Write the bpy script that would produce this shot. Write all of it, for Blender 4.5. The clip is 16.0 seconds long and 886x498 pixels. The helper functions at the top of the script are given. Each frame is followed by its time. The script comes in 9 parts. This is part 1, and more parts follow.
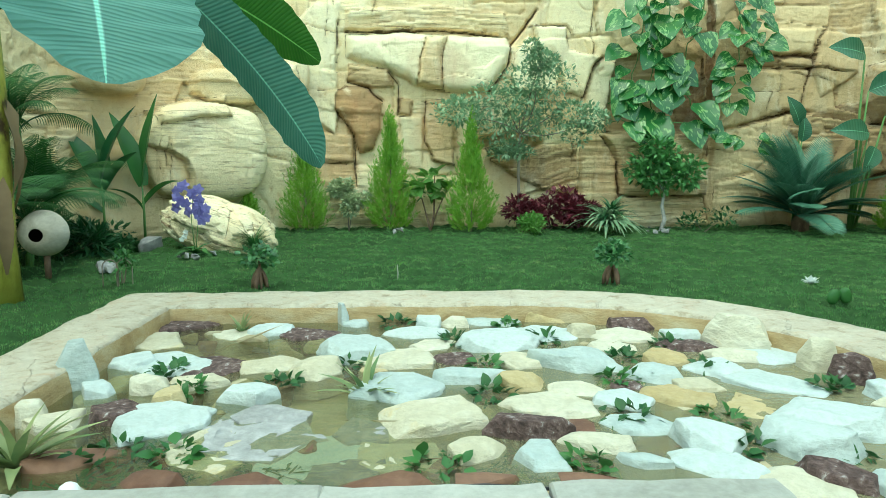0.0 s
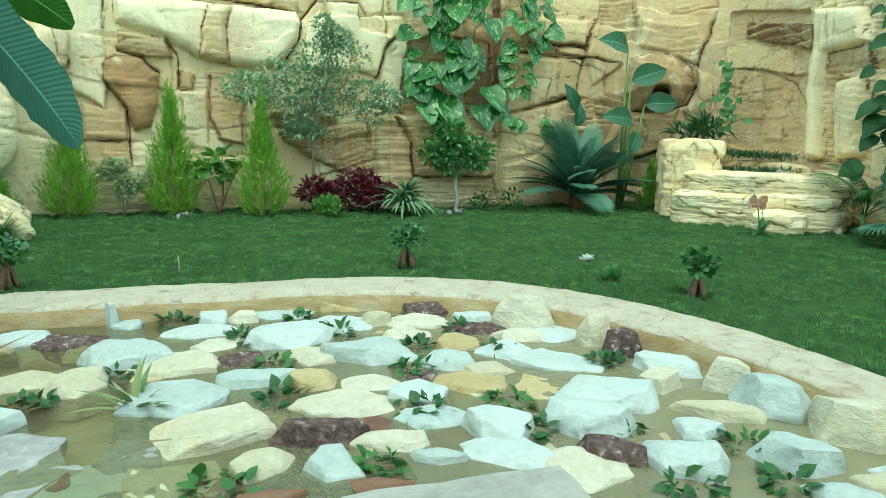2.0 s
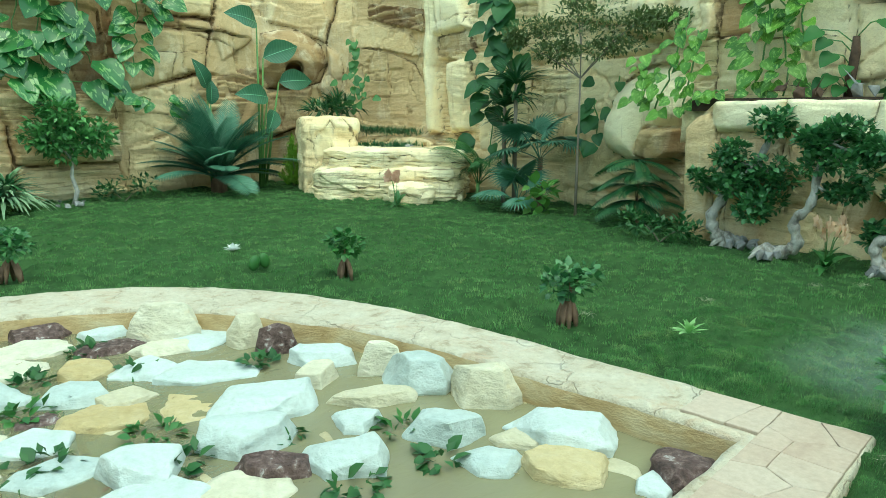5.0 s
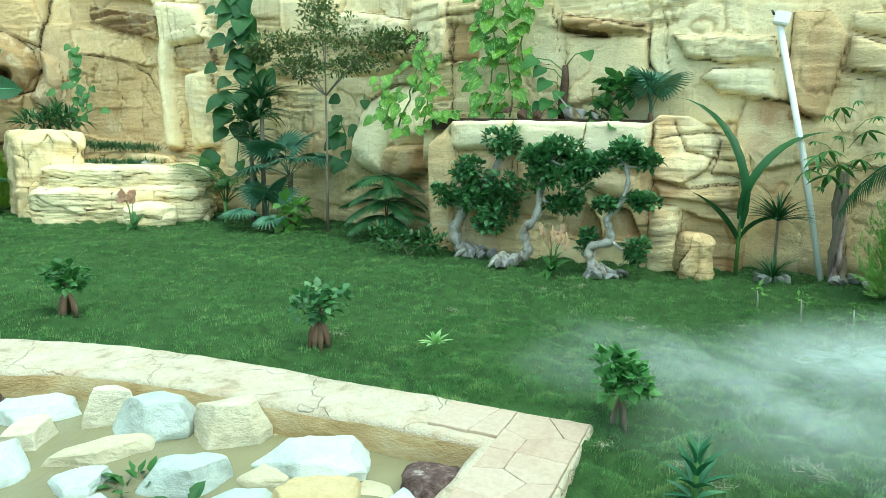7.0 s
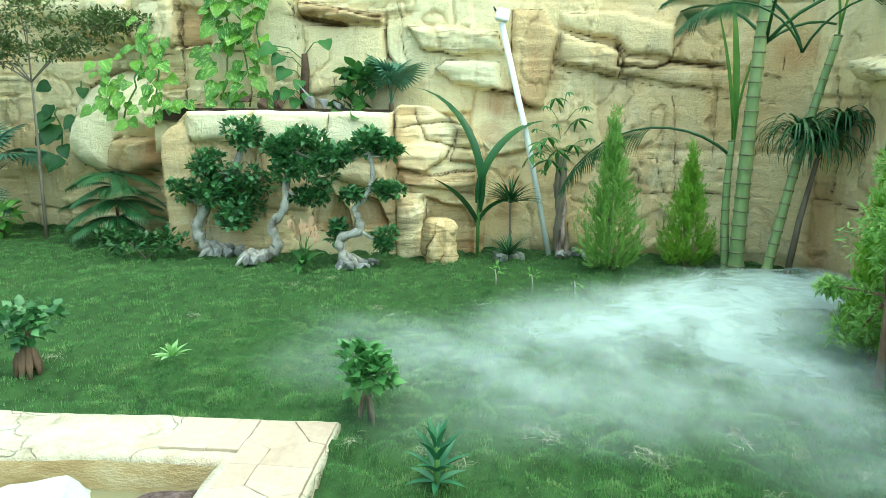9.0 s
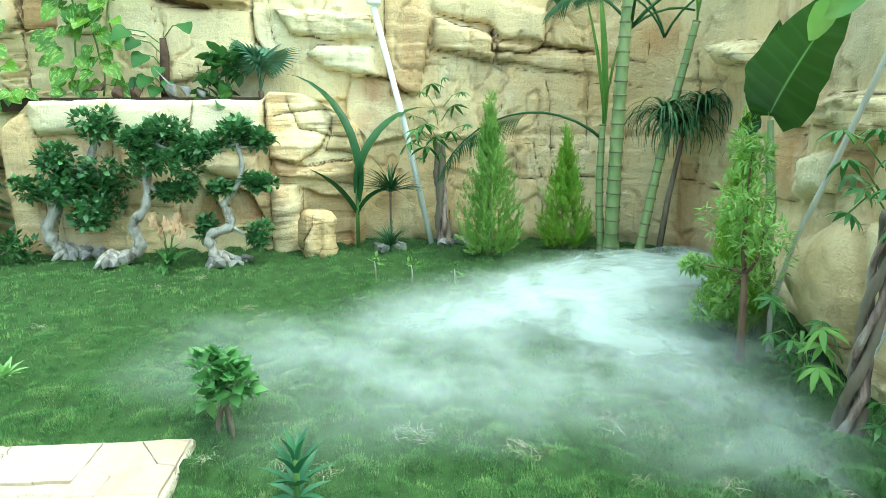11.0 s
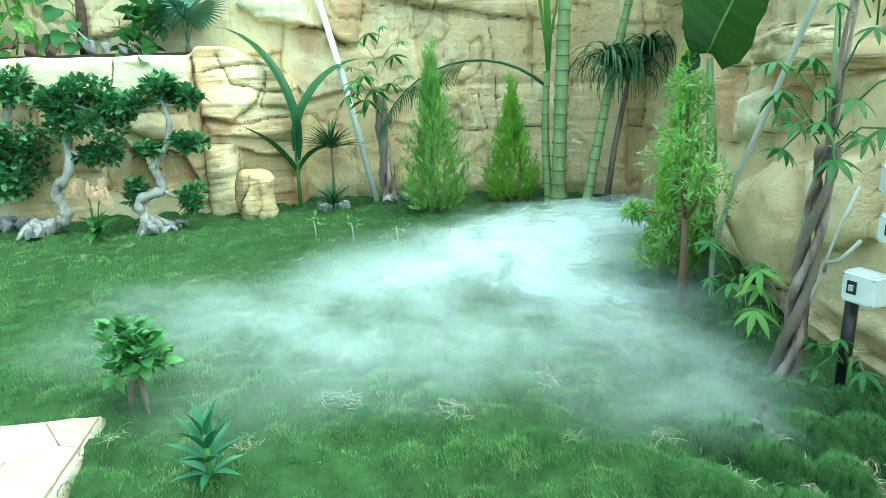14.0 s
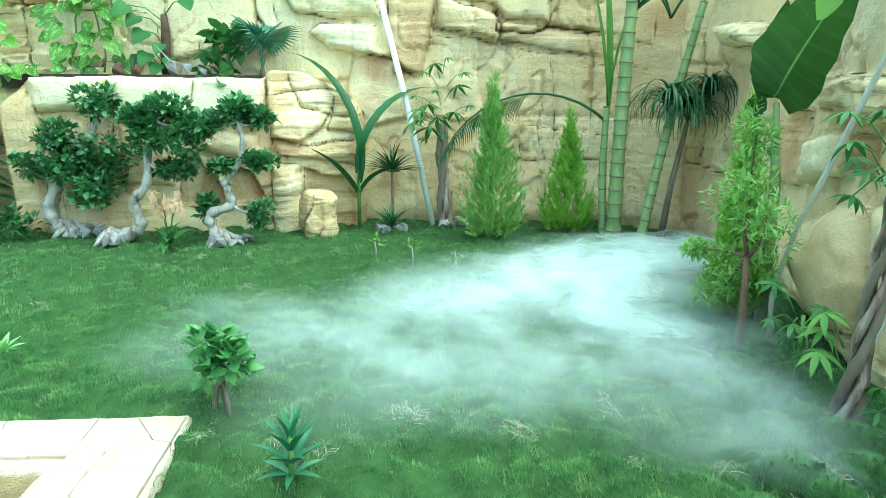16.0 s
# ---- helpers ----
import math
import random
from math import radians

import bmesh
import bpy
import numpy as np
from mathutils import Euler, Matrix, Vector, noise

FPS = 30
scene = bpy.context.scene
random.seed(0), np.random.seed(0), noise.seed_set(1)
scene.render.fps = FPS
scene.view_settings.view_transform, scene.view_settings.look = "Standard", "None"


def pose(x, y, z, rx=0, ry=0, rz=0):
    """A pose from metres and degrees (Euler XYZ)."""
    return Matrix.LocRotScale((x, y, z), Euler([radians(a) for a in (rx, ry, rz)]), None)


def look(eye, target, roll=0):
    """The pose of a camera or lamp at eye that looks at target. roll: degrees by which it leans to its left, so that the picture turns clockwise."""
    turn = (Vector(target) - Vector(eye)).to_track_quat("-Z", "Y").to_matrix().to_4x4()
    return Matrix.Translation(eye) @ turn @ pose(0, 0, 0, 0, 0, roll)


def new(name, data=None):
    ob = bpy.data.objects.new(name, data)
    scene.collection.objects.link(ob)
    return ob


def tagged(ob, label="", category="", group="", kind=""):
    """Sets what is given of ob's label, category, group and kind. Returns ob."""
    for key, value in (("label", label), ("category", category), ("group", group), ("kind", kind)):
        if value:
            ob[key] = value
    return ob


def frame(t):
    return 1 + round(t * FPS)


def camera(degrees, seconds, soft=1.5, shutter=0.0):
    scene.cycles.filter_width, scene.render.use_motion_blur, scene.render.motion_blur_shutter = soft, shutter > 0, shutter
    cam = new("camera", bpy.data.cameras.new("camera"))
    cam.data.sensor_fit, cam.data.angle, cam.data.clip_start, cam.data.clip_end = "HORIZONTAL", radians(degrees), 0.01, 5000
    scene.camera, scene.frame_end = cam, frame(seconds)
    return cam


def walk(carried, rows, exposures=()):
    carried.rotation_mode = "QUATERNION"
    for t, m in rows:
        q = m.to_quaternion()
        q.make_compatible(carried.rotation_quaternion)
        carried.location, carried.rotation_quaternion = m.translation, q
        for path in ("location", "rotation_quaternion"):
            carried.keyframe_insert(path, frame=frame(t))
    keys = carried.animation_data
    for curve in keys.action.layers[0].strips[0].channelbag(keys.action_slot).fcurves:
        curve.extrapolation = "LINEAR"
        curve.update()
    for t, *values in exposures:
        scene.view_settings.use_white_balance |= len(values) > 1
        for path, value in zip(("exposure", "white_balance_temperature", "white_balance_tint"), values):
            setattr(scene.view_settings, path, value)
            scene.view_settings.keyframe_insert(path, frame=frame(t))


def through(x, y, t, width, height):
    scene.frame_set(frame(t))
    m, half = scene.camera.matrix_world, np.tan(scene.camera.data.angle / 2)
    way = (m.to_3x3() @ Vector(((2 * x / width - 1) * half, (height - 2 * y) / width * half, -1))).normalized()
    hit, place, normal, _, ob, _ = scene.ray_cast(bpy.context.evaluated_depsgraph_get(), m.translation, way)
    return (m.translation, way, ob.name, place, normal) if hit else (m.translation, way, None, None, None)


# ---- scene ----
cam = camera(65.0, 16.0, 0.6)
PATH = [
    (0, (-0.145, -0.155, 1.365), (-0.087, 1.827, 1.1), -0.2),
    (0.5, (-0.123, -0.134, 1.367), (0.032, 1.84, 1.091), -0.3),
    (1, (-0.097, -0.092, 1.375), (0.201, 1.864, 1.08), -0.1),
    (1.5, (-0.06, -0.017, 1.382), (0.403, 1.902, 1.063), 0.2),
    (2, (-0.034, 0.056, 1.413), (0.579, 1.932, 1.088), 0.7),
    (2.5, (-0.012, 0.095, 1.452), (0.728, 1.926, 1.139), 0.9),
    (3, (0.008, 0.122, 1.475), (0.872, 1.901, 1.174), 0.5),
    (3.5, (0.022, 0.164, 1.472), (1.028, 1.861, 1.142), -0.3),
    (4, (0.081, 0.24, 1.481), (1.254, 1.817, 1.111), -0.6),
    (6.5, (0.22, 0.231, 1.54), (1.932, 1.203, 1.187), 1.0),
    (7, (0.264, 0.203, 1.548), (2.069, 0.991, 1.199), 0.8),
    (7.5, (0.296, 0.165, 1.566), (2.174, 0.763, 1.221), 0.5),
    (8, (0.349, 0.135, 1.572), (2.274, 0.554, 1.228), 0.4),
    (8.5, (0.371, 0.122, 1.569), (2.321, 0.385, 1.213), 0.5),
    (9, (0.418, 0.089, 1.559), (2.378, 0.228, 1.188), 0.5),
    (11.5, (0.66, -0.17, 1.539), (2.604, -0.379, 1.118), -0.7),
    (12, (0.727, -0.282, 1.509), (2.658, -0.534, 1.054), -1.5),
    (12.5, (0.764, -0.32, 1.477), (2.68, -0.598, 0.976), -2.2),
    (13, (0.765, -0.315, 1.475), (2.674, -0.595, 0.947), -2.3),
    (13.5, (0.769, -0.306, 1.472), (2.678, -0.574, 0.938), -2.1),
    (14, (0.765, -0.277, 1.479), (2.679, -0.534, 0.958), -1.7),
    (14.5, (0.752, -0.259, 1.492), (2.671, -0.523, 0.995), -1.1),
    (15, (0.72, -0.232, 1.507), (2.643, -0.525, 1.042), -0.2),
    (15.5, (0.663, -0.154, 1.521), (2.599, -0.386, 1.073), 0.4),
    (16, (0.625, -0.101, 1.523), (2.568, -0.249, 1.073), 0.4),
]
walk(cam, [(t, look(e, g, r)) for t, e, g, r in PATH],
     [(0, 0.76, 6000, -25), (1.5, 0.68, 6000, -26), (4, 0.7, 6000, -27), (7, 1.12, 6000, -25), (9, 1.4, 6100, -23), (11.5, 1.7, 6100, -20), (12.4, 1.76, 5600, -27), (16, 1.76, 5600, -27)])

# ---- daylight: open shade under a bright, veiled sky ----
SUN_EL, SUN_AZ = radians(68), radians(198)
world = bpy.data.worlds.new("world")
scene.world = world
world.use_nodes = True
wn = world.node_tree
sky = wn.nodes.new("ShaderNodeTexSky")
sky.sky_type, sky.sun_disc, sky.sun_elevation, sky.sun_rotation = "NISHITA", False, SUN_EL, SUN_AZ
sky.dust_density, sky.air_density = 3.0, 1.0
wn.links.new(sky.outputs[0], wn.nodes["Background"].inputs[0])
wn.nodes["Background"].inputs[1].default_value = 0.15
sun_data = bpy.data.lights.new("sun", "SUN")
sun_data.energy, sun_data.angle, sun_data.color = 1.5, radians(130), (1.0, 0.97, 0.9)
sun = new("sun", sun_data)
sun.matrix_basis = look((0, 0, 12), (1.5, 4.6, 0))

# ---- tools ----
rng = np.random.default_rng(7)


def hash2(ix, iy, k):
    h = np.sin(ix * 127.1 + iy * 311.7 + k * 74.7) * 43758.5453
    return h - np.floor(h)


def vnoise(x, y, k=0):
    """Smooth value noise in two dimensions, 0 to 1."""
    ix, iy = np.floor(x), np.floor(y)
    fx, fy = x - ix, y - iy
    fx, fy = fx * fx * (3 - 2 * fx), fy * fy * (3 - 2 * fy)
    a, b = hash2(ix, iy, k), hash2(ix + 1, iy, k)
    c, d = hash2(ix, iy + 1, k), hash2(ix + 1, iy + 1, k)
    return (a * (1 - fx) + b * fx) * (1 - fy) + (c * (1 - fx) + d * fx) * fy


def fbm(x, y, k=0, octaves=4):
    total, amp, norm = 0.0, 1.0, 0.0
    for o in range(octaves):
        total = total + amp * vnoise(x * 2 ** o, y * 2 ** o, k + o * 13)
        norm, amp = norm + amp, amp * 0.5
    return total / norm


def cells(x, y, k=0, jitter=0.85):
    """Cellular pattern: gap to the cell's border, and the cell's two random values."""
    ix, iy = np.floor(x), np.floor(y)
    f1, f2 = np.full(x.shape, 9.0), np.full(x.shape, 9.0)
    r1, r2 = np.zeros(x.shape), np.zeros(x.shape)
    for dx in (-1, 0, 1):
        for dy in (-1, 0, 1):
            cx, cy = ix + dx, iy + dy
            px = cx + 0.5 + (hash2(cx, cy, k) - 0.5) * jitter
            py = cy + 0.5 + (hash2(cx, cy, k + 5) - 0.5) * jitter
            d = np.maximum(np.abs(px - x), np.abs(py - y)) * 0.55 + np.hypot(px - x, py - y) * 0.45
            nearer = d < f1
            f2 = np.where(nearer, f1, np.minimum(f2, d))
            r1, r2 = np.where(nearer, hash2(cx, cy, k + 9), r1), np.where(nearer, hash2(cx, cy, k + 17), r2)
            f1 = np.where(nearer, d, f1)
    return f2 - f1, r1, r2


def sstep(a, b, x):
    t = np.clip((x - a) / (b - a), 0, 1)
    return t * t * (3 - 2 * t)


class Geo:
    """Gathers vertices and faces, and becomes one mesh."""

    def __init__(self):
        self.v, self.f, self.uv, self.n = [], [], [], 0

    def add(self, vs, fs, uv=None):
        vs = np.asarray(vs, float)
        self.v.append(vs)
        self.uv.append(np.zeros((len(vs), 2)) if uv is None else uv)
        self.f += [tuple(i + self.n for i in q) for q in fs]
        self.n += len(vs)
        return self

    def scatter(self, base, mats):
        """Copies of a small mesh (vertices, faces, uv) at many 4 x 4 poses."""
        vs, fs, uv = base
        mats = np.asarray(mats)
        hom = np.c_[vs, np.ones(len(vs))]
        out = np.einsum("nij,vj->nvi", mats, hom)[:, :, :3].reshape(-1, 3)
        self.v.append(out)
        self.uv.append(np.tile(uv, (len(mats), 1)))
        for i in range(len(mats)):
            o = self.n + i * len(vs)
            self.f += [tuple(j + o for j in q) for q in fs]
        self.n += len(out)
        return self

    def tube(self, pts, radii, sides=8, cap=True):
        """A tapered tube along points."""
        pts = np.asarray(pts, float)
        radii = np.broadcast_to(radii, (len(pts),))
        t = np.gradient(pts, axis=0)
        t /= np.linalg.norm(t, axis=1, keepdims=True) + 1e-9
        ref = np.array([1.0, 0.13, 0.07]) if abs(t[0][0]) < 0.8 else np.array([0.1, 1.0, 0.1])
        a = np.cross(t, ref)
        a /= np.linalg.norm(a, axis=1, keepdims=True)
        b = np.cross(t, a)
        ang = np.linspace(0, 2 * np.pi, sides, endpoint=False)
        ring = pts[:, None] + radii[:, None, None] * (np.cos(ang)[None, :, None] * a[:, None] + np.sin(ang)[None, :, None] * b[:, None])
        fs = [(i * sides + j, i * sides + (j + 1) % sides, (i + 1) * sides + (j + 1) % sides, (i + 1) * sides + j)
              for i in range(len(pts) - 1) for j in range(sides)]
        if cap:
            fs += [tuple(range(sides))[::-1], tuple(range((len(pts) - 1) * sides, len(pts) * sides))]
        length = np.r_[0, np.cumsum(np.linalg.norm(np.diff(pts, axis=0), axis=1))]
        uv = np.stack([np.tile(ang / 6.2832, len(pts)), np.repeat(length, sides)], 1)
        return self.add(ring.reshape(-1, 3), fs, uv)

    def mesh(self, name, material, smooth=True):
        me = bpy.data.meshes.new(name)
        if self.v:
            vs, uv = np.concatenate(self.v), np.concatenate(self.uv)
            counts = np.array([len(q) for q in self.f], np.int32)
            flat = np.fromiter((i for q in self.f for i in q), np.int32, counts.sum())
            me.vertices.add(len(vs))
            me.vertices.foreach_set("co", vs.ravel())
            me.loops.add(len(flat))
            me.loops.foreach_set("vertex_index", flat)
            me.polygons.add(len(counts))
            me.polygons.foreach_set("loop_start", np.r_[0, np.cumsum(counts)[:-1]].astype(np.int32))
            me.polygons.foreach_set("use_smooth", np.full(len(counts), smooth))
            layer = me.uv_layers.new(name="UVMap")
            layer.data.foreach_set("uv", uv[flat].ravel())
            me.update(calc_edges=True)
            me.validate()
        me.materials.append(material)
        return me


def part(name, geo, material, parent=None, label="", smooth=True):
    """Links a Geo, a bmesh or a mesh as one mesh object, under a thing or a part."""
    if isinstance(geo, bpy.types.Mesh):
        me = geo
    elif isinstance(geo, Geo):
        me = geo.mesh(name, material, smooth)
    else:
        me = bpy.data.meshes.new(name)
        geo.to_mesh(me)
        geo.free()
        me.materials.append(material)
        for p in me.polygons:
            p.use_smooth = smooth
    ob = new(name, me)
    if parent is not None:
        ob.parent = parent
    return tagged(ob, label) if label else ob


def thing(name, label, category, m=None, group="", kind=""):
    """An empty at the base of a thing, that holds its parts."""
    ob = new(name)
    ob.empty_display_size = 0.1
    ob.matrix_basis = m or Matrix()
    return tagged(ob, label, category, group, kind)


def unit(v):
    v = np.asarray(v, float)
    return v / (np.linalg.norm(v, axis=-1, keepdims=True) + 1e-9)


def poses(p, d, size, roll=None, up=(0, 0, 1)):
    """4 x 4 poses for leaves at points p, whose length (+y) goes along d and whose face (+z) is turned up, then rolled."""
    p, d = np.atleast_2d(p).astype(float), unit(np.atleast_2d(d))
    n = len(p)
    x = np.cross(d, np.broadcast_to(up, (n, 3)))
    small = np.linalg.norm(x, axis=1) < 1e-3
    x[small] = (1, 0, 0)
    x = unit(x)
    z = np.cross(x, d)
    if roll is not None:
        c, s = np.cos(roll)[:, None], np.sin(roll)[:, None]
        x, z = c * x + s * z, c * z - s * x
    size = np.broadcast_to(np.asarray(size, float), (n,))[:, None]
    m = np.zeros((n, 4, 4))
    m[:, :3, 0], m[:, :3, 1], m[:, :3, 2], m[:, :3, 3], m[:, 3, 3] = x * size, d * size, z * size, p, 1
    return m


SHAPES = {
    "ovate": lambda t: np.sin(np.pi * t ** 0.75) ** 0.9,
    "heart": lambda t: np.where(t < 0.16, 0.62 + 2.2 * t, np.cos((t - 0.16) / 0.84 * np.pi / 2) ** 0.8),
    "lance": lambda t: np.sin(np.pi * (0.06 + 0.94 * t) ** 0.7),
    "strap": lambda t: np.minimum(1, 0.55 + t * 3) * np.minimum(1, (1 - t) * 2.2) ** 0.8,
    "banana": lambda t: np.minimum(1, 0.15 + t * 5.5) ** 0.7 * np.minimum(1, (1.0 - t) * 2.6 + 0.02) ** 0.55,
    "paddle": lambda t: np.minimum(1, 0.2 + t * 5.5) ** 0.7 * np.minimum(1, (1.0 - t) * 4.2 + 0.02) ** 0.5,
    "frond": lambda t: np.sin(np.pi * (0.1 + 0.9 * t)) ** 0.5,
}


def leaf(width=0.4, shape="ovate", segs=4, fold=0.25, droop=0.3, ripple=0.0, across=1):
    """One leaf of length 1 along +y, folded along its midrib and drooping towards its tip: vertices, faces, uv."""
    t = np.linspace(0, 1, segs + 1)
    w = SHAPES[shape](t) * width / 2
    w[-1] = max(w[-1], 0.004)
    if droop:
        ang = np.cumsum(np.full(segs + 1, droop * 1.4 / segs)) - droop * 0.35
        step = 1 / segs
        y = np.r_[0, np.cumsum(np.cos(ang[:-1]) * step)]
        z = np.r_[0, np.cumsum(-np.sin(ang[:-1]) * step)]
    else:
        y, z = t, t * 0
    cols = np.linspace(-1, 1, 2 * across + 1)
    vs, uv = [], []
    for i in range(segs + 1):
        for c in cols:
            lift = fold * w[i] * abs(c) + ripple * w[i] * abs(c) * math.sin(i * 2.1 + (2 if c > 0 else 0))
            vs.append((w[i] * c, y[i], z[i] + lift))
            uv.append((0.5 + c / 2, t[i]))
    k = len(cols)
    fs = [(i * k + j, i * k + j + 1, (i + 1) * k + j + 1, (i + 1) * k + j) for i in range(segs) for j in range(k - 1)]
    return np.array(vs), fs, np.array(uv)


def sphere_dirs(n, r=None):
    r = r or rng
    d = r.normal(size=(n, 3))
    return unit(d)


def arc(start, way, length, bend, n=8, side=0.0):
    """Points of a stem that leaves start along way and bends down by bend radians."""
    way = unit(np.array(way, float))
    flat = np.array([way[0], way[1], 0.0])
    flat = unit(flat) if np.linalg.norm(flat) > 1e-6 else np.array([1.0, 0, 0])
    el = math.asin(np.clip(way[2], -1, 1))
    pts, p = [np.array(start, float)], np.array(start, float)
    turn = np.array([-flat[1], flat[0], 0]) * side
    for i in range(n):
        e = el - bend * (i + 0.5) / n
        p = p + (flat * math.cos(e) + np.array([0, 0, math.sin(e)]) + turn * i / n) * length / n
        pts.append(p)
    return np.array(pts)

# ---- materials ----
def nodes_of(name):
    m = bpy.data.materials.new(name)
    m.use_nodes = True
    nt = m.node_tree
    return m, nt, nt.nodes["Principled BSDF"], nt.links.new


def ramp(nt, fac, stops):
    r = nt.nodes.new("ShaderNodeValToRGB")
    e = r.color_ramp.elements
    while len(e) < len(stops):
        e.new(0.5)
    for el, (pos, col) in zip(e, stops):
        el.position, el.color = pos, (*col, 1)
    nt.links.new(fac, r.inputs[0])
    return r.outputs[0]


def tex_noise(nt, scale, detail=4, rough=0.55, stretch=(1, 1, 1), coord="Object", distort=0.0):
    tc = nt.nodes.new("ShaderNodeTexCoord")
    mp = nt.nodes.new("ShaderNodeMapping")
    mp.inputs["Scale"].default_value = stretch
    n = nt.nodes.new("ShaderNodeTexNoise")
    n.inputs["Scale"].default_value, n.inputs["Detail"].default_value = scale, detail
    n.inputs["Roughness"].default_value, n.inputs["Distortion"].default_value = rough, distort
    nt.links.new(tc.outputs[coord], mp.inputs[0])
    nt.links.new(mp.outputs[0], n.inputs["Vector"])
    return n.outputs["Fac"]


def mixed(nt, fac, a, b, mode="MIX"):
    m = nt.nodes.new("ShaderNodeMix")
    m.data_type, m.blend_type = "RGBA", mode
    for sock, val in ((m.inputs[0], fac), (m.inputs[6], a), (m.inputs[7], b)):
        if isinstance(val, (int, float)):
            sock.default_value = val
        elif isinstance(val, tuple):
            sock.default_value = (*val, 1)
        else:
            nt.links.new(val, sock)
    return m.outputs[2]


def bumped(nt, bsdf, height, strength=0.3, distance=0.02):
    b = nt.nodes.new("ShaderNodeBump")
    b.inputs["Strength"].default_value, b.inputs["Distance"].default_value = strength, distance
    nt.links.new(height, b.inputs["Height"])
    nt.links.new(b.outputs[0], bsdf.inputs["Normal"])


def leaf_material(name, dark, light, rough=0.45, through=0.25, patch=None, veins=0.0, spec=0.4):
    m, nt, bsdf, link = nodes_of(name)
    geo = nt.nodes.new("ShaderNodeNewGeometry")
    own = nt.nodes.new("ShaderNodeObjectInfo")
    tone = nt.nodes.new("ShaderNodeMath")
    tone.operation = "ADD"
    link(geo.outputs["Random Per Island"], tone.inputs[0])
    link(own.outputs["Random"], tone.inputs[1])
    turn = nt.nodes.new("ShaderNodeMath")
    turn.operation = "FRACT"
    link(tone.outputs[0], turn.inputs[0])
    col = ramp(nt, turn.outputs[0], [(0.0, dark), (1.0, light)])
    col = mixed(nt, 0.4, col, ramp(nt, tex_noise(nt, 3.5, 3), [(0.3, dark), (0.7, light)]))
    if patch:
        tc = nt.nodes.new("ShaderNodeTexCoord")
        mp = nt.nodes.new("ShaderNodeMapping")
        mp.inputs["Scale"].default_value = (1.6, 0.6, 1)
        link(tc.outputs["Object"], mp.inputs[0])
        cloud = nt.nodes.new("ShaderNodeTexNoise")
        cloud.noise_dimensions = "4D"
        cloud.inputs["Scale"].default_value, cloud.inputs["Detail"].default_value, cloud.inputs["Distortion"].default_value = 5, 4, 0.8
        shift = nt.nodes.new("ShaderNodeMath")
        shift.operation = "MULTIPLY"
        link(own.outputs["Random"], shift.inputs[0])
        shift.inputs[1].default_value = 40
        link(mp.outputs[0], cloud.inputs["Vector"])
        link(shift.outputs[0], cloud.inputs["W"])
        spots = ramp(nt, cloud.outputs["Fac"], [(0.53, (0, 0, 0)), (0.59, (0.9, 0.9, 0.9))])
        col = mixed(nt, spots, col, patch)
    if veins:
        tc = nt.nodes.new("ShaderNodeTexCoord")
        sep = nt.nodes.new("ShaderNodeSeparateXYZ")
        link(tc.outputs["UV"], sep.inputs[0])
        away = nt.nodes.new("ShaderNodeMath")
        away.operation = "SUBTRACT"
        link(sep.outputs[0], away.inputs[0])
        away.inputs[1].default_value = 0.5
        side = nt.nodes.new("ShaderNodeMath")
        side.operation = "ABSOLUTE"
        link(away.outputs[0], side.inputs[0])
        slant = nt.nodes.new("ShaderNodeMath")
        slant.operation = "MULTIPLY_ADD"
        link(side.outputs[0], slant.inputs[0])
        slant.inputs[1].default_value = -0.16
        link(sep.outputs[1], slant.inputs[2])
        wave = nt.nodes.new("ShaderNodeMath")
        wave.operation = "MULTIPLY"
        link(slant.outputs[0], wave.inputs[0])
        wave.inputs[1].default_value = veins
        sine = nt.nodes.new("ShaderNodeMath")
        sine.operation = "SINE"
        link(wave.outputs[0], sine.inputs[0])
        bumped(nt, bsdf, sine.outputs[0], 0.3, 0.006)
        rib = ramp(nt, side.outputs[0], [(0.008, (1, 1, 1)), (0.018, (0, 0, 0))])
        vein = ramp(nt, sine.outputs[0], [(0.6, (0, 0, 0)), (1.0, (0.12, 0.12, 0.12))])
        col = mixed(nt, vein, col, tuple(min(1, c * 1.9 + 0.03) for c in light))
        col = mixed(nt, rib, col, tuple(min(1, c * 2.2 + 0.06) for c in light))
    link(col, bsdf.inputs["Base Color"])
    bsdf.inputs["Roughness"].default_value = rough
    bsdf.inputs["Specular IOR Level"].default_value = spec
    tr = nt.nodes.new("ShaderNodeBsdfTranslucent")
    link(col, tr.inputs[0])
    mx = nt.nodes.new("ShaderNodeMixShader")
    mx.inputs[0].default_value = through
    link(bsdf.outputs[0], mx.inputs[1])
    link(tr.outputs[0], mx.inputs[2])
    link(mx.outputs[0], nt.nodes["Material Output"].inputs[0])
    return m


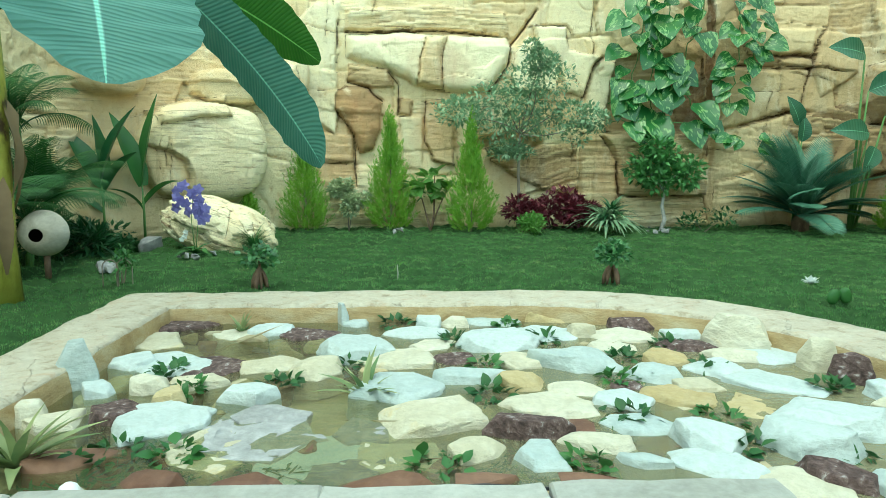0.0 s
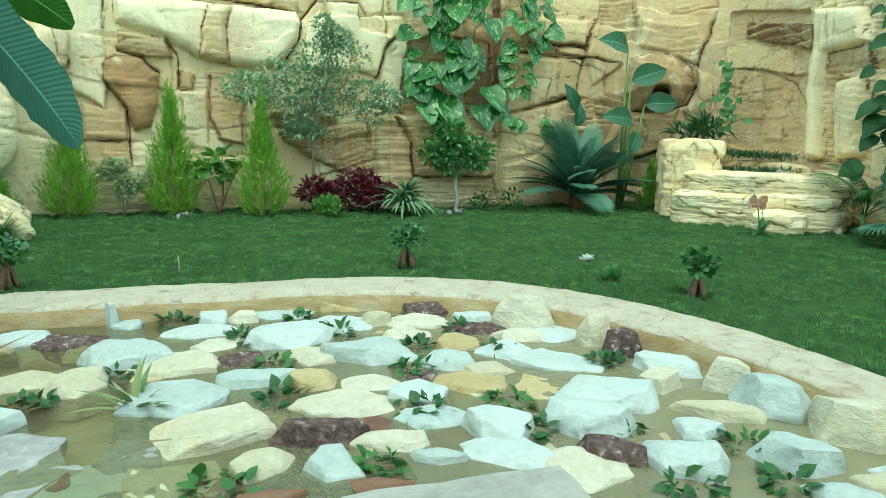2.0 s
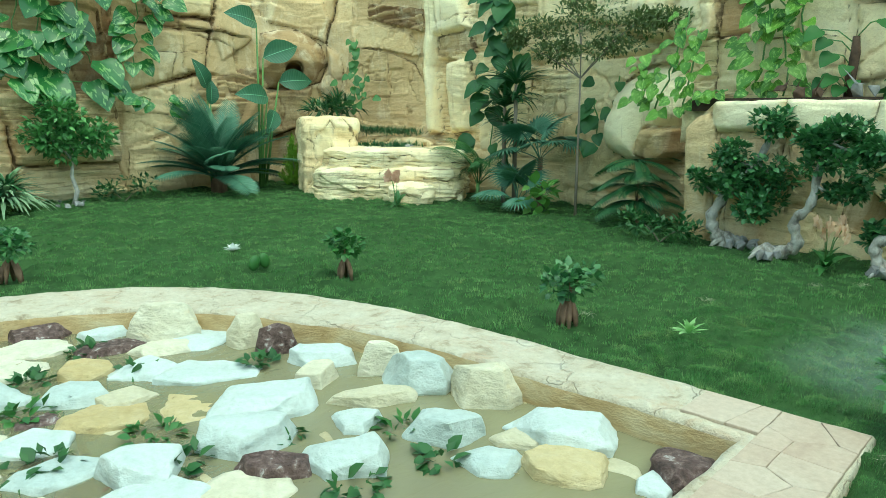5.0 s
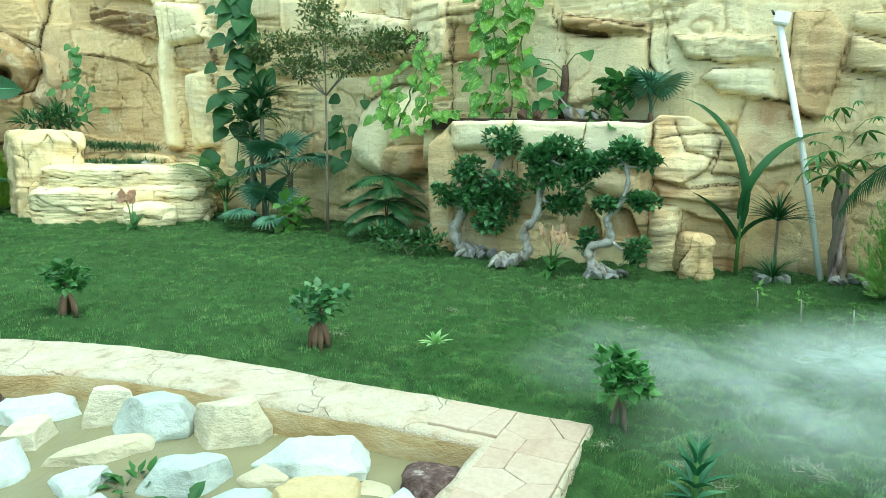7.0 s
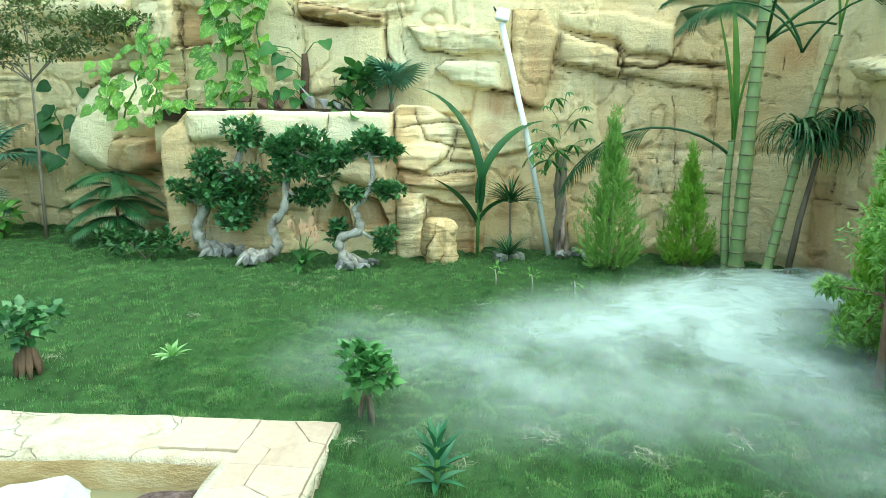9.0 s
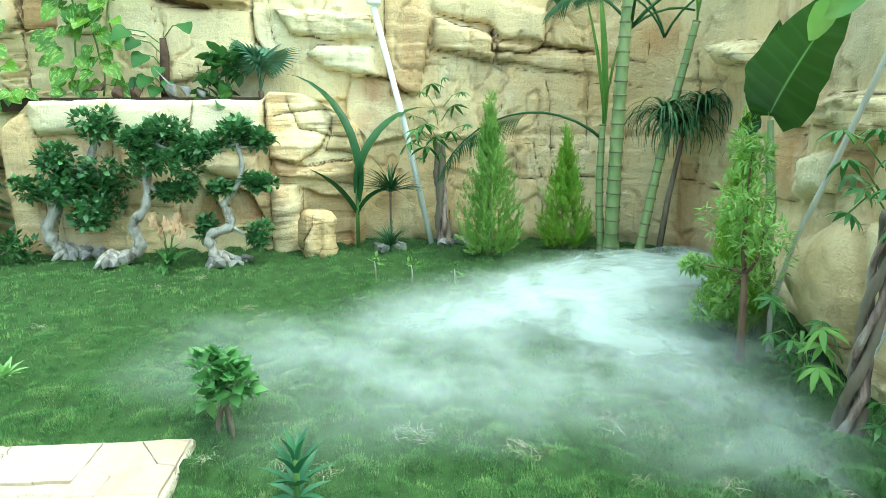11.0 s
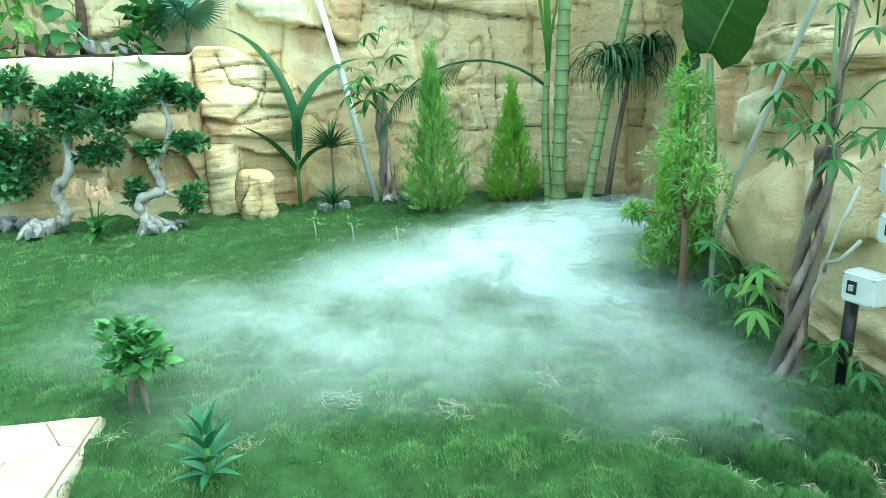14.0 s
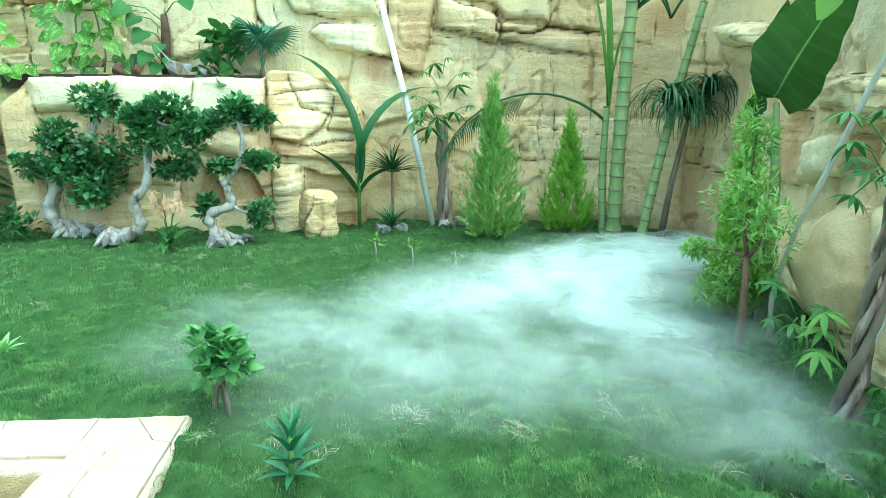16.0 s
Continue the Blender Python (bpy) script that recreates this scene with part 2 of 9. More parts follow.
def stone_material(name, stops, scale=3.0, bump=0.5, rough=0.85, stretch=(1, 1, 1), own=True, fine=40, distance=0.015, stain=None, cracks=None, crack_tint=(0.22, 0.14, 0.09)):
    """Stone: tone by the piece, clouds, fine grain and relief."""
    m, nt, bsdf, link = nodes_of(name)
    clouds = tex_noise(nt, scale, 6, 0.6, stretch, "Object", 0.4)
    grain = tex_noise(nt, fine, 4, 0.7, stretch)
    col = ramp(nt, clouds, stops)
    if own:
        info = nt.nodes.new("ShaderNodeObjectInfo")
        col = mixed(nt, 0.35, col, ramp(nt, info.outputs["Random"], stops))
    col = mixed(nt, 0.25, col, ramp(nt, grain, [(0.3, (0.25, 0.22, 0.18)), (0.7, (1, 1, 1))]), "MULTIPLY")
    if stain:
        spot = ramp(nt, tex_noise(nt, scale * 0.6, 5, 0.65, stretch, "Object", 1.0), [(0.55, (0, 0, 0)), (0.72, (0.8, 0.8, 0.8))])
        col = mixed(nt, spot, col, stain)
    link(col, bsdf.inputs["Base Color"])
    bsdf.inputs["Roughness"].default_value = rough
    both = mixed(nt, 0.35, clouds, grain)
    if cracks and cracks < 0:
        vein = crack_lines(nt, -cracks, 0.012, (1, 1, 1), 0.12)
        col = mixed(nt, mixed(nt, 1.0, vein, (0.5, 0.5, 0.5), "MULTIPLY"), col, crack_tint)
        link(col, bsdf.inputs["Base Color"])
    elif cracks:
        groove = crack_lines(nt, cracks, 0.005, (1, 1, 1), 0.55)
        col = mixed(nt, mixed(nt, 1.0, groove, (0.26, 0.26, 0.26), "MULTIPLY"), col, crack_tint)
        link(col, bsdf.inputs["Base Color"])
        both = mixed(nt, mixed(nt, 1.0, groove, (0.4, 0.4, 0.4), "MULTIPLY"), both, (0.0, 0.0, 0.0))
    bumped(nt, bsdf, both, bump, distance)
    return m


def plain_material(name, col, rough=0.5, metal=0.0, vary=0.15, scale=8.0, bump=0.1):
    m, nt, bsdf, link = nodes_of(name)
    n = tex_noise(nt, scale, 5)
    lo, hi = tuple(c * (1 - vary) for c in col), tuple(min(1, c * (1 + vary)) for c in col)
    link(ramp(nt, n, [(0.3, lo), (0.7, hi)]), bsdf.inputs["Base Color"])
    bsdf.inputs["Roughness"].default_value, bsdf.inputs["Metallic"].default_value = rough, metal
    if bump:
        bumped(nt, bsdf, tex_noise(nt, scale * 6, 4), bump, 0.004)
    return m


def crack_lines(nt, scale, width, stretch=(1, 1, 1), wander=0.25):
    """Thin wandering grooves: 1 in the groove, 0 off it."""
    tc = nt.nodes.new("ShaderNodeTexCoord")
    n = nt.nodes.new("ShaderNodeTexNoise")
    n.inputs["Scale"].default_value, n.inputs["Detail"].default_value = 2.2, 5
    nt.links.new(tc.outputs["Object"], n.inputs["Vector"])
    add = nt.nodes.new("ShaderNodeMixRGB")
    add.blend_type = "ADD"
    add.inputs[0].default_value = wander
    nt.links.new(tc.outputs["Object"], add.inputs[1])
    nt.links.new(n.outputs["Color"], add.inputs[2])
    mp = nt.nodes.new("ShaderNodeMapping")
    mp.inputs["Scale"].default_value = stretch
    nt.links.new(add.outputs[0], mp.inputs[0])
    v = nt.nodes.new("ShaderNodeTexVoronoi")
    v.feature = "DISTANCE_TO_EDGE"
    v.inputs["Scale"].default_value = scale
    nt.links.new(mp.outputs[0], v.inputs["Vector"])
    return ramp(nt, v.outputs["Distance"], [(0.0, (1, 1, 1)), (width, (0, 0, 0))])


def wall_material():
    """Carved, tinted sandstone render: tone by the block with recess and corner shade in it, iron and ochre washes,
    thin beds where it is layered, fine tooling.
    """
    m, nt, bsdf, link = nodes_of("carved_sandstone")
    at, lay, iron, gap = (nt.nodes.new("ShaderNodeAttribute") for _ in range(4))
    at.attribute_name, lay.attribute_name, iron.attribute_name, gap.attribute_name = "tone", "layered", "rust", "joint"
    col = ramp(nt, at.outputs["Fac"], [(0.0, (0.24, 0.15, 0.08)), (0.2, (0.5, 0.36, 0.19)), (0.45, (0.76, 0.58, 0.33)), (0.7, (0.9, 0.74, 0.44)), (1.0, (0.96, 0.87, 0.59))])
    ochre = tex_noise(nt, 0.9, 7, 0.62, (1, 1, 1.2), "Object", 0.6)
    col = mixed(nt, ramp(nt, ochre, [(0.52, (0, 0, 0)), (0.7, (0.45, 0.45, 0.45))]), col, (0.72, 0.48, 0.23))
    pale = tex_noise(nt, 1.7, 6, 0.65, (1, 1, 0.7), "Object", 0.6)
    col = mixed(nt, ramp(nt, pale, [(0.52, (0, 0, 0)), (0.66, (0.55, 0.55, 0.55))]), col, (0.96, 0.87, 0.63))
    grey = tex_noise(nt, 1.1, 6, 0.6, (1, 1, 0.5), "Object", 0.9)
    col = mixed(nt, ramp(nt, grey, [(0.56, (0, 0, 0)), (0.7, (0.4, 0.4, 0.4))]), col, (0.6, 0.55, 0.42))
    rusty = mixed(nt, 1.0, iron.outputs["Fac"], ramp(nt, tex_noise(nt, 2.6, 6, 0.65, (1.6, 1.6, 0.5), "Object", 0.5), [(0.32, (0.25, 0.25, 0.25)), (0.62, (0.85, 0.85, 0.85))]), "MULTIPLY")
    col = mixed(nt, rusty, col, (0.52, 0.25, 0.11))
    streak = tex_noise(nt, 3.4, 6, 0.7, (2.0, 2.0, 0.22), "Object", 0.3)
    col = mixed(nt, ramp(nt, streak, [(0.58, (0, 0, 0)), (0.7, (0.4, 0.4, 0.4))]), col, (0.4, 0.27, 0.13))
    lines = tex_noise(nt, 3.0, 7, 0.72, (0.5, 0.5, 8.0), "Object", 0.4)
    layers = ramp(nt, lay.outputs["Fac"], [(0.0, (0.07, 0.07, 0.07)), (1.0, (0.8, 0.8, 0.8))])
    bed_dirt = mixed(nt, 1.0, ramp(nt, lines, [(0.38, (1, 1, 1)), (0.46, (0, 0, 0))]), layers, "MULTIPLY")
    col = mixed(nt, bed_dirt, col, (0.3, 0.2, 0.1))
    grain = tex_noise(nt, 55.0, 5, 0.75)
    rough = tex_noise(nt, 9.0, 7, 0.72, (1, 1, 1.4), "Object", 0.4)
    col = mixed(nt, 0.3, col, ramp(nt, rough, [(0.33, (0.6, 0.44, 0.26)), (0.45, (1, 1, 1))]), "MULTIPLY")
    col = mixed(nt, 0.22, col, ramp(nt, grain, [(0.32, (0.5, 0.4, 0.28)), (0.5, (1, 1, 1))]), "MULTIPLY")
    spots = ramp(nt, tex_noise(nt, 6.0, 6, 0.8, (1, 1, 1), "Object", 0.3), [(0.67, (0, 0, 0)), (0.71, (0.45, 0.45, 0.45))])
    col = mixed(nt, spots, col, (0.26, 0.17, 0.09))
    wander = nt.nodes.new("ShaderNodeMath")
    wander.operation = "MULTIPLY_ADD"
    link(tex_noise(nt, 14.0, 5, 0.7), wander.inputs[0])
    wander.inputs[1].default_value = 0.022
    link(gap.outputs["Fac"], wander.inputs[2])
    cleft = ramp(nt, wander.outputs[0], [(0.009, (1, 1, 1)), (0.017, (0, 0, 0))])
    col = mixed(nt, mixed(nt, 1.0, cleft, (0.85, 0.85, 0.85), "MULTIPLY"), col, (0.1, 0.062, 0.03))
    link(col, bsdf.inputs["Base Color"])
    bsdf.inputs["Roughness"].default_value = 0.9
    bsdf.inputs["Specular IOR Level"].default_value = 0.2
    height = mixed(nt, 0.3, mixed(nt, 0.3, rough, grain), mixed(nt, layers, rough, lines))
    height = mixed(nt, cleft, height, (0.0, 0.0, 0.0))
    bumped(nt, bsdf, height, 0.8, 0.06)
    return m


def water_material():
    """Shallow pond water: milky at the far kerb, clear and rippled near the terrace."""
    m, nt, bsdf, link = nodes_of("pond_water")
    nt.nodes.remove(bsdf)
    clear = nt.nodes.new("ShaderNodeBsdfTransparent")
    clear.inputs[0].default_value = (0.78, 0.84, 0.7, 1)
    milk = nt.nodes.new("ShaderNodeBsdfDiffuse")
    milk.inputs[0].default_value = (0.36, 0.335, 0.2, 1)
    gloss = nt.nodes.new("ShaderNodeBsdfGlossy")
    gloss.inputs["Roughness"].default_value = 0.03
    fres = nt.nodes.new("ShaderNodeFresnel")
    fres.inputs[0].default_value = 1.4
    bump = nt.nodes.new("ShaderNodeBump")
    bump.inputs["Strength"].default_value, bump.inputs["Distance"].default_value = 0.3, 0.03
    link(tex_noise(nt, 7, 4, 0.55, (1, 1.8, 1), "Object", 0.9), bump.inputs["Height"])
    for n in (gloss, fres):
        link(bump.outputs[0], n.inputs["Normal"])
    tc, sep = nt.nodes.new("ShaderNodeTexCoord"), nt.nodes.new("ShaderNodeSeparateXYZ")
    link(tc.outputs["Object"], sep.inputs[0])
    turbid = nt.nodes.new("ShaderNodeMapRange")
    turbid.inputs["From Min"].default_value, turbid.inputs["From Max"].default_value = -1.6, 2.2
    turbid.inputs["To Min"].default_value, turbid.inputs["To Max"].default_value = 0.12, 0.6
    link(sep.outputs[0], turbid.inputs["Value"])
    a, b = nt.nodes.new("ShaderNodeMixShader"), nt.nodes.new("ShaderNodeMixShader")
    link(turbid.outputs[0], a.inputs[0])
    link(clear.outputs[0], a.inputs[1])
    link(milk.outputs[0], a.inputs[2])
    link(fres.outputs[0], b.inputs[0])
    link(a.outputs[0], b.inputs[1])
    link(gloss.outputs[0], b.inputs[2])
    link(b.outputs[0], nt.nodes["Material Output"].inputs[0])
    return m


def mist_material():
    """Drifting mist: white, thin and see-through, with torn, drawn-out edges."""
    m, nt, bsdf, link = nodes_of("ground_mist")
    nt.nodes.remove(bsdf)
    veil, glow, clear = nt.nodes.new("ShaderNodeBsdfDiffuse"), nt.nodes.new("ShaderNodeBsdfTranslucent"), nt.nodes.new("ShaderNodeBsdfTransparent")
    for n in (veil, glow):
        n.inputs[0].default_value = (0.77, 0.89, 0.88, 1)
    both, out = nt.nodes.new("ShaderNodeMixShader"), nt.nodes.new("ShaderNodeMixShader")
    both.inputs[0].default_value = 0.25
    link(veil.outputs[0], both.inputs[1])
    link(glow.outputs[0], both.inputs[2])
    at = nt.nodes.new("ShaderNodeAttribute")
    at.attribute_name = "veil_amount"
    torn = ramp(nt, tex_noise(nt, 2.6, 6, 0.58, (1.0, 1.0, 1), "Object", 0.8), [(0.34, (0.3, 0.3, 0.3)), (0.62, (1, 1, 1))])
    dens = nt.nodes.new("ShaderNodeMath")
    dens.operation = "MULTIPLY"
    link(at.outputs["Fac"], dens.inputs[0])
    link(torn, dens.inputs[1])
    link(dens.outputs[0], out.inputs[0])
    link(clear.outputs[0], out.inputs[1])
    link(both.outputs[0], out.inputs[2])
    link(out.outputs[0], nt.nodes["Material Output"].inputs[0])
    return m


def lawn_material():
    m, nt, bsdf, link = nodes_of("lawn_turf")
    big = tex_noise(nt, 0.7, 4)
    small = tex_noise(nt, 9, 5, 0.65)
    col = mixed(nt, 0.5, ramp(nt, big, [(0.3, (0.024, 0.056, 0.018)), (0.7, (0.048, 0.098, 0.032))]),
                ramp(nt, small, [(0.35, (0.022, 0.042, 0.015)), (0.65, (0.065, 0.13, 0.04))]))
    link(col, bsdf.inputs["Base Color"])
    bsdf.inputs["Roughness"].default_value = 0.95
    bsdf.inputs["Specular IOR Level"].default_value = 0.1
    bumped(nt, bsdf, small, 0.6, 0.04)
    return m


def grass_material():
    m, nt, bsdf, link = nodes_of("grass_blades")
    geo = nt.nodes.new("ShaderNodeNewGeometry")
    col = ramp(nt, geo.outputs["Random Per Island"], [(0.0, (0.055, 0.145, 0.045)), (0.9, (0.18, 0.33, 0.115)), (1.0, (0.38, 0.44, 0.22))])
    big = ramp(nt, tex_noise(nt, 3.2, 7, 0.72, (1, 1, 1), "Object", 0.5), [(0.38, (0.036, 0.115, 0.036)), (0.5, (0.14, 0.295, 0.09)), (0.62, (0.31, 0.44, 0.17))])
    col = mixed(nt, 0.6, col, big)
    link(col, bsdf.inputs["Base Color"])
    bsdf.inputs["Roughness"].default_value, bsdf.inputs["Specular IOR Level"].default_value = 0.6, 0.2
    straw = ramp(nt, tex_noise(nt, 3.2, 6, 0.7, (1, 1, 1), "Object", 0.5), [(0.6, (0, 0, 0)), (0.74, (0.55, 0.55, 0.55))])
    col = mixed(nt, straw, col, (0.27, 0.24, 0.11))
    link(col, bsdf.inputs["Base Color"])
    tr = nt.nodes.new("ShaderNodeBsdfTranslucent")
    link(col, tr.inputs[0])
    mx = nt.nodes.new("ShaderNodeMixShader")
    mx.inputs[0].default_value = 0.2
    link(bsdf.outputs[0], mx.inputs[1])
    link(tr.outputs[0], mx.inputs[2])
    link(mx.outputs[0], nt.nodes["Material Output"].inputs[0])
    return m


M_WALL = wall_material()
M_WATER = water_material()
M_MIST = mist_material()
M_LAWN = lawn_material()
M_GRASS = grass_material()
M_DRY = leaf_material("dry_grass", (0.42, 0.37, 0.25), (0.7, 0.66, 0.54), 0.8, 0.2)
M_KERB = stone_material("stamped_kerb", [(0.3, (0.34, 0.28, 0.19)), (0.42, (0.56, 0.5, 0.38)), (0.7, (0.64, 0.6, 0.49))], 6.0, 1.0, 0.85, (1, 1, 1), False, 22, 0.06, (0.5, 0.38, 0.26), 1.5, (0.36, 0.27, 0.19))
M_KERBWET = stone_material("wet_kerb_side", [(0.3, (0.34, 0.23, 0.09)), (0.5, (0.48, 0.36, 0.18)), (0.7, (0.56, 0.48, 0.3))], 3.0, 0.8, 0.5, (1, 1, 2.5), False, 26, 0.04)
M_POND = stone_material("pond_bed", [(0.3, (0.36, 0.3, 0.17)), (0.7, (0.5, 0.44, 0.28))], 3, 0.4, 0.9, (1, 1, 1), False)
M_SLAB = stone_material("grey_slab", [(0.25, (0.26, 0.26, 0.22)), (0.5, (0.42, 0.42, 0.38)), (0.8, (0.56, 0.56, 0.51))], 5, 0.8, 0.8, (1, 1, 1), True, 30)
M_PAVE = stone_material("pink_paving", [(0.25, (0.42, 0.31, 0.23)), (0.5, (0.52, 0.42, 0.33)), (0.8, (0.56, 0.49, 0.4))], 2.5, 0.4, 0.8, (1, 1, 1), True, 30)
M_WHITE = stone_material("white_marble_stone", [(0.25, (0.38, 0.46, 0.44)), (0.42, (0.54, 0.61, 0.59)), (0.8, (0.65, 0.71, 0.7))], 5, 0.9, 0.6, (1, 1, 1.6), True, 26, 0.035, (0.42, 0.45, 0.37))
M_CREAM = stone_material("cream_limestone", [(0.2, (0.48, 0.43, 0.28)), (0.5, (0.65, 0.61, 0.46)), (0.8, (0.74, 0.73, 0.62))], 5, 1.0, 0.75, (1, 1, 2.0), True, 22, 0.045, (0.6, 0.46, 0.2))
M_OCHRE = stone_material("ochre_limestone", [(0.2, (0.44, 0.33, 0.14)), (0.5, (0.56, 0.46, 0.25)), (0.8, (0.66, 0.6, 0.42))], 5, 1.0, 0.8, (1, 1, 2.0), True, 22, 0.045)
M_PURPLE = stone_material("dark_purple_stone", [(0.3, (0.05, 0.032, 0.03)), (0.48, (0.12, 0.075, 0.068)), (0.6, (0.2, 0.14, 0.13)), (0.68, (0.5, 0.46, 0.45))], 22, 1.0, 0.85, (1, 1, 1), False, 24, 0.05)
M_RED = stone_material("red_slate", [(0.25, (0.1, 0.045, 0.03)), (0.5, (0.2, 0.1, 0.06)), (0.8, (0.3, 0.18, 0.12))], 5, 0.9, 0.7, (1, 1, 1), True, 22)
M_GREYST = stone_material("grey_pebble", [(0.25, (0.12, 0.12, 0.12)), (0.5, (0.3, 0.3, 0.3)), (0.8, (0.6, 0.6, 0.6))], 9, 0.8, 0.6)
M_SOIL = stone_material("soil", [(0.3, (0.02, 0.014, 0.01)), (0.7, (0.06, 0.04, 0.025))], 6, 1, 0.95, (1, 1, 1), False)
M_BARK = stone_material("grey_brown_bark", [(0.25, (0.14, 0.11, 0.08)), (0.55, (0.27, 0.23, 0.18)), (0.8, (0.4, 0.36, 0.3))], 6, 1, 0.9, (1, 1, 0.25), False, 40)
M_PALEBARK = stone_material("pale_bonsai_bark", [(0.3, (0.13, 0.11, 0.09)), (0.45, (0.42, 0.4, 0.36)), (0.7, (0.7, 0.69, 0.65))], 9, 1, 0.8, (1, 1, 0.6), False, 30, 0.04)
M_BROWNBARK = stone_material("brown_root_bark", [(0.25, (0.1, 0.06, 0.04)), (0.55, (0.22, 0.14, 0.09)), (0.8, (0.34, 0.24, 0.16))], 9, 0.8, 0.8, (1, 1, 0.5), False, 50)
M_STEM = plain_material("green_stem", (0.12, 0.24, 0.06), 0.5)
M_WHITEPLASTIC = plain_material("white_plastic", (0.86, 0.88, 0.87), 0.35, 0, 0.04, 3, 0.03)
M_BLACK = plain_material("black_plastic", (0.02, 0.02, 0.022), 0.4)
M_GREYPIPE = plain_material("grey_conduit", (0.56, 0.55, 0.5), 0.5, 0, 0.15, 5)

# ---- carved rock walls round the garden ----
WALL_PLAN = [(-6.4, -4.0), (-6.3, 9.3), (-5.5, 11.5), (-3.5, 12.9), (-1.5, 13.4), (1.5, 13.4), (4.5, 13.25), (6.4, 13.25), (8.4, 13.2),
             (9.7, 12.4), (9.95, 10.5), (9.85, 7.5), (9.7, 5.6), (9.2, 4.5), (9.05, 3.0), (9.0, 1.3), (8.85, 0.3), (8.7, -1.0), (8.55, -2.6),
             (8.05, -3.25), (7.2, -3.45), (5.6, -3.12), (4.6, -2.78), (3.9, -2.65), (2.6, -2.75), (1.0, -3.3), (-0.5, -4.0)]


def smooth_path(pts, step):
    """A rounded line through the plan's corners, in even steps."""
    p = np.array(pts, float)
    for _ in range(2):
        q, r = 0.8 * p[:-1] + 0.2 * p[1:], 0.2 * p[:-1] + 0.8 * p[1:]
        mid = np.empty((2 * len(q), 2))
        mid[0::2], mid[1::2] = q, r
        p = np.vstack([p[:1], mid, p[-1:]])
    seg = np.r_[0, np.cumsum(np.hypot(*np.diff(p, axis=0).T))]
    s = np.arange(0, seg[-1], step)
    return s, np.stack([np.interp(s, seg, p[:, 0]), np.interp(s, seg, p[:, 1])], 1)


def lump(s, z, s0, z0, hw, hh, depth, power=3.0):
    """A rounded boulder face that stands out of the wall."""
    r = (np.abs(s - s0) / hw) ** power + (np.abs(z - z0) / hh) ** power
    return depth * np.clip(1 - r, 0, 1) ** 0.17


PATH_S, PATH_XY = smooth_path(WALL_PLAN, 0.03)


def at_s(x, y):
    return PATH_S[np.argmin(np.hypot(PATH_XY[:, 0] - x, PATH_XY[:, 1] - y))]


# boulder faces: plan place, height, half width, half height, depth, squareness, tone
LUMPS = [(-4.1, 12.5, 1.45, 1.15, 0.85, 0.85, 2.6, 0.95), (-5.2, 11.9, 0.7, 0.9, 0.8, 0.35, 3.0, 0.55), (-3.6, 12.85, 2.6, 0.75, 0.3, 0.55, 3.0, 0.6),
         (-5.4, 11.6, 2.75, 0.6, 0.4, 0.55, 3.0, 0.4), (-2.55, 13.1, 2.75, 0.3, 0.42, 0.4, 3.0, 0.75)]
HOLLOWS = [(1.5, 13.35, 1.62, 0.72, 0.2, 0.5), (8.95, 12.92, 2.32, 0.2, 0.17, 0.9)]


def split_blocks(s0, s1, z0, z1, r, out):
    """Splits a stretch of wall into uneven blocks."""
    w, h = s1 - s0, z1 - z0
    stop = (w < 3.0 and h < 2.2 and r.random() < 0.62) or (w < 1.1 and h < 0.9)
    if stop or w * h < 0.6:
        out.append((s0, s1, z0, z1, r.random(), r.random(), r.random(), r.uniform(-1, 1), r.uniform(-1, 1), r.random()))
        return
    t = r.uniform(0.32, 0.68)
    if w / h > r.uniform(1.0, 1.9):
        split_blocks(s0, s0 + w * t, z0, z1, r, out)
        split_blocks(s0 + w * t, s1, z0, z1, r, out)
    else:
        split_blocks(s0, s1, z0, z0 + h * t, r, out)
        split_blocks(s0, s1, z0 + h * t, z1, r, out)


BLOCKS = []
split_blocks(-1.0, PATH_S[-1] + 1.0, -0.7, 5.9, random.Random(12), BLOCKS)

# carved faces, open cracks and iron stains, by the run along the wall and the height
PLATES, CRACKS, STAINS = [], [], []


def plate(outline, depth, rounding, tone, layered=0.0):
    """A carved face: its outline, how far it stands proud, how soft its arris is, its tone and how bedded it is."""
    PLATES.append((np.array(outline, float), depth, rounding if rounding > 0.09 else rounding * 0.6, tone, layered))


def crack(line, width, depth):
    CRACKS.append((np.array(line, float), width, depth))


def stain(s0, z0, rs, rz, amount):
    STAINS.append((s0, z0, rs, rz, amount))


# north wall: bedded band, lintel boulder, brown face, panels
plate([(20.01, 4.1), (21.54, 4.17), (22.98, 4.02), (23.04, 3.63), (21.54, 3.74), (19.97, 3.69)], 0.05, 0.05, 0.72, 1)
plate([(19.97, 3.62), (20.9, 3.69), (22.98, 3.57), (23.1, 3.4), (23.02, 3.01), (22.7, 2.61), (21.96, 2.55), (21.26, 2.7), (20.78, 2.96), (20.25, 3.1), (19.96, 3.18)], 0.26, 0.09, 1)
plate([(21.49, 3.59), (21.88, 3.62), (21.77, 3.14), (21.8, 2.59), (21.3, 2.7), (21.34, 3.14)], 0.22, 0.05, 0.62, 0.3)
plate([(19.44, 4.23), (19.91, 4.25), (19.84, 3.64), (19.75, 1.76), (19.18, 2.13), (19, 3.1), (18.81, 3.6)], 0.04, 0.04, 0.95)
plate([(18.57, 2.91), (18.84, 3.02), (19.02, 2.96), (19.05, 2.61), (18.93, 2.28), (18.59, 2.42)], 0.24, 0.12, 0.97)
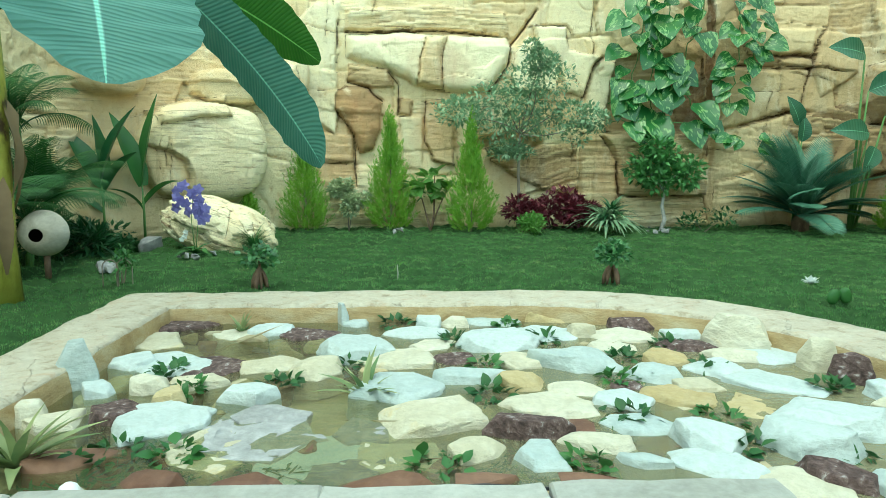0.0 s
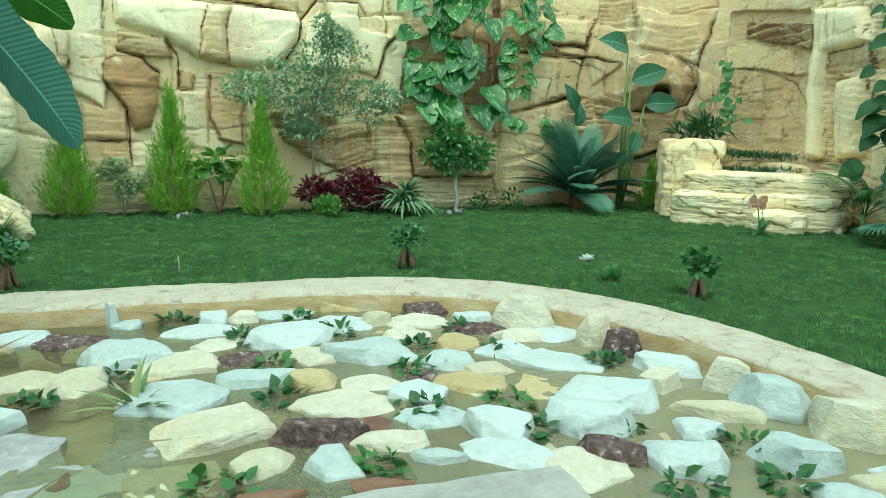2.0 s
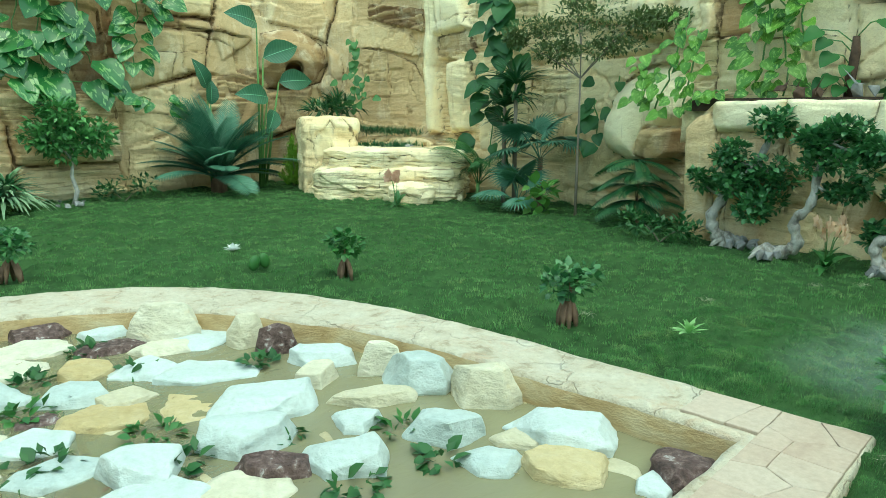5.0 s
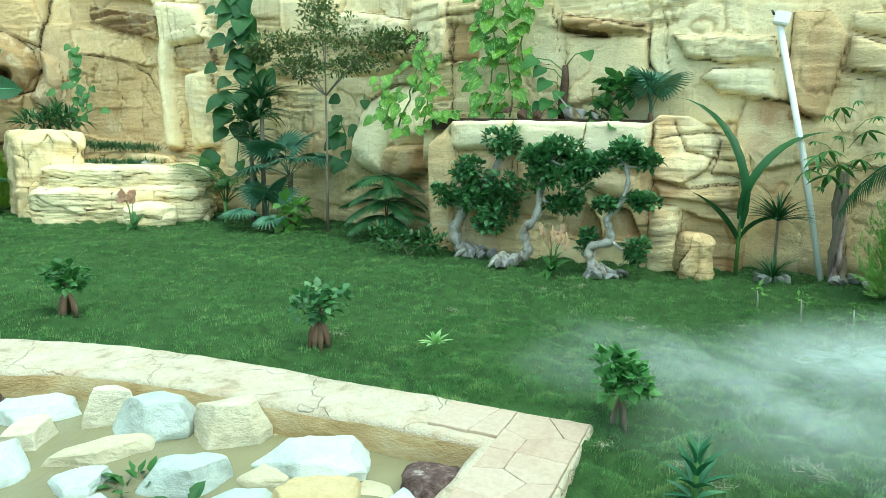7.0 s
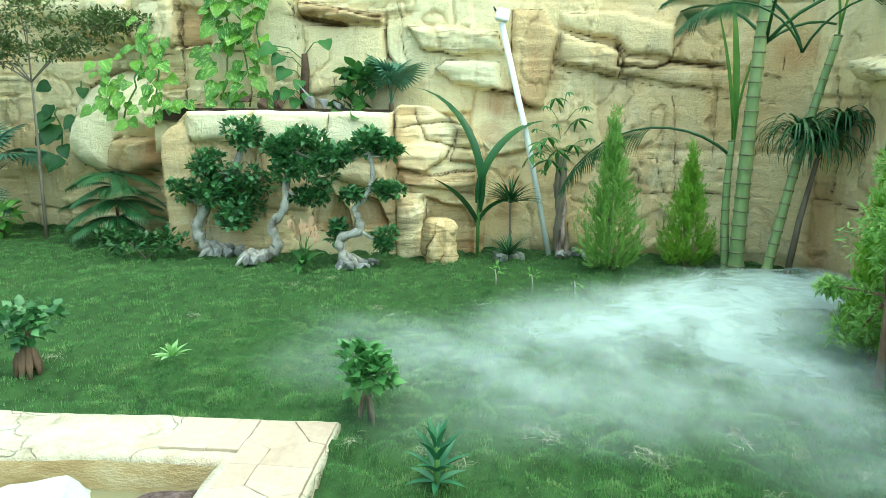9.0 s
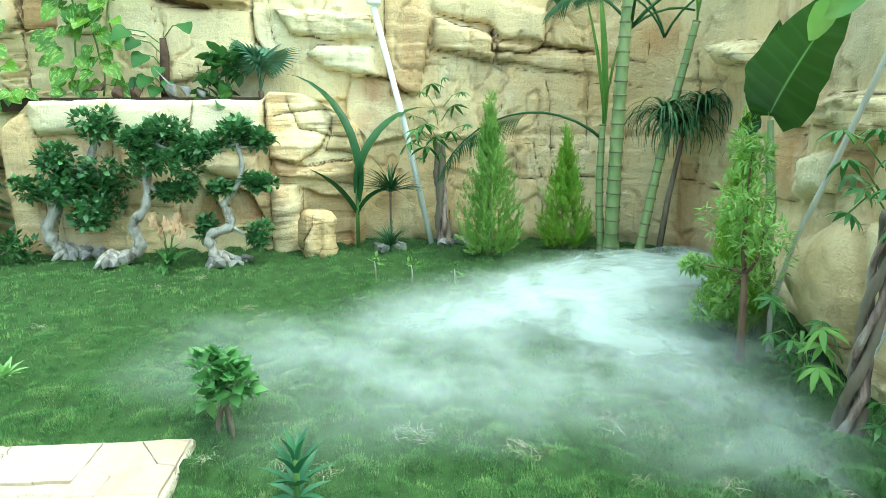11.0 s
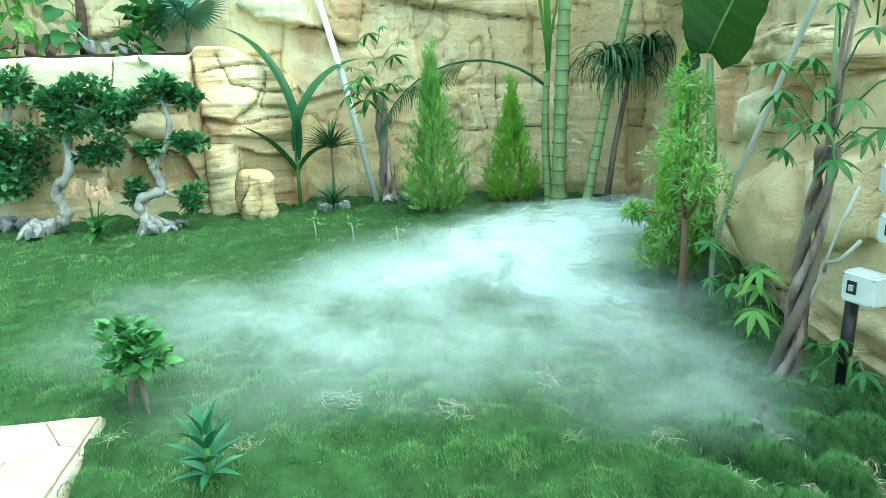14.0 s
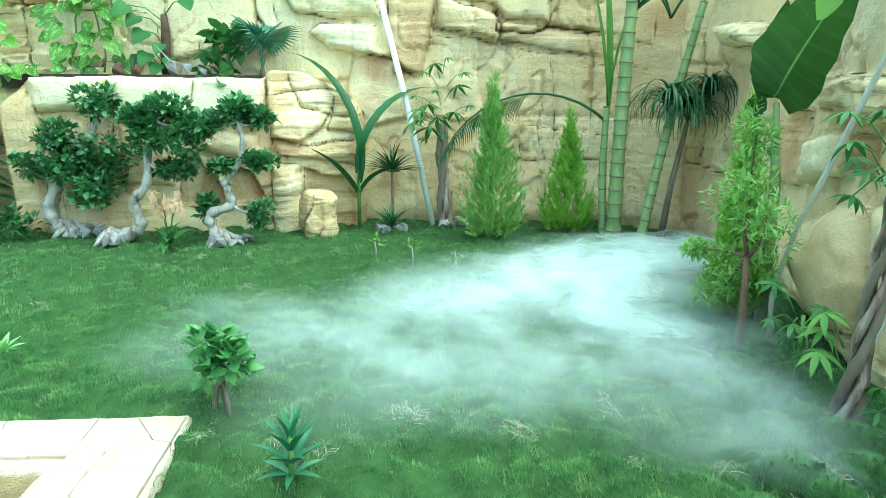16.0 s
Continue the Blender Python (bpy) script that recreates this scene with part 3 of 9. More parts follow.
plate([(19.05, 2.63), (19.24, 2.62), (19.26, 2.14), (18.97, 2.18)], 0.02, 0.03, 0.3, 1)
plate([(20, 3.08), (20.78, 2.96), (20.86, 2.7), (20.37, 2.65), (19.99, 2.75)], 0.12, 0.04, 0.42, 0.7)
plate([(19.94, 2.71), (20.35, 2.67), (20.63, 2.38), (20.59, 1.87), (20.44, 1.53), (20.18, 1.44), (20.08, 1.74), (19.91, 2.01), (19.73, 2.22), (19.75, 2.54)], 0.2, 0.1, 0.16, 0.25)
plate([(19.38, 1.84), (20.06, 1.76), (20.12, 0.79), (19.78, 0.63), (19.35, 0.91)], 0.05, 0.03, 0.42, 0.3)
plate([(20.89, 2.48), (21.23, 2.4), (21.16, 2.12), (20.92, 2.15)], 0.05, 0.03, 0.3)
plate([(20.95, 2.1), (21.42, 2.1), (21.39, 1.11), (21.02, 1.11)], 0.03, 0.02, 0.85)
plate([(21.47, 2.42), (21.99, 2.46), (22.01, 1.2), (21.59, 1.28), (21.44, 1.65)], 0.09, 0.02, 0.46, 0.2)
plate([(22.03, 2.44), (22.61, 2.5), (22.42, 1.8), (22.51, 1.27), (22.09, 1.22)], 0.03, 0.02, 0.8)
plate([(23.17, 3.32), (23.42, 3.63), (23.94, 3.24), (23.98, 2.56), (23.1, 2.61)], 0.06, 0.03, 1)
plate([(23.51, 3.8), (24.12, 3.8), (24.18, 3.34), (24.65, 3.27), (24.78, 3.19), (24.61, 3), (24.45, 2.48), (24.13, 2.58), (23.96, 3.19), (23.6, 3.4)], 0.1, 0.03, 0.9)
plate([(24.78, 3.17), (25.06, 3.1), (25.01, 1.8), (24.57, 1.86), (24.49, 2.48), (24.63, 2.98)], 0.04, 0.03, 0.95)
plate([(22.6, 1.52), (23.49, 1.56), (24.34, 1.6), (24.41, 0.55), (23.72, 0.69), (23.12, 1), (22.71, 1.28)], 0.14, 0.04, 0.42, 1)
plate([(24.4, 1.79), (24.77, 1.77), (25.13, 1.27), (25.17, -0.02), (24.46, -0.02)], 0.1, 0.03, 0.62, 0.7)
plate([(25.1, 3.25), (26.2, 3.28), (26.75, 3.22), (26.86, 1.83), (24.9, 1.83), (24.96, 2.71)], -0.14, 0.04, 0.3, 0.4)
plate([(26.15, 3.54), (26.73, 3.49), (26.74, 2.8), (26.49, 2.62), (26.12, 2.74)], 0.14, 0.12, 0.55)
plate([(24.81, 1.77), (26.75, 1.78), (26.83, 1.42), (26.8, 0.59), (25.17, 0.6), (25.13, 1.27)], 0.3, 0.03, 0.6, 0.8)
plate([(25.17, 0.57), (26.8, 0.57), (26.97, -0.14), (25.2, -0.13)], 0.12, 0.03, 0.75, 0.8)
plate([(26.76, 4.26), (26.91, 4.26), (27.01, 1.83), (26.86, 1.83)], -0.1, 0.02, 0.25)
plate([(27.43, 3.78), (28.86, 3.72), (28.76, 3.24), (27.53, 3.24)], 0.08, 0.03, 0.85)
plate([(27, 2.99), (28.76, 2.97), (28.61, 2.21), (27.75, 2), (27.05, 1.83)], 0.1, 0.04, 0.74)
plate([(28.95, 3.68), (29.68, 3.63), (29.65, 2.88), (28.99, 2.46), (28.8, 2.99)], 0.08, 0.04, 0.72)
plate([(26.99, 1.76), (28.46, 2.14), (28.33, 1.5), (27.8, 1.07), (26.97, 0.85)], 0.05, 0.05, 0.88)
plate([(28.26, 1.5), (28.46, 2.1), (29.75, 2.37), (29.83, 1.19), (28.54, 1.2)], 0.08, 0.03, 0.55, 0.9)
plate([(26.99, 0.81), (27.8, 1.02), (28.09, -0.06), (27.04, -0.1)], 0.07, 0.04, 0.92, 0.4)
plate([(16.36, 2.15), (16.64, 2.21), (17.07, 2.37), (17.61, 2.43), (17.67, 2.05), (17.05, 2.01), (16.41, 1.88)], 0.3, 0.06, 0.5, 0.6)
crack([(23.57, 4.09), (23.1, 3.47), (23.04, 3.11), (22.85, 2.8), (22.68, 2.59)], 0.022, 0.16)
crack([(24.82, 3.23), (24.67, 3.09), (24.57, 2.81), (24.47, 2.48)], 0.014, 0.1)
crack([(23.4, 3.79), (24.14, 3.81), (24.25, 3.63)], 0.012, 0.08)
crack([(24.64, 4.26), (24.61, 3.65), (24.65, 3.28)], 0.014, 0.1)
crack([(25.13, 1.27), (25.15, 0.6), (25.08, -0.02)], 0.016, 0.1)
crack([(26.75, 1.78), (26.83, 0.59), (26.97, -0.05)], 0.016, 0.1)
crack([(27.36, 3.04), (28.78, 2.99)], 0.012, 0.08)
crack([(28.78, 3), (28.89, 3.53), (29.05, 3.76)], 0.012, 0.08)
crack([(28.78, 3), (28.67, 2.59), (28.6, 2.21), (28.16, 2.1), (27.73, 2)], 0.014, 0.09)
crack([(27.87, 3.23), (28.76, 3.23)], 0.01, 0.06)
crack([(19.97, 3.68), (21.54, 3.72), (23.02, 3.59)], 0.018, 0.14)
crack([(19.81, 3.84), (19.77, 3.12)], 0.014, 0.1)
crack([(20.78, 2.96), (20.93, 2.72), (20.95, 2.44)], 0.014, 0.12)
crack([(20.95, 2.44), (20.92, 2.15), (21.14, 2.11)], 0.012, 0.08)
crack([(21.45, 2.42), (21.44, 1.65), (21.61, 1.28), (22.01, 1.19)], 0.012, 0.09)
crack([(19.99, 2.75), (20.37, 2.65), (20.63, 2.4)], 0.016, 0.12)
crack([(19.75, 2.23), (20.08, 1.76), (20.12, 0.79)], 0.016, 0.12)
crack([(27.28, 4.26), (27.4, 3.95), (29.03, 3.76)], 0.01, 0.06)
crack([(19.36, 1.23), (20.09, 1.25)], 0.012, 0.07)
crack([(18.82, 3.9), (19.43, 3.73), (19.76, 3.66)], 0.01, 0.06)
stain(21.75, 2.93, 0.65, 0.47, 0.5)
stain(20.23, 2.03, 0.54, 0.48, 0.6)
stain(19.79, 1.44, 0.54, 0.53, 0.5)
stain(21.53, 1.87, 0.43, 0.64, 0.35)
stain(25.36, 1.10, 0.98, 0.54, 0.45)
stain(23.61, 1.10, 0.87, 0.43, 0.4)
stain(26.48, 2.80, 0.65, 0.63, 0.4)
# the corner: hollow boulder, slabs, dry waterfall face, columns
plate([(29.84, 3.01), (30.24, 3.14), (30.78, 3.09), (31.11, 2.81), (31.19, 2.45), (30.98, 2.12), (30.52, 1.96), (30.02, 1.96), (29.74, 2.29)], 0.42, 0.2, 0.5, 0.2)
plate([(31.21, 2.85), (31.54, 2.67), (31.65, 2.3), (31.54, 1.92), (31.15, 1.62), (31, 1.95), (31.23, 2.31)], 0.25, 0.12, 0.6)
plate([(29.99, 1.89), (30.9, 2), (30.75, 1.21), (29.97, 0.93), (29.15, 1.09), (29.49, 1.7)], 0.2, 0.05, 0.55, 0.3)
plate([(28.21, 3.15), (28.71, 3.16), (29.22, 2.99), (29.32, 2.19), (28.67, 2.18), (28.16, 2.22)], 0.06, 0.03, 0.68)
plate([(30.01, 3.82), (31.21, 3.71), (31.36, 3.24), (31.21, 2.87), (30.48, 3.18), (30, 3.25)], 0.08, 0.04, 0.7, 0.3)
plate([(31.88, 3.88), (33.66, 3.66), (33.79, 2.41), (33.79, 1.22), (33.14, 1.01), (31.91, 1.27), (31.62, 1.92), (31.83, 2.75)], -0.1, 0.05, 0.66, 0.15)
plate([(32.22, 3.62), (33.76, 3.4), (33.77, 2.97), (33.1, 3.12), (32.22, 3.35)], -0.02, 0.02, 0.4, 1)
plate([(31.83, 3.21), (32.35, 3.25), (33.26, 2.97), (33.57, 2.53), (32.65, 2.7), (31.88, 2.79)], -0.02, 0.03, 0.85)
plate([(33.96, 3.62), (34.86, 3.5), (35.09, 2.92), (34.24, 2.84), (34.17, 2.28), (34.3, 1.07), (34, 1.02), (33.94, 2.29)], 0.22, 0.06, 0.92)
plate([(34.24, 2.82), (34.99, 2.91), (35.08, 2.54), (34.49, 2.46), (34.2, 2.52)], 0.02, 0.03, 0.3, 0.5)
plate([(34.49, 2.38), (35.09, 2.4), (35.09, 1.15), (34.56, 1.06)], 0.2, 0.05, 0.88, 0.2)
crack([(33.93, 3.62), (33.79, 3.03), (33.85, 2.3), (33.98, 1.75), (33.93, 1)], 0.035, 0.2)
crack([(34.29, 2.38), (34.34, 1.55), (34.54, 1.01)], 0.022, 0.14)
crack([(28.2, 3.07), (28.7, 3.02), (29.48, 2.94)], 0.012, 0.08)
crack([(28.03, 3.25), (28.71, 3.22)], 0.01, 0.06)
crack([(31.21, 2.87), (31.36, 3.36), (31.47, 3.69)], 0.016, 0.12)
crack([(29.96, 1.94), (30.52, 1.93), (31.08, 2.1), (31.22, 2.45)], 0.022, 0.16)
crack([(29.97, 0.93), (30.75, 1.18)], 0.016, 0.12)
crack([(31.88, 2.79), (32.81, 2.64), (33.35, 2.41), (33.66, 1.99)], 0.01, 0.05)
crack([(28.16, 2.17), (28.67, 2.2)], 0.01, 0.06)
crack([(35.02, 2.91), (35.06, 2.52), (35.12, 1.74)], 0.014, 0.1)
# east wall: panels, pale boulder, ledges above the planter
plate([(37.67, 3.23), (39.13, 3.02), (39.1, 2.41), (38.09, 2.69), (37.66, 2.8)], 0.12, 0.05, 0.86, 0.2)
plate([(39.19, 3.25), (39.81, 3.2), (39.84, 2.41), (39.17, 2.41)], 0.08, 0.04, 0.82)
plate([(36.54, 3.48), (37.65, 3.41), (37.6, 2.83), (36.52, 2.84)], 0.08, 0.04, 0.7)
plate([(38.1, 1.45), (38.31, 1.93), (38.83, 2.16), (39.33, 2.11), (39.63, 1.75), (39.63, 1.37), (39.34, 1.2), (39.14, 0.78), (38.73, 0.78), (38.21, 0.94)], 0.55, 0.22, 1)
plate([(39.16, 1.28), (39.58, 1.27), (39.58, 0.94), (39.34, 0.77), (39.04, 0.88)], 0.45, 0.05, 0.25, 0.4)
plate([(39.88, 2.89), (40.29, 2.84), (40.3, 2.4), (39.86, 2.4)], -0.04, 0.04, 0.4, 0.3)
plate([(39.86, 2.35), (40.3, 2.37), (41.38, 2.31), (41.41, 1.73), (39.87, 1.69)], 0, 0.03, 0.7)
plate([(41.44, 2.66), (42.44, 2.58), (42.47, 2.06), (41.55, 1.8)], 0.05, 0.04, 0.72)
plate([(41.43, 2.93), (42.43, 2.74), (42.44, 2.63), (41.97, 2.63), (41.43, 2.76)], 0.14, 0.02, 0.45, 1)
crack([(39.13, 3.03), (39.1, 2.58), (39.25, 2.4)], 0.014, 0.1)
crack([(37.64, 2.79), (38.32, 2.68), (39.1, 2.6)], 0.014, 0.1)
crack([(37.74, 3.34), (37.6, 2.93), (37.66, 2.78)], 0.02, 0.14)
crack([(39.86, 2.91), (39.84, 2.4), (40.23, 2.4)], 0.016, 0.12)
crack([(42.46, 2.71), (42.47, 2.31), (42.57, 2.17)], 0.014, 0.1)
crack([(41.43, 2.89), (42.39, 2.72)], 0.014, 0.09)
crack([(41.45, 2.74), (41.95, 2.65)], 0.03, 0.14)
crack([(39.61, 1.72), (39.6, 1.24)], 0.02, 0.12)
crack([(40.28, 3.17), (40.25, 2.74)], 0.01, 0.06)
stain(37.17, 1.28, 0.67, 0.53, 0.4)
stain(39.81, 0.95, 0.35, 0.62, 0.5)
stain(41.72, 2.71, 0.41, 0.13, 0.5)
stain(40.04, 2.61, 0.33, 0.29, 0.5)
# behind the pole and the conifers: cut courses with thin joints
plate([(43.08, 2.14), (43.2, 2.25), (43.81, 2.2), (43.85, 1.95), (43.98, 1.85), (43.61, 1.89), (43.27, 1.95)], 0.12, 0.04, 0.97, 0.2)
plate([(42.75, 2.63), (43.8, 2.52), (43.87, 2.28), (43.27, 2.3), (42.89, 2.37)], 0.1, 0.03, 0.85, 0.7)
plate([(43.96, 2.77), (44.31, 2.77), (44.48, 2.51), (44.35, 1.69), (44.02, 1.69), (43.94, 2.2)], 0.08, 0.05, 0.4, 0.2)
plate([(44.51, 2.54), (44.96, 2.41), (45.21, 2.31), (45.2, 2.01), (44.97, 2.06), (44.49, 2.19)], 0.1, 0.04, 0.6, 0.5)
plate([(45.23, 2.25), (45.71, 2.18), (46.08, 2.13), (46.43, 2.08), (46.45, 1.88), (45.85, 1.95), (45.23, 2.05)], 0.02, 0.03, 0.55, 0.4)
plate([(45.19, 2.75), (45.78, 2.58), (45.77, 2.26), (45.28, 2.28), (45.14, 2.44), (44.51, 2.59), (44.5, 2.76)], 0.06, 0.03, 0.66)
crack([(44.48, 2.45), (44.47, 2.17), (44.43, 2.08)], 0.004, 0.03)
crack([(44.47, 2.18), (44.75, 2.16), (45.15, 2.09)], 0.004, 0.03)
crack([(44.5, 2.12), (45.12, 2.05), (45.36, 1.98), (45.74, 1.91), (46.02, 1.89), (46.34, 1.81), (46.68, 1.77), (46.9, 1.73)], 0.004, 0.03)
crack([(45.32, 1.98), (45.3, 1.18)], 0.004, 0.03)
crack([(45.3, 1.17), (45.44, 1.12), (45.86, 1.09), (45.94, 1.06), (46.18, 1.05), (46.39, 1.01)], 0.004, 0.03)
crack([(45.34, 0.74), (45.53, 0.7), (45.82, 0.72), (46.39, 0.73)], 0.004, 0.03)
crack([(45.47, 1.12), (45.48, 0.73)], 0.004, 0.03)
crack([(45.73, 1.52), (45.68, 1.11), (45.76, 0.72)], 0.004, 0.03)
crack([(45.8, 1.82), (45.86, 1.45), (45.86, 1.09)], 0.004, 0.03)
crack([(46.29, 1.9), (46.28, 1.05)], 0.004, 0.03)
crack([(44.71, 1.23), (44.96, 1.19), (45.1, 1.16)], 0.004, 0.03)
crack([(44.72, 0.82), (44.96, 0.78)], 0.004, 0.03)
crack([(44.72, 0.82), (44.69, 0.27), (44.72, -0.01)], 0.004, 0.03)
crack([(45.86, 1.09), (45.87, 0.74)], 0.004, 0.03)
crack([(45.86, 0.69), (45.79, 0.43), (45.8, -0.05)], 0.004, 0.03)
crack([(46.72, 2.03), (46.93, 1.99), (46.93, 2.31)], 0.004, 0.03)
crack([(46.68, 1.77), (46.71, 0.81)], 0.004, 0.03)
crack([(45.19, 2.36), (45.2, 2.26), (45.17, 2.15), (45.59, 2.13), (45.74, 2.2), (46.02, 2.17), (46.33, 2.16)], 0.018, 0.1)
crack([(45.74, 2.2), (45.79, 2.36), (45.87, 2.42)], 0.008, 0.05)
crack([(43.74, 1.9), (43.98, 1.87), (44.22, 1.69)], 0.014, 0.09)
stain(43.88, 1.75, 0.38, 0.21, 0.95)
stain(44.25, 2.10, 0.15, 0.53, 0.55)
stain(43.97, 0.62, 0.16, 0.57, 0.6)
stain(44.46, 2.09, 0.12, 0.35, 0.4)
stain(47.08, 2.24, 0.35, 0.23, 0.7)
stain(47.48, 0.41, 0.23, 0.72, 0.55)
stain(43.73, 1.38, 0.25, 0.18, 0.5)
# south wall: ledge, small block, bedded stretch, pale face, bulge
plate([(47.89, 2.15), (48.96, 2.07), (48.99, 1.89), (48.01, 1.93)], 0.22, 0.04, 0.85, 0.8)
plate([(49.5, 1.57), (50.01, 1.57), (50.06, 1.39), (49.57, 1.38)], 0.06, 0.02, 0.9)
plate([(50.22, 1.62), (51.11, 1.62), (51.62, 1.57), (51.71, 1.42), (51.23, 1.35), (50.3, 1.4)], 0.06, 0.03, 0.7, 0.9)
plate([(50.27, 1.19), (50.76, 1.26), (50.74, 1), (50.16, 0.89)], 0.08, 0.03, 1)
plate([(50.76, 1.26), (51.17, 1.32), (51.15, 1.08), (50.76, 1)], -0.04, 0.03, 0.35, 0.6)
plate([(50.25, 0.61), (50.78, 0.83), (51.25, 0.91), (51.39, 0.68), (51.39, 0.48), (51.26, 0.2), (50.8, 0.1), (50.27, 0.24)], 0.2, 0.16, 0.66)
plate([(49.11, 1.29), (50, 1.33), (50.06, 0.89), (49.22, 0.79)], 0.03, 0.02, 0.4, 0.4)
plate([(51.36, 0.95), (51.77, 1.01), (51.83, 0.61), (51.47, 0.46)], 0.06, 0.04, 0.75)
crack([(47.52, 2.07), (47.59, 1.59), (47.58, 0.84)], 0.012, 0.08)
crack([(48.93, 1.88), (49.11, 1.33), (49.25, 0.32)], 0.012, 0.08)
crack([(48.24, 1.26), (49.21, 1.26)], 0.01, 0.08)
crack([(50.04, 1.8), (50.11, 1.36), (50.19, 0.9), (50.11, 0.49), (50.25, 0.19)], 0.018, 0.08)
crack([(47.42, 0.77), (48.18, 0.66)], 0.008, 0.08)
crack([(47.37, 1.3), (47.42, 0.28)], 0.01, 0.08)
crack([(47.84, 1.91), (47.93, 1.31)], 0.01, 0.08)
crack([(49.13, 1.65), (50.02, 1.59)], 0.01, 0.08)
stain(49.65, 1.18, 0.53, 0.33, 0.6)
stain(51.02, 1.17, 0.21, 0.12, 0.6)
stain(51.19, 0.54, 0.29, 0.22, 0.25)

crack_rng = random.Random(5)
for i in range(56):
    p = [crack_rng.uniform(15.5, 43.0), crack_rng.uniform(0.2, 4.2)]
    upright = crack_rng.random() < 0.5
    line = [tuple(p)]
    for _ in range(crack_rng.randint(2, 4)):
        run = crack_rng.uniform(0.12, 0.4)
        p = [p[0] + (crack_rng.uniform(-0.1, 0.1) if upright else run), p[1] + (run if upright else crack_rng.uniform(-0.08, 0.08))]
        line.append(tuple(p))
    crack(line, 0.006, 0.04)


def edge_gap(p, u, v, closed):
    """Distance to a line of points, and on which side of its nearest stretch."""
    near, sign = np.full(u.shape, 9.0), np.zeros(u.shape)
    ends = np.roll(p, -1, 0) if closed else p[1:]
    for (s0, z0), (s1, z1) in zip(p, ends):
        ds, dz = s1 - s0, z1 - z0
        t = np.clip(((u - s0) * ds + (v - z0) * dz) / (ds * ds + dz * dz + 1e-9), 0, 1)
        gap = np.hypot(u - s0 - t * ds, v - z0 - t * dz)
        sign = np.where(gap < near, np.sign((u - s0) * dz - (v - z0) * ds), sign)
        near = np.minimum(gap, near)
    return near, sign


def within_outline(p, u, v):
    hit = np.zeros(u.shape, bool)
    for (x0, y0), (x1, y1) in zip(p, np.roll(p, -1, 0)):
        hit ^= ((y0 > v) != (y1 > v)) & (u < (x1 - x0) * (v - y0) / (y1 - y0 + 1e-12) + x0)
    return hit


def set_plates(plates, d, tone, where, s, z, joint):
    """Raises or sinks the carved faces, each a little tilted, with a chipped arris and a dark joint."""
    for k, (p, depth, rounding, shade, layered) in enumerate(plates):
        lo, hi = p.min(0) - 0.2, p.max(0) + 0.2
        m = (s > lo[0]) & (s < hi[0]) & (z > lo[1]) & (z < hi[1])
        if not m.any():
            continue
        u = s[m] + 0.1 * (fbm(s[m] * 2.7, z[m] * 2.7, 21, 4) - 0.5)
        v = z[m] + 0.1 * (fbm(s[m] * 2.7, z[m] * 2.7, 22, 4) - 0.5)
        near, _ = edge_gap(p, u, v, True)
        hit = within_outline(p, u, v)
        c = p.mean(0)
        tilt = 0.05 * math.sin(k * 2.3) * (u - c[0]) + 0.05 * math.cos(k * 3.1) * (v - c[1])
        if depth > 0.5:
            tilt = tilt - 0.3 * (v - c[1])
        face = depth * (1 - np.exp(-near / rounding)) if depth > 0 else depth * sstep(0, max(0.02, rounding), near)
        dd, tt, ww = d[m], tone[m], where[m]
        dd = np.where(hit, 0.35 * dd + face + tilt + (0.03 if depth > 0 else 0), dd)
        # Beside each edge the tone drops: crevice shade put into the colour.
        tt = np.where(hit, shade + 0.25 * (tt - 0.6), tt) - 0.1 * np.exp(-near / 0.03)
        joint[m] = np.where(hit, np.maximum(joint[m], near), joint[m])
        joint[m] = np.minimum(joint[m], near - 0.02 * (fbm(u * 1.7, v * 1.7, 25, 3) - 0.42))
        d[m], tone[m], where[m] = dd, tt, np.where(hit, layered, ww)


def carve(d, tone, s, z, joint):
    """Cuts the cracks: a sharp groove, and one lip standing proud of the other."""
    for k, (p, width, depth) in enumerate(CRACKS):
        lo, hi = p.min(0) - 0.4, p.max(0) + 0.4
        m = (s > lo[0]) & (s < hi[0]) & (z > lo[1]) & (z < hi[1])
        if not m.any():
            continue
        u = s[m] + 0.08 * (fbm(s[m] * 4.1, z[m] * 4.1, 21, 4) - 0.5)
        v = z[m] + 0.08 * (fbm(s[m] * 4.1, z[m] * 4.1, 22, 4) - 0.5)
        near, sign = edge_gap(p, u, v, False)
        wide = width * (0.45 + 1.1 * fbm(u * 2.6, v * 2.6, 23 + k, 3))
        d[m] += -depth * np.exp(-(near / wide) ** 2) + 0.28 * depth * sign * np.exp(-near / 0.14) * (1 if k % 2 else -1)
        # Cracks darken the tone round them, crevice shade put into the colour.
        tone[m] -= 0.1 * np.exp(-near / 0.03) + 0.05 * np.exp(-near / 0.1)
        joint[m] = np.minimum(joint[m], near - 0.55 * wide)


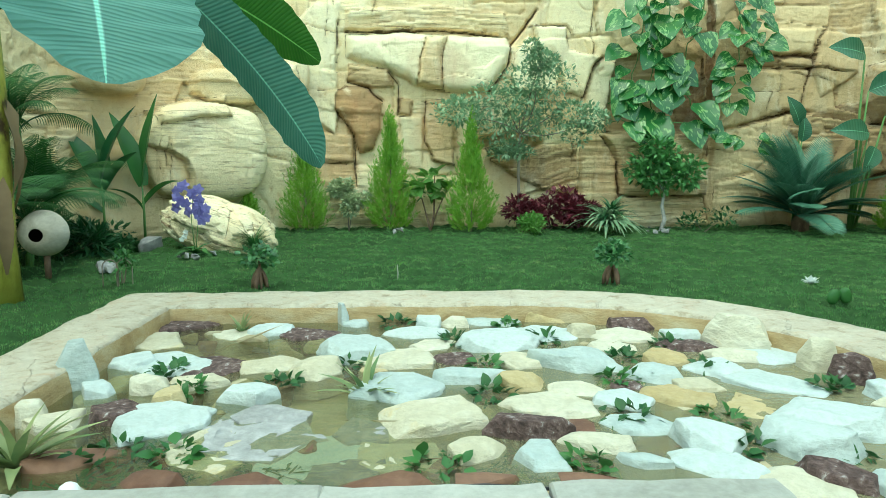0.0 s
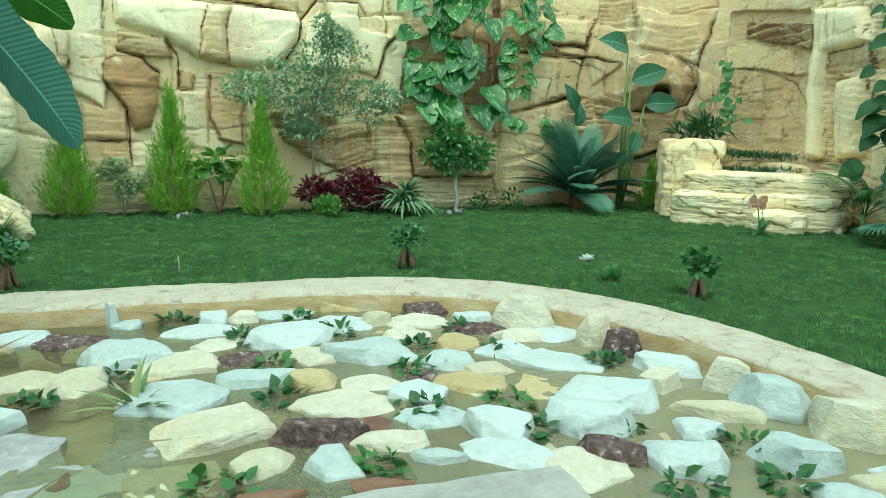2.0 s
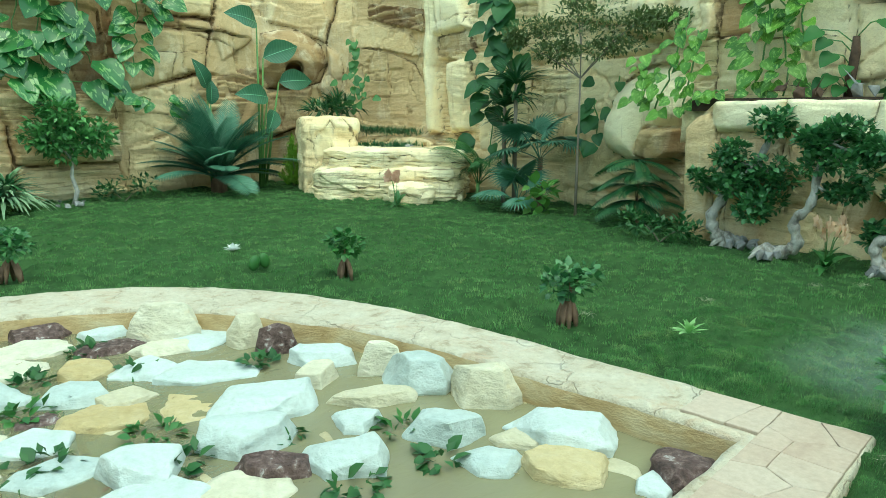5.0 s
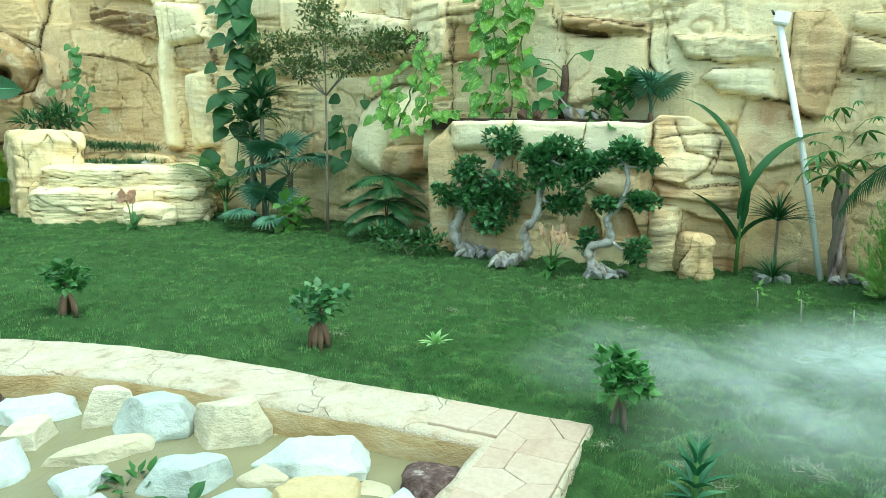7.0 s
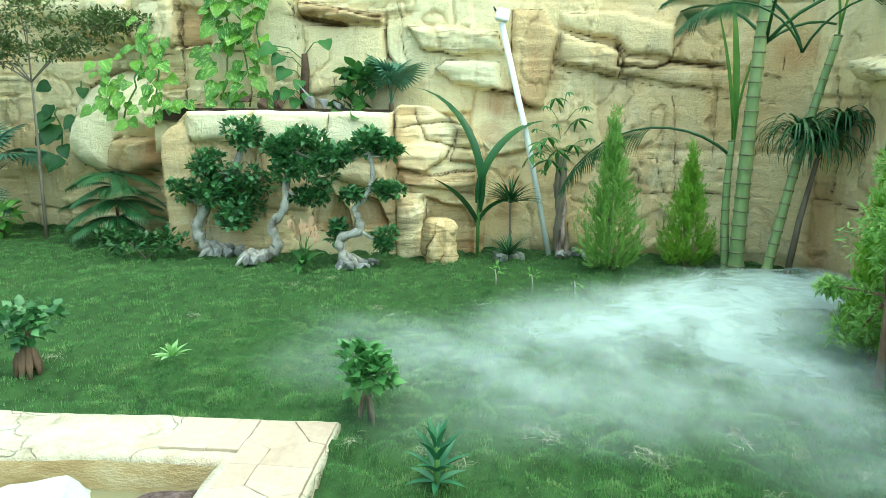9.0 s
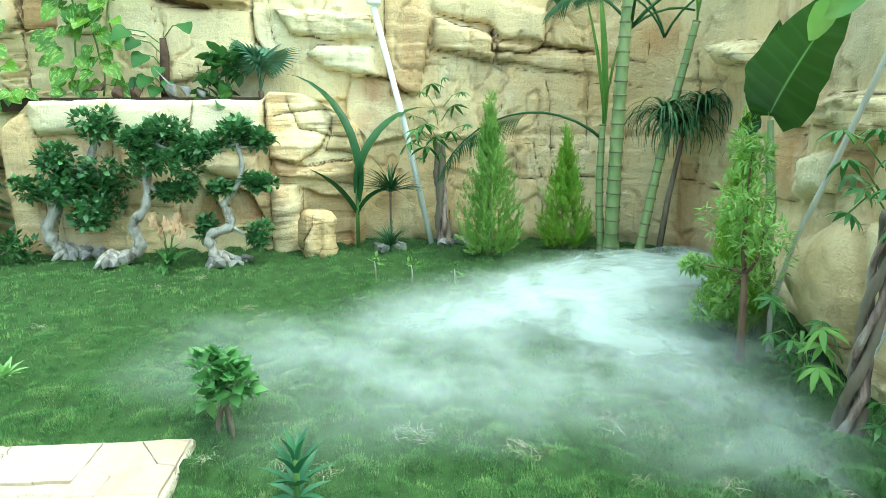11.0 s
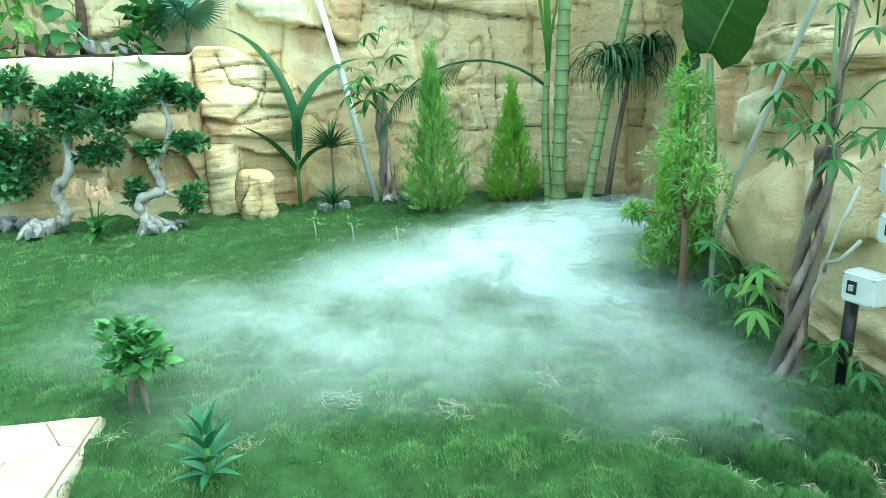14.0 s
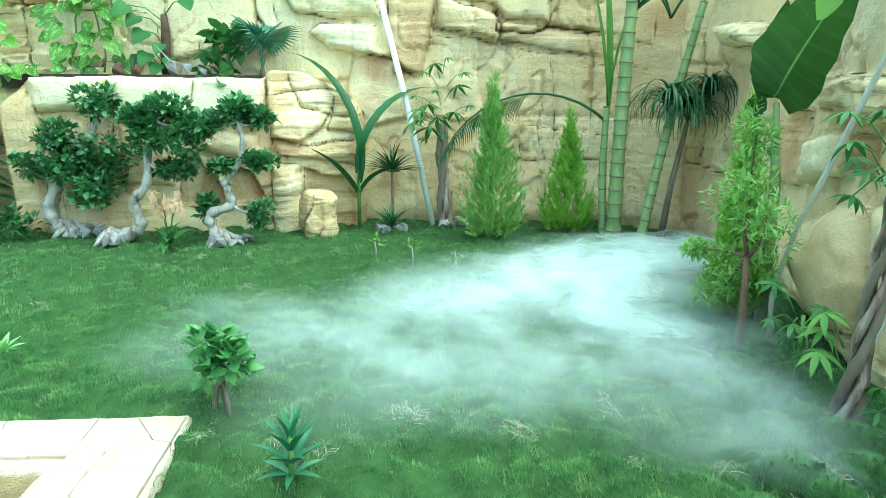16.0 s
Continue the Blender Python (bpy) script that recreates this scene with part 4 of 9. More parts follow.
def rock(s, z):
    """How far the carved rock stands out of the wall's plan, the tone of its blocks with recess and corner shade in it,
    and where it is layered.
    """
    ws = s + 1.1 * (fbm(s * 0.35, z * 0.5, 3, 3) - 0.5) + 0.06 * (fbm(s * 3, z * 3, 4) - 0.5)
    wz = z + 0.8 * (fbm(s * 0.35, z * 0.4, 8, 3) - 0.5) + 0.06 * (fbm(s * 2.5, z * 3, 9) - 0.5)
    d, tone = np.zeros(s.shape), np.full(s.shape, 0.5)
    # beds: thin ledges, each bed set back or proud by its own amount, broken along its run
    bed = wz * 11 + 2.6 * fbm(s * 0.5, z * 0.8, 51, 3)
    row = np.floor(bed)
    proud = fbm(s * 0.9 + row * 7.3, row * 3.7, 52, 3) - 0.5
    within = bed - row
    beds = 0.16 * proud - 0.035 * np.exp(-within / 0.12) + 0.02 * within
    thin = wz * 30 + 3 * fbm(s * 0.8, z, 53, 3)
    beds += 0.018 * (fbm(s * 1.3 + np.floor(thin) * 5.1, np.floor(thin) * 2.3, 54, 3) - 0.5) * 2
    where = sstep(0.53, 0.62, fbm(s * 0.5, z * 1.0, 56, 3))
    smin, smax = ws.min(), ws.max()
    for s0, s1, z0, z1, a, b, c, ts, tz, e in BLOCKS:
        if s1 < smin or s0 > smax:
            continue
        m = (ws >= s0) & (ws < s1) & (wz >= z0) & (wz < z1)
        if not m.any():
            continue
        u, v = ws[m], wz[m]
        edge = np.minimum(np.minimum(u - s0, s1 - u), np.minimum((v - z0) * 1.2, (z1 - v) * 1.2))
        face = 0.13 * (a - 0.5) + 0.1 * ts * (u - (s0 + s1) / 2) / (s1 - s0) + 0.1 * tz * (v - (z0 + z1) / 2) / (z1 - z0)
        if e > 0.75:
            face -= 0.09 * (1 - sstep(0, 0.12, edge))
        open_here = sstep(0.45, 0.62, fbm(u * 1.1, v * 1.1, 58, 3))
        face -= (0.03 + 0.12 * b) * np.exp(-edge / 0.014) * open_here
        d[m] = 0.7 * face
        where[m] = np.clip(where[m] + (0.6 if c > 0.8 else -0.4), 0, 1)
        # Brown towards block edges: ochre edge colour, with crevice shade put in.
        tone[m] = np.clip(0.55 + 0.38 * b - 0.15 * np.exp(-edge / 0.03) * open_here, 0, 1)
    calm = sstep(at_s(8.85, 0.2), at_s(8.8, -0.6), s) * sstep(at_s(4.4, -2.7), at_s(5.4, -3.1), s)
    where = where * (1 - 0.85 * calm)
    d = d * (1 - 0.7 * calm)
    tone = tone - 0.16 * calm
    joint = np.full(s.shape, 0.2)
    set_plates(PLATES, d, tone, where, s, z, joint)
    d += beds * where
    # Seams and set-back beds toned darker: their shade is put into the colour.
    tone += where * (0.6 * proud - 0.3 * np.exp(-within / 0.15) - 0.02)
    ridge = 1 - 2 * np.abs(fbm(s * 2.0, z * 1.3, 73, 4) - 0.5)
    some = sstep(0.5, 0.6, fbm(s * 0.7, z * 0.7, 74, 2))
    d += 0.07 * (fbm(s * 1.3, z * 1.6, 71, 4) - 0.5) + 0.014 * (fbm(s * 12, z * 16, 72, 3) - 0.5) - 0.03 * sstep(0.955, 1.0, ridge) * some
    # Grooves toned darker too, as painted shade.
    tone -= 0.2 * sstep(0.95, 1.0, ridge) * some
    chip, ca, cb = cells(ws / 0.42 + 11, wz / 0.3, 77)
    d += 0.035 * (ca - 0.5) * sstep(0.5, 0.62, fbm(s * 0.6, z * 0.7, 78, 3)) * (1 - where)
    for x, y, z0, hw, hh, depth, power, shade in LUMPS:
        out = lump(s + 0.16 * (fbm(s * 1.3, z * 1.3, 81) - 0.5), z + 0.16 * (fbm(s * 1.3, z * 1.3, 91) - 0.5), at_s(x, y), z0, hw, hh, depth, power)
        inner = out > 0.12 * depth
        d = np.where(out > 0, np.maximum(d * 0.45, -0.05) + out, d)
        tone = np.where(inner, shade * 0.75 + 0.25 * tone, tone)
        where = np.where(inner, 0.75 if depth > 0.8 else where * 0.5, where)
    for x, y, z0, hw, hh, depth in HOLLOWS:
        r = ((s - at_s(x, y)) / hw) ** 2 + ((z - z0) / hh) ** 2
        d = d - depth * sstep(1.0, 0.55, r)
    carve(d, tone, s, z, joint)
    rust = np.zeros(s.shape)
    for s0, z0, rs, rz, amount in STAINS:
        r = np.hypot((s - s0) / rs, (z - z0) / rz) + 0.9 * (fbm(s * 2.2, z * 1.5, 33, 4) - 0.5)
        rust = np.maximum(rust, amount * sstep(1.25, 0.45, r))
    d -= 0.15 * sstep(0.15, -0.3, z)
    # North-east corner toned darker: its shade put into stone that is tan.
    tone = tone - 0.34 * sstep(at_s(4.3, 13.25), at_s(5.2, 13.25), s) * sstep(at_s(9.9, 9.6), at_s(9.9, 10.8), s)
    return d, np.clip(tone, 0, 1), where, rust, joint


def rock_wall(name, s_from, s_to, step, label, WALL_TOP):
    s = np.arange(s_from, s_to + step / 2, step)
    s[-1] = s_to
    xy = np.stack([np.interp(s, PATH_S, PATH_XY[:, 0]), np.interp(s, PATH_S, PATH_XY[:, 1])], 1)
    wide = 0.25
    ahead = np.stack([np.interp(s + wide, PATH_S, PATH_XY[:, 0]) - np.interp(s - wide, PATH_S, PATH_XY[:, 0]),
                      np.interp(s + wide, PATH_S, PATH_XY[:, 1]) - np.interp(s - wide, PATH_S, PATH_XY[:, 1])], 1)
    inward = unit(np.stack([ahead[:, 1], -ahead[:, 0]], 1))
    z = np.linspace(-0.3, WALL_TOP, int((WALL_TOP + 0.3) / step) + 1)
    S, Z = np.meshgrid(s, z, indexing="ij")
    d, tone, layered, rust, joint = rock(S, Z)
    front = np.stack([xy[:, 0, None] + inward[:, 0, None] * d, xy[:, 1, None] + inward[:, 1, None] * d, Z], -1)
    n, k = S.shape
    idx = np.arange(n * k).reshape(n, k)
    quads = np.stack([idx[:-1, :-1], idx[:-1, 1:], idx[1:, 1:], idx[1:, :-1]], -1).reshape(-1, 4)
    back_xy = xy - inward * 0.6
    back = np.concatenate([np.c_[back_xy, np.full(n, WALL_TOP)], np.c_[back_xy, np.full(n, -0.3)]])
    o = n * k
    i = np.arange(n - 1)
    extra = [np.stack([idx[:-1, -1], o + i, o + i + 1, idx[1:, -1]], -1), np.stack([o + i, o + n + i, o + n + i + 1, o + i + 1], -1)]
    faces = np.concatenate([quads] + extra)
    me = bpy.data.meshes.new(name)
    vs = np.concatenate([front.reshape(-1, 3), back])
    me.vertices.add(len(vs))
    me.vertices.foreach_set("co", vs.ravel())
    me.loops.add(faces.size)
    me.loops.foreach_set("vertex_index", faces.ravel().astype(np.int32))
    me.polygons.add(len(faces))
    me.polygons.foreach_set("loop_start", np.arange(0, faces.size, 4).astype(np.int32))
    me.polygons.foreach_set("use_smooth", np.ones(len(faces), bool))
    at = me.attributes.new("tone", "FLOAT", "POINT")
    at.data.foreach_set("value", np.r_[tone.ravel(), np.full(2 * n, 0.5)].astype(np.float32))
    at = me.attributes.new("layered", "FLOAT", "POINT")
    at.data.foreach_set("value", np.r_[layered.ravel(), np.zeros(2 * n)].astype(np.float32))
    at = me.attributes.new("rust", "FLOAT", "POINT")
    at.data.foreach_set("value", np.r_[rust.ravel(), np.zeros(2 * n)].astype(np.float32))
    at = me.attributes.new("joint", "FLOAT", "POINT")
    at.data.foreach_set("value", np.r_[joint.ravel(), np.full(2 * n, 0.2)].astype(np.float32))
    me.update(calc_edges=True)
    me.materials.append(M_WALL)
    return tagged(new(name, me), label, "rock wall", kind="structure")


S_NW, S_NE, S_SE = at_s(-6.3, 8.0), at_s(9.3, 12.8), at_s(8.2, -3.05)
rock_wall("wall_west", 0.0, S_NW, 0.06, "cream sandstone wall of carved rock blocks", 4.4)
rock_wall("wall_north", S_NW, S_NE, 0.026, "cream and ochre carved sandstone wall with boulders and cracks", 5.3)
rock_wall("wall_east", S_NE, S_SE, 0.024, "cream sandstone rock wall with ledges, stains and darkened cracks", 4.8)
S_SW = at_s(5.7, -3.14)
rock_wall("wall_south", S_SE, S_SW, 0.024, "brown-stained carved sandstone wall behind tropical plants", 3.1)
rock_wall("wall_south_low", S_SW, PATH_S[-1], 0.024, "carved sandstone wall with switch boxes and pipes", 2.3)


def block(geo, x0, x1, y0, y1, z0, z1):
    vs = [(x, y, z) for x in (x0, x1) for y in (y0, y1) for z in (z0, z1)]
    return geo.add(vs, [(0, 1, 3, 2), (4, 6, 7, 5), (0, 4, 5, 1), (2, 3, 7, 6), (0, 2, 6, 4), (1, 5, 7, 3)])


M_PLASTER = plain_material("house_plaster", (0.62, 0.58, 0.48), 0.9, 0, 0.08, 1.5, 0.2)
g = Geo()
block(g, -7.0, -0.3, -4.6, -4.0, -0.3, 3.4)
tagged(part("wall_house", g, M_PLASTER, None, "", False), "plain plastered house wall beside the terrace", "wall", kind="structure")


# ---- pond outline ----
def rounded(x0, x1, y0, y1, r, steps=14):
    """Outline with one rounded corner at (x1, y1), from the near left corner clockwise."""
    pts = [(x0, y0), (x0, y1)]
    cx, cy = x1 - r[0], y1 - r[1]
    pts += [(cx + r[0] * math.sin(a) ** 0.85, cy + r[1] * math.cos(a) ** 0.85) for a in np.linspace(0.0, math.pi / 2, steps)]
    return pts + [(x1, y0)]


OUTER = rounded(-3.02, 3.66, 0.82, 6.64, (3.1, 3.9))
INNER = rounded(-2.42, 3.2, 1.3, 6.02, (2.9, 3.6))
LAWN_Z, KERB_Z, WATER_Z, BED_Z = 0.0, 0.045, -0.12, -0.26


def inside(poly, x, y):
    hit = np.zeros(np.shape(x), bool)
    p = np.array(poly)
    for (x0, y0), (x1, y1) in zip(p, np.roll(p, -1, 0)):
        cross = ((y0 > y) != (y1 > y)) & (x < (x1 - x0) * (y - y0) / (y1 - y0 + 1e-12) + x0)
        hit ^= cross
    return hit


def resample(poly, step):
    p = np.array(poly)
    seg = np.r_[0, np.cumsum(np.hypot(*np.diff(p, axis=0).T))]
    n = int(seg[-1] / step)
    s = np.linspace(0, seg[-1], n)
    return s, np.stack([np.interp(s, seg, p[:, 0]), np.interp(s, seg, p[:, 1])], 1)


# ground sheet with gentle mounds, open where the pond lies
def cushions(x, y):
    """Soft pads of turf: 0 in the seams between them, 1 on top."""
    u = x / 0.3 + 0.7 * (fbm(x * 2.4, y * 2.4, 15, 3) - 0.5)
    v = y / 0.25 + 0.7 * (fbm(x * 2.4, y * 2.4, 16, 3) - 0.5)
    gap, a, b = cells(u, v, 17)
    return (1 - np.exp(-gap / 0.16)) * (0.35 + 0.65 * a)


def ground_height(x, y):
    return 0.03 * (fbm(x * 0.9, y * 0.9, 5, 3) - 0.5) + 0.05 * (fbm(x * 4.5, y * 4.5, 6, 3) - 0.5) + (0.075 + 0.045 * sstep(5.5, 3.0, x)) * (cushions(x, y) - 0.6)


gx, gy = np.meshgrid(np.arange(-7.2, 10.9, 0.06), np.arange(-4.8, 14.4, 0.06), indexing="ij")
gz = ground_height(gx, gy)
n, k = gx.shape
idx = np.arange(n * k).reshape(n, k)
quads = np.stack([idx[:-1, :-1], idx[1:, :-1], idx[1:, 1:], idx[:-1, 1:]], -1).reshape(-1, 4)
mx, my = (gx[:-1, :-1] + 0.03).ravel(), (gy[:-1, :-1] + 0.03).ravel()
MIDDLE = [((a[0] + b[0]) / 2, (a[1] + b[1]) / 2) for a, b in zip(OUTER, INNER)]
keep = ~inside(MIDDLE, mx, my)
g = Geo()
g.add(np.stack([gx.ravel(), gy.ravel(), gz.ravel()], 1), quads[keep].tolist())
tagged(part("ground", g, M_LAWN), "green turf ground of the walled garden", "ground", kind="structure")

# kerb: stamped, rough-edged band of cast stone round the pond


def kerb_ring():
    po, pi = np.array(OUTER), np.array(INNER)
    fine_o, fine_i = [], []
    for i in range(len(po)):
        j = (i + 1) % len(po)
        steps = max(1, int(np.hypot(*(po[j] - po[i])) / 0.06))
        for t in np.arange(steps) / steps:
            fine_o.append(po[i] * (1 - t) + po[j] * t)
            fine_i.append(pi[i] * (1 - t) + pi[j] * t)
    o, i = np.array(fine_o), np.array(fine_i)
    out = unit(o - i)
    run = np.arange(len(o)) * 0.06
    o = o + out * (0.07 * (fbm(run * 1.5, run * 0, 2) - 0.5) + 0.03 * (fbm(run * 9, run * 0, 3) - 0.5))[:, None]
    i = i + out * (0.09 * (fbm(run * 1.1, run * 0, 12) - 0.5) + 0.03 * (fbm(run * 8, run * 0, 13) - 0.5))[:, None]
    rows = [(0.0, -0.12), (0.0, KERB_Z - 0.02), (0.03, KERB_Z)]
    rows += [(t, KERB_Z) for t in np.linspace(0.1, 0.9, 9)]
    rows += [(0.975, KERB_Z - 0.004), (1.0, KERB_Z - 0.03), (1.03, -0.05), (1.04, -0.16), (1.05, BED_Z - 0.02)]
    grid = []
    for t, z in rows:
        x = o * (1 - t) + i * t
        top = z > 0
        z = z + (0.022 * (fbm(x[:, 0] * 5, x[:, 1] * 5, 31, 4) - 0.5) if top else 0.0)
        if top:
            crack, a, b = cells(x[:, 0] / 0.55 + 0.3 * fbm(x[:, 0] * 3, x[:, 1] * 3, 4), x[:, 1] / 0.6, 44)
            z = z + 0.004 * (a - 0.5)
        grid.append(np.c_[x, np.broadcast_to(z, len(x))])
    grid = np.array(grid)
    r, m, _ = grid.shape
    ix = np.arange(r * m).reshape(r, m)
    fs = np.stack([ix[:-1], ix[1:], np.roll(ix[1:], -1, 1), np.roll(ix[:-1], -1, 1)], -1).reshape(-1, 4)
    return Geo().add(grid.reshape(-1, 3), fs.tolist()), (r - 4) * m


ring, wet_from = kerb_ring()
kerb = part("pond_kerb", ring, M_KERB)
kerb.data.materials.append(M_KERBWET)
for p in list(kerb.data.polygons)[wet_from:]:
    p.material_index = 1
tagged(kerb, "cream stamped stone kerb with rough edges round the pond", "pond kerb", kind="structure")

g = Geo()
block(g, -2.9, 3.6, 0.9, 6.5, BED_Z - 0.1, BED_Z)
tagged(part("pond_bed", g, M_POND, None, "", False), "muddy beige bed of the shallow pond", "pond bed", kind="structure")
g = Geo()
g.add([(x, y, WATER_Z) for x, y in [(-2.75, 1.0), (3.45, 1.0)] + [(x + 0.2, y + 0.2) for x, y in INNER[:0:-1]] + [(-2.6, 6.2)]], [tuple(range(len(INNER) + 2))])
tagged(part("water", g, M_WATER, None, "", False), "shallow milky green water in the pond", "water", kind="structure")

# terrace of grey stone slabs in front of the pond
terrace = thing("terrace", "grey stone slab terrace at the pond's edge", "terrace", kind="structure")
slab_rng = random.Random(4)


def slab(x0, x1, y0, y1, z1, material, parent, worn=0.03):
    """A worn paving slab with a broken outline and rounded arris."""
    pts, steps = [], 7
    for (ax, ay), (bx, by) in (((x0, y0), (x1, y0)), ((x1, y0), (x1, y1)), ((x1, y1), (x0, y1)), ((x0, y1), (x0, y0))):
        for i in range(steps):
            t = i / steps
            pts.append((ax + (bx - ax) * t + slab_rng.uniform(-worn, worn) * 0.5, ay + (by - ay) * t + slab_rng.uniform(-worn, worn) * 0.5))
    c = np.mean(pts, 0)
    p = np.array(pts)
    inner = c + (p - c) * (1 - 0.02 / max(0.2, min(x1 - x0, y1 - y0)))
    m = len(p)
    vs = np.concatenate([np.c_[p, np.full(m, -0.14)], np.c_[p, np.full(m, z1 - 0.012)], np.c_[inner, np.full(m, z1)]])
    fs = [(r * m + i, r * m + (i + 1) % m, (r + 1) * m + (i + 1) % m, (r + 1) * m + i) for r in (0, 1) for i in range(m)]
    fs += [tuple(range(2 * m, 3 * m))]
    return part("slab", Geo().add(vs, fs), material, parent, "", False)


xs = [-2.95, -1.75, -0.55, 0.35, 1.28]
for i in range(4):
    ys = [2.46 + 0.02 * (i % 2), 1.5, 0.3, -1.0, -2.4]
    for j in range(4):
        slab(xs[i] + 0.006, xs[i + 1] - 0.006, ys[j + 1] + 0.006, ys[j] - 0.006, 0.075, M_SLAB, terrace)
paving = thing("paving", "pinkish crazy paving at the end of the kerb", "paving", kind="structure")


def clip_half(poly, nx, ny, c):
    """The part of a convex outline on the side nx * x + ny * y <= c."""
    out = []
    for (x0, y0), (x1, y1) in zip(poly, poly[1:] + poly[:1]):
        a, b = nx * x0 + ny * y0 - c, nx * x1 + ny * y1 - c
        if a <= 0:
            out.append((x0, y0))
        if (a < 0 < b) or (b < 0 < a):
            t = a / (a - b)
            out.append((x0 + (x1 - x0) * t, y0 + (y1 - y0) * t))
    return out


def crazy_paving(x0, x1, y0, y1, size, seed):
    """Flat stones of many corners, fitted together with narrow joints."""
    r = random.Random(seed)
    nx, ny = max(1, round((x1 - x0) / size)), max(1, round((y1 - y0) / size))
    seeds = [(x0 + (i + 0.5 + r.uniform(-0.38, 0.38)) * (x1 - x0) / nx, y0 + (j + 0.5 + r.uniform(-0.38, 0.38)) * (y1 - y0) / ny) for i in range(nx) for j in range(ny)]
    for sx, sy in seeds:
        poly = [(x0, y0), (x1, y0), (x1, y1), (x0, y1)]
        for ox, oy in seeds:
            if (ox, oy) != (sx, sy):
                dx, dy = ox - sx, oy - sy
                gap = math.hypot(dx, dy)
                poly = clip_half(poly, dx / gap, dy / gap, (dx * (sx + ox) / 2 + dy * (sy + oy) / 2) / gap - 0.0014)
        if len(poly) < 3:
            continue
        fine = []
        for (ax, ay), (bx, by) in zip(poly, poly[1:] + poly[:1]):
            steps = max(1, int(math.hypot(bx - ax, by - ay) / 0.05))
            fine += [(ax + (bx - ax) * i / steps + r.uniform(-0.003, 0.003), ay + (by - ay) * i / steps + r.uniform(-0.003, 0.003)) for i in range(steps)]
        p, top = np.array(fine), 0.06 + r.uniform(-0.0012, 0.0012)
        inner = p.mean(0) + (p - p.mean(0)) * 0.975
        m = len(p)
        vs = np.concatenate([np.c_[p, np.full(m, 0.02)], np.c_[p, np.full(m, top - 0.003)], np.c_[inner, np.full(m, top)]])
        fs = [(q * m + i, q * m + (i + 1) % m, (q + 1) * m + (i + 1) % m, (q + 1) * m + i) for q in (0, 1) for i in range(m)] + [tuple(range(2 * m, 3 * m))]
        part("paving_stone", Geo().add(vs, fs), M_PAVE, paving, "", False)


crazy_paving(1.3, 3.62, 0.84, 1.22, 0.24, 3)
crazy_paving(3.3, 3.62, 1.224, 1.6, 0.22, 4)


# ---- stones ----
STONE_MATS = {"white": M_WHITE, "cream": M_CREAM, "ochre": M_OCHRE, "purple": M_PURPLE, "red": M_RED, "grey": M_GREYST}
STONE_LABELS = {"white": "angular white marble stone standing in the pond", "cream": "cream limestone rock lying in shallow water",
                "ochre": "yellow ochre limestone rock in the pond", "purple": "dark purple stone with white veins in the pond",
                "red": "flat reddish brown slate in the pond", "grey": "dark grey stone under the pond water"}
stone_count = [0]


def rock_bmesh(lx, ly, lz, seed, points=16, bevel=0.02, cuts=1, wobble=0.04):
    """An angular broken rock: a hull of scattered points, chipped and roughened."""
    r = random.Random(seed)
    bm = bmesh.new()
    for i in range(points):
        a = (i + r.uniform(-0.3, 0.3)) / points * math.tau * 2.4
        level = r.choice((-0.5, 0.1, 0.35, 0.5))
        rad = r.uniform(0.72, 1.08) * (1.0 if level < 0.2 else r.uniform(0.45, 0.9))
        bm.verts.new((math.cos(a) * rad * lx / 2, math.sin(a) * rad * ly / 2, level * lz + r.uniform(-0.06, 0.06) * lz))
    res = bmesh.ops.convex_hull(bm, input=bm.verts)
    bmesh.ops.delete(bm, geom=list({e for e in res["geom_interior"] + res["geom_unused"] if isinstance(e, bmesh.types.BMVert)}), context="VERTS")
    bmesh.ops.dissolve_limit(bm, angle_limit=radians(9), verts=bm.verts, edges=bm.edges)
    bmesh.ops.bevel(bm, geom=bm.edges[:], offset=bevel * min(lx, ly, lz * 2), segments=2, affect="EDGES", profile=0.6)
    bmesh.ops.triangulate(bm, faces=bm.faces[:])
    for _ in range(cuts):
        bmesh.ops.subdivide_edges(bm, edges=[e for e in bm.edges if e.calc_length() > 0.06], cuts=1)
        bmesh.ops.triangulate(bm, faces=bm.faces[:])
    for v in bm.verts:
        n = noise.noise_vector(v.co * 7 + Vector((seed, 0, 0))) * 0.6 + noise.noise_vector(v.co * 19 + Vector((seed, 3, 0))) * 0.4
        v.co += n * wobble * min(lx, ly)
    for e in bm.edges:
        e.smooth = e.calc_face_angle(0.0) < radians(26)
    return bm


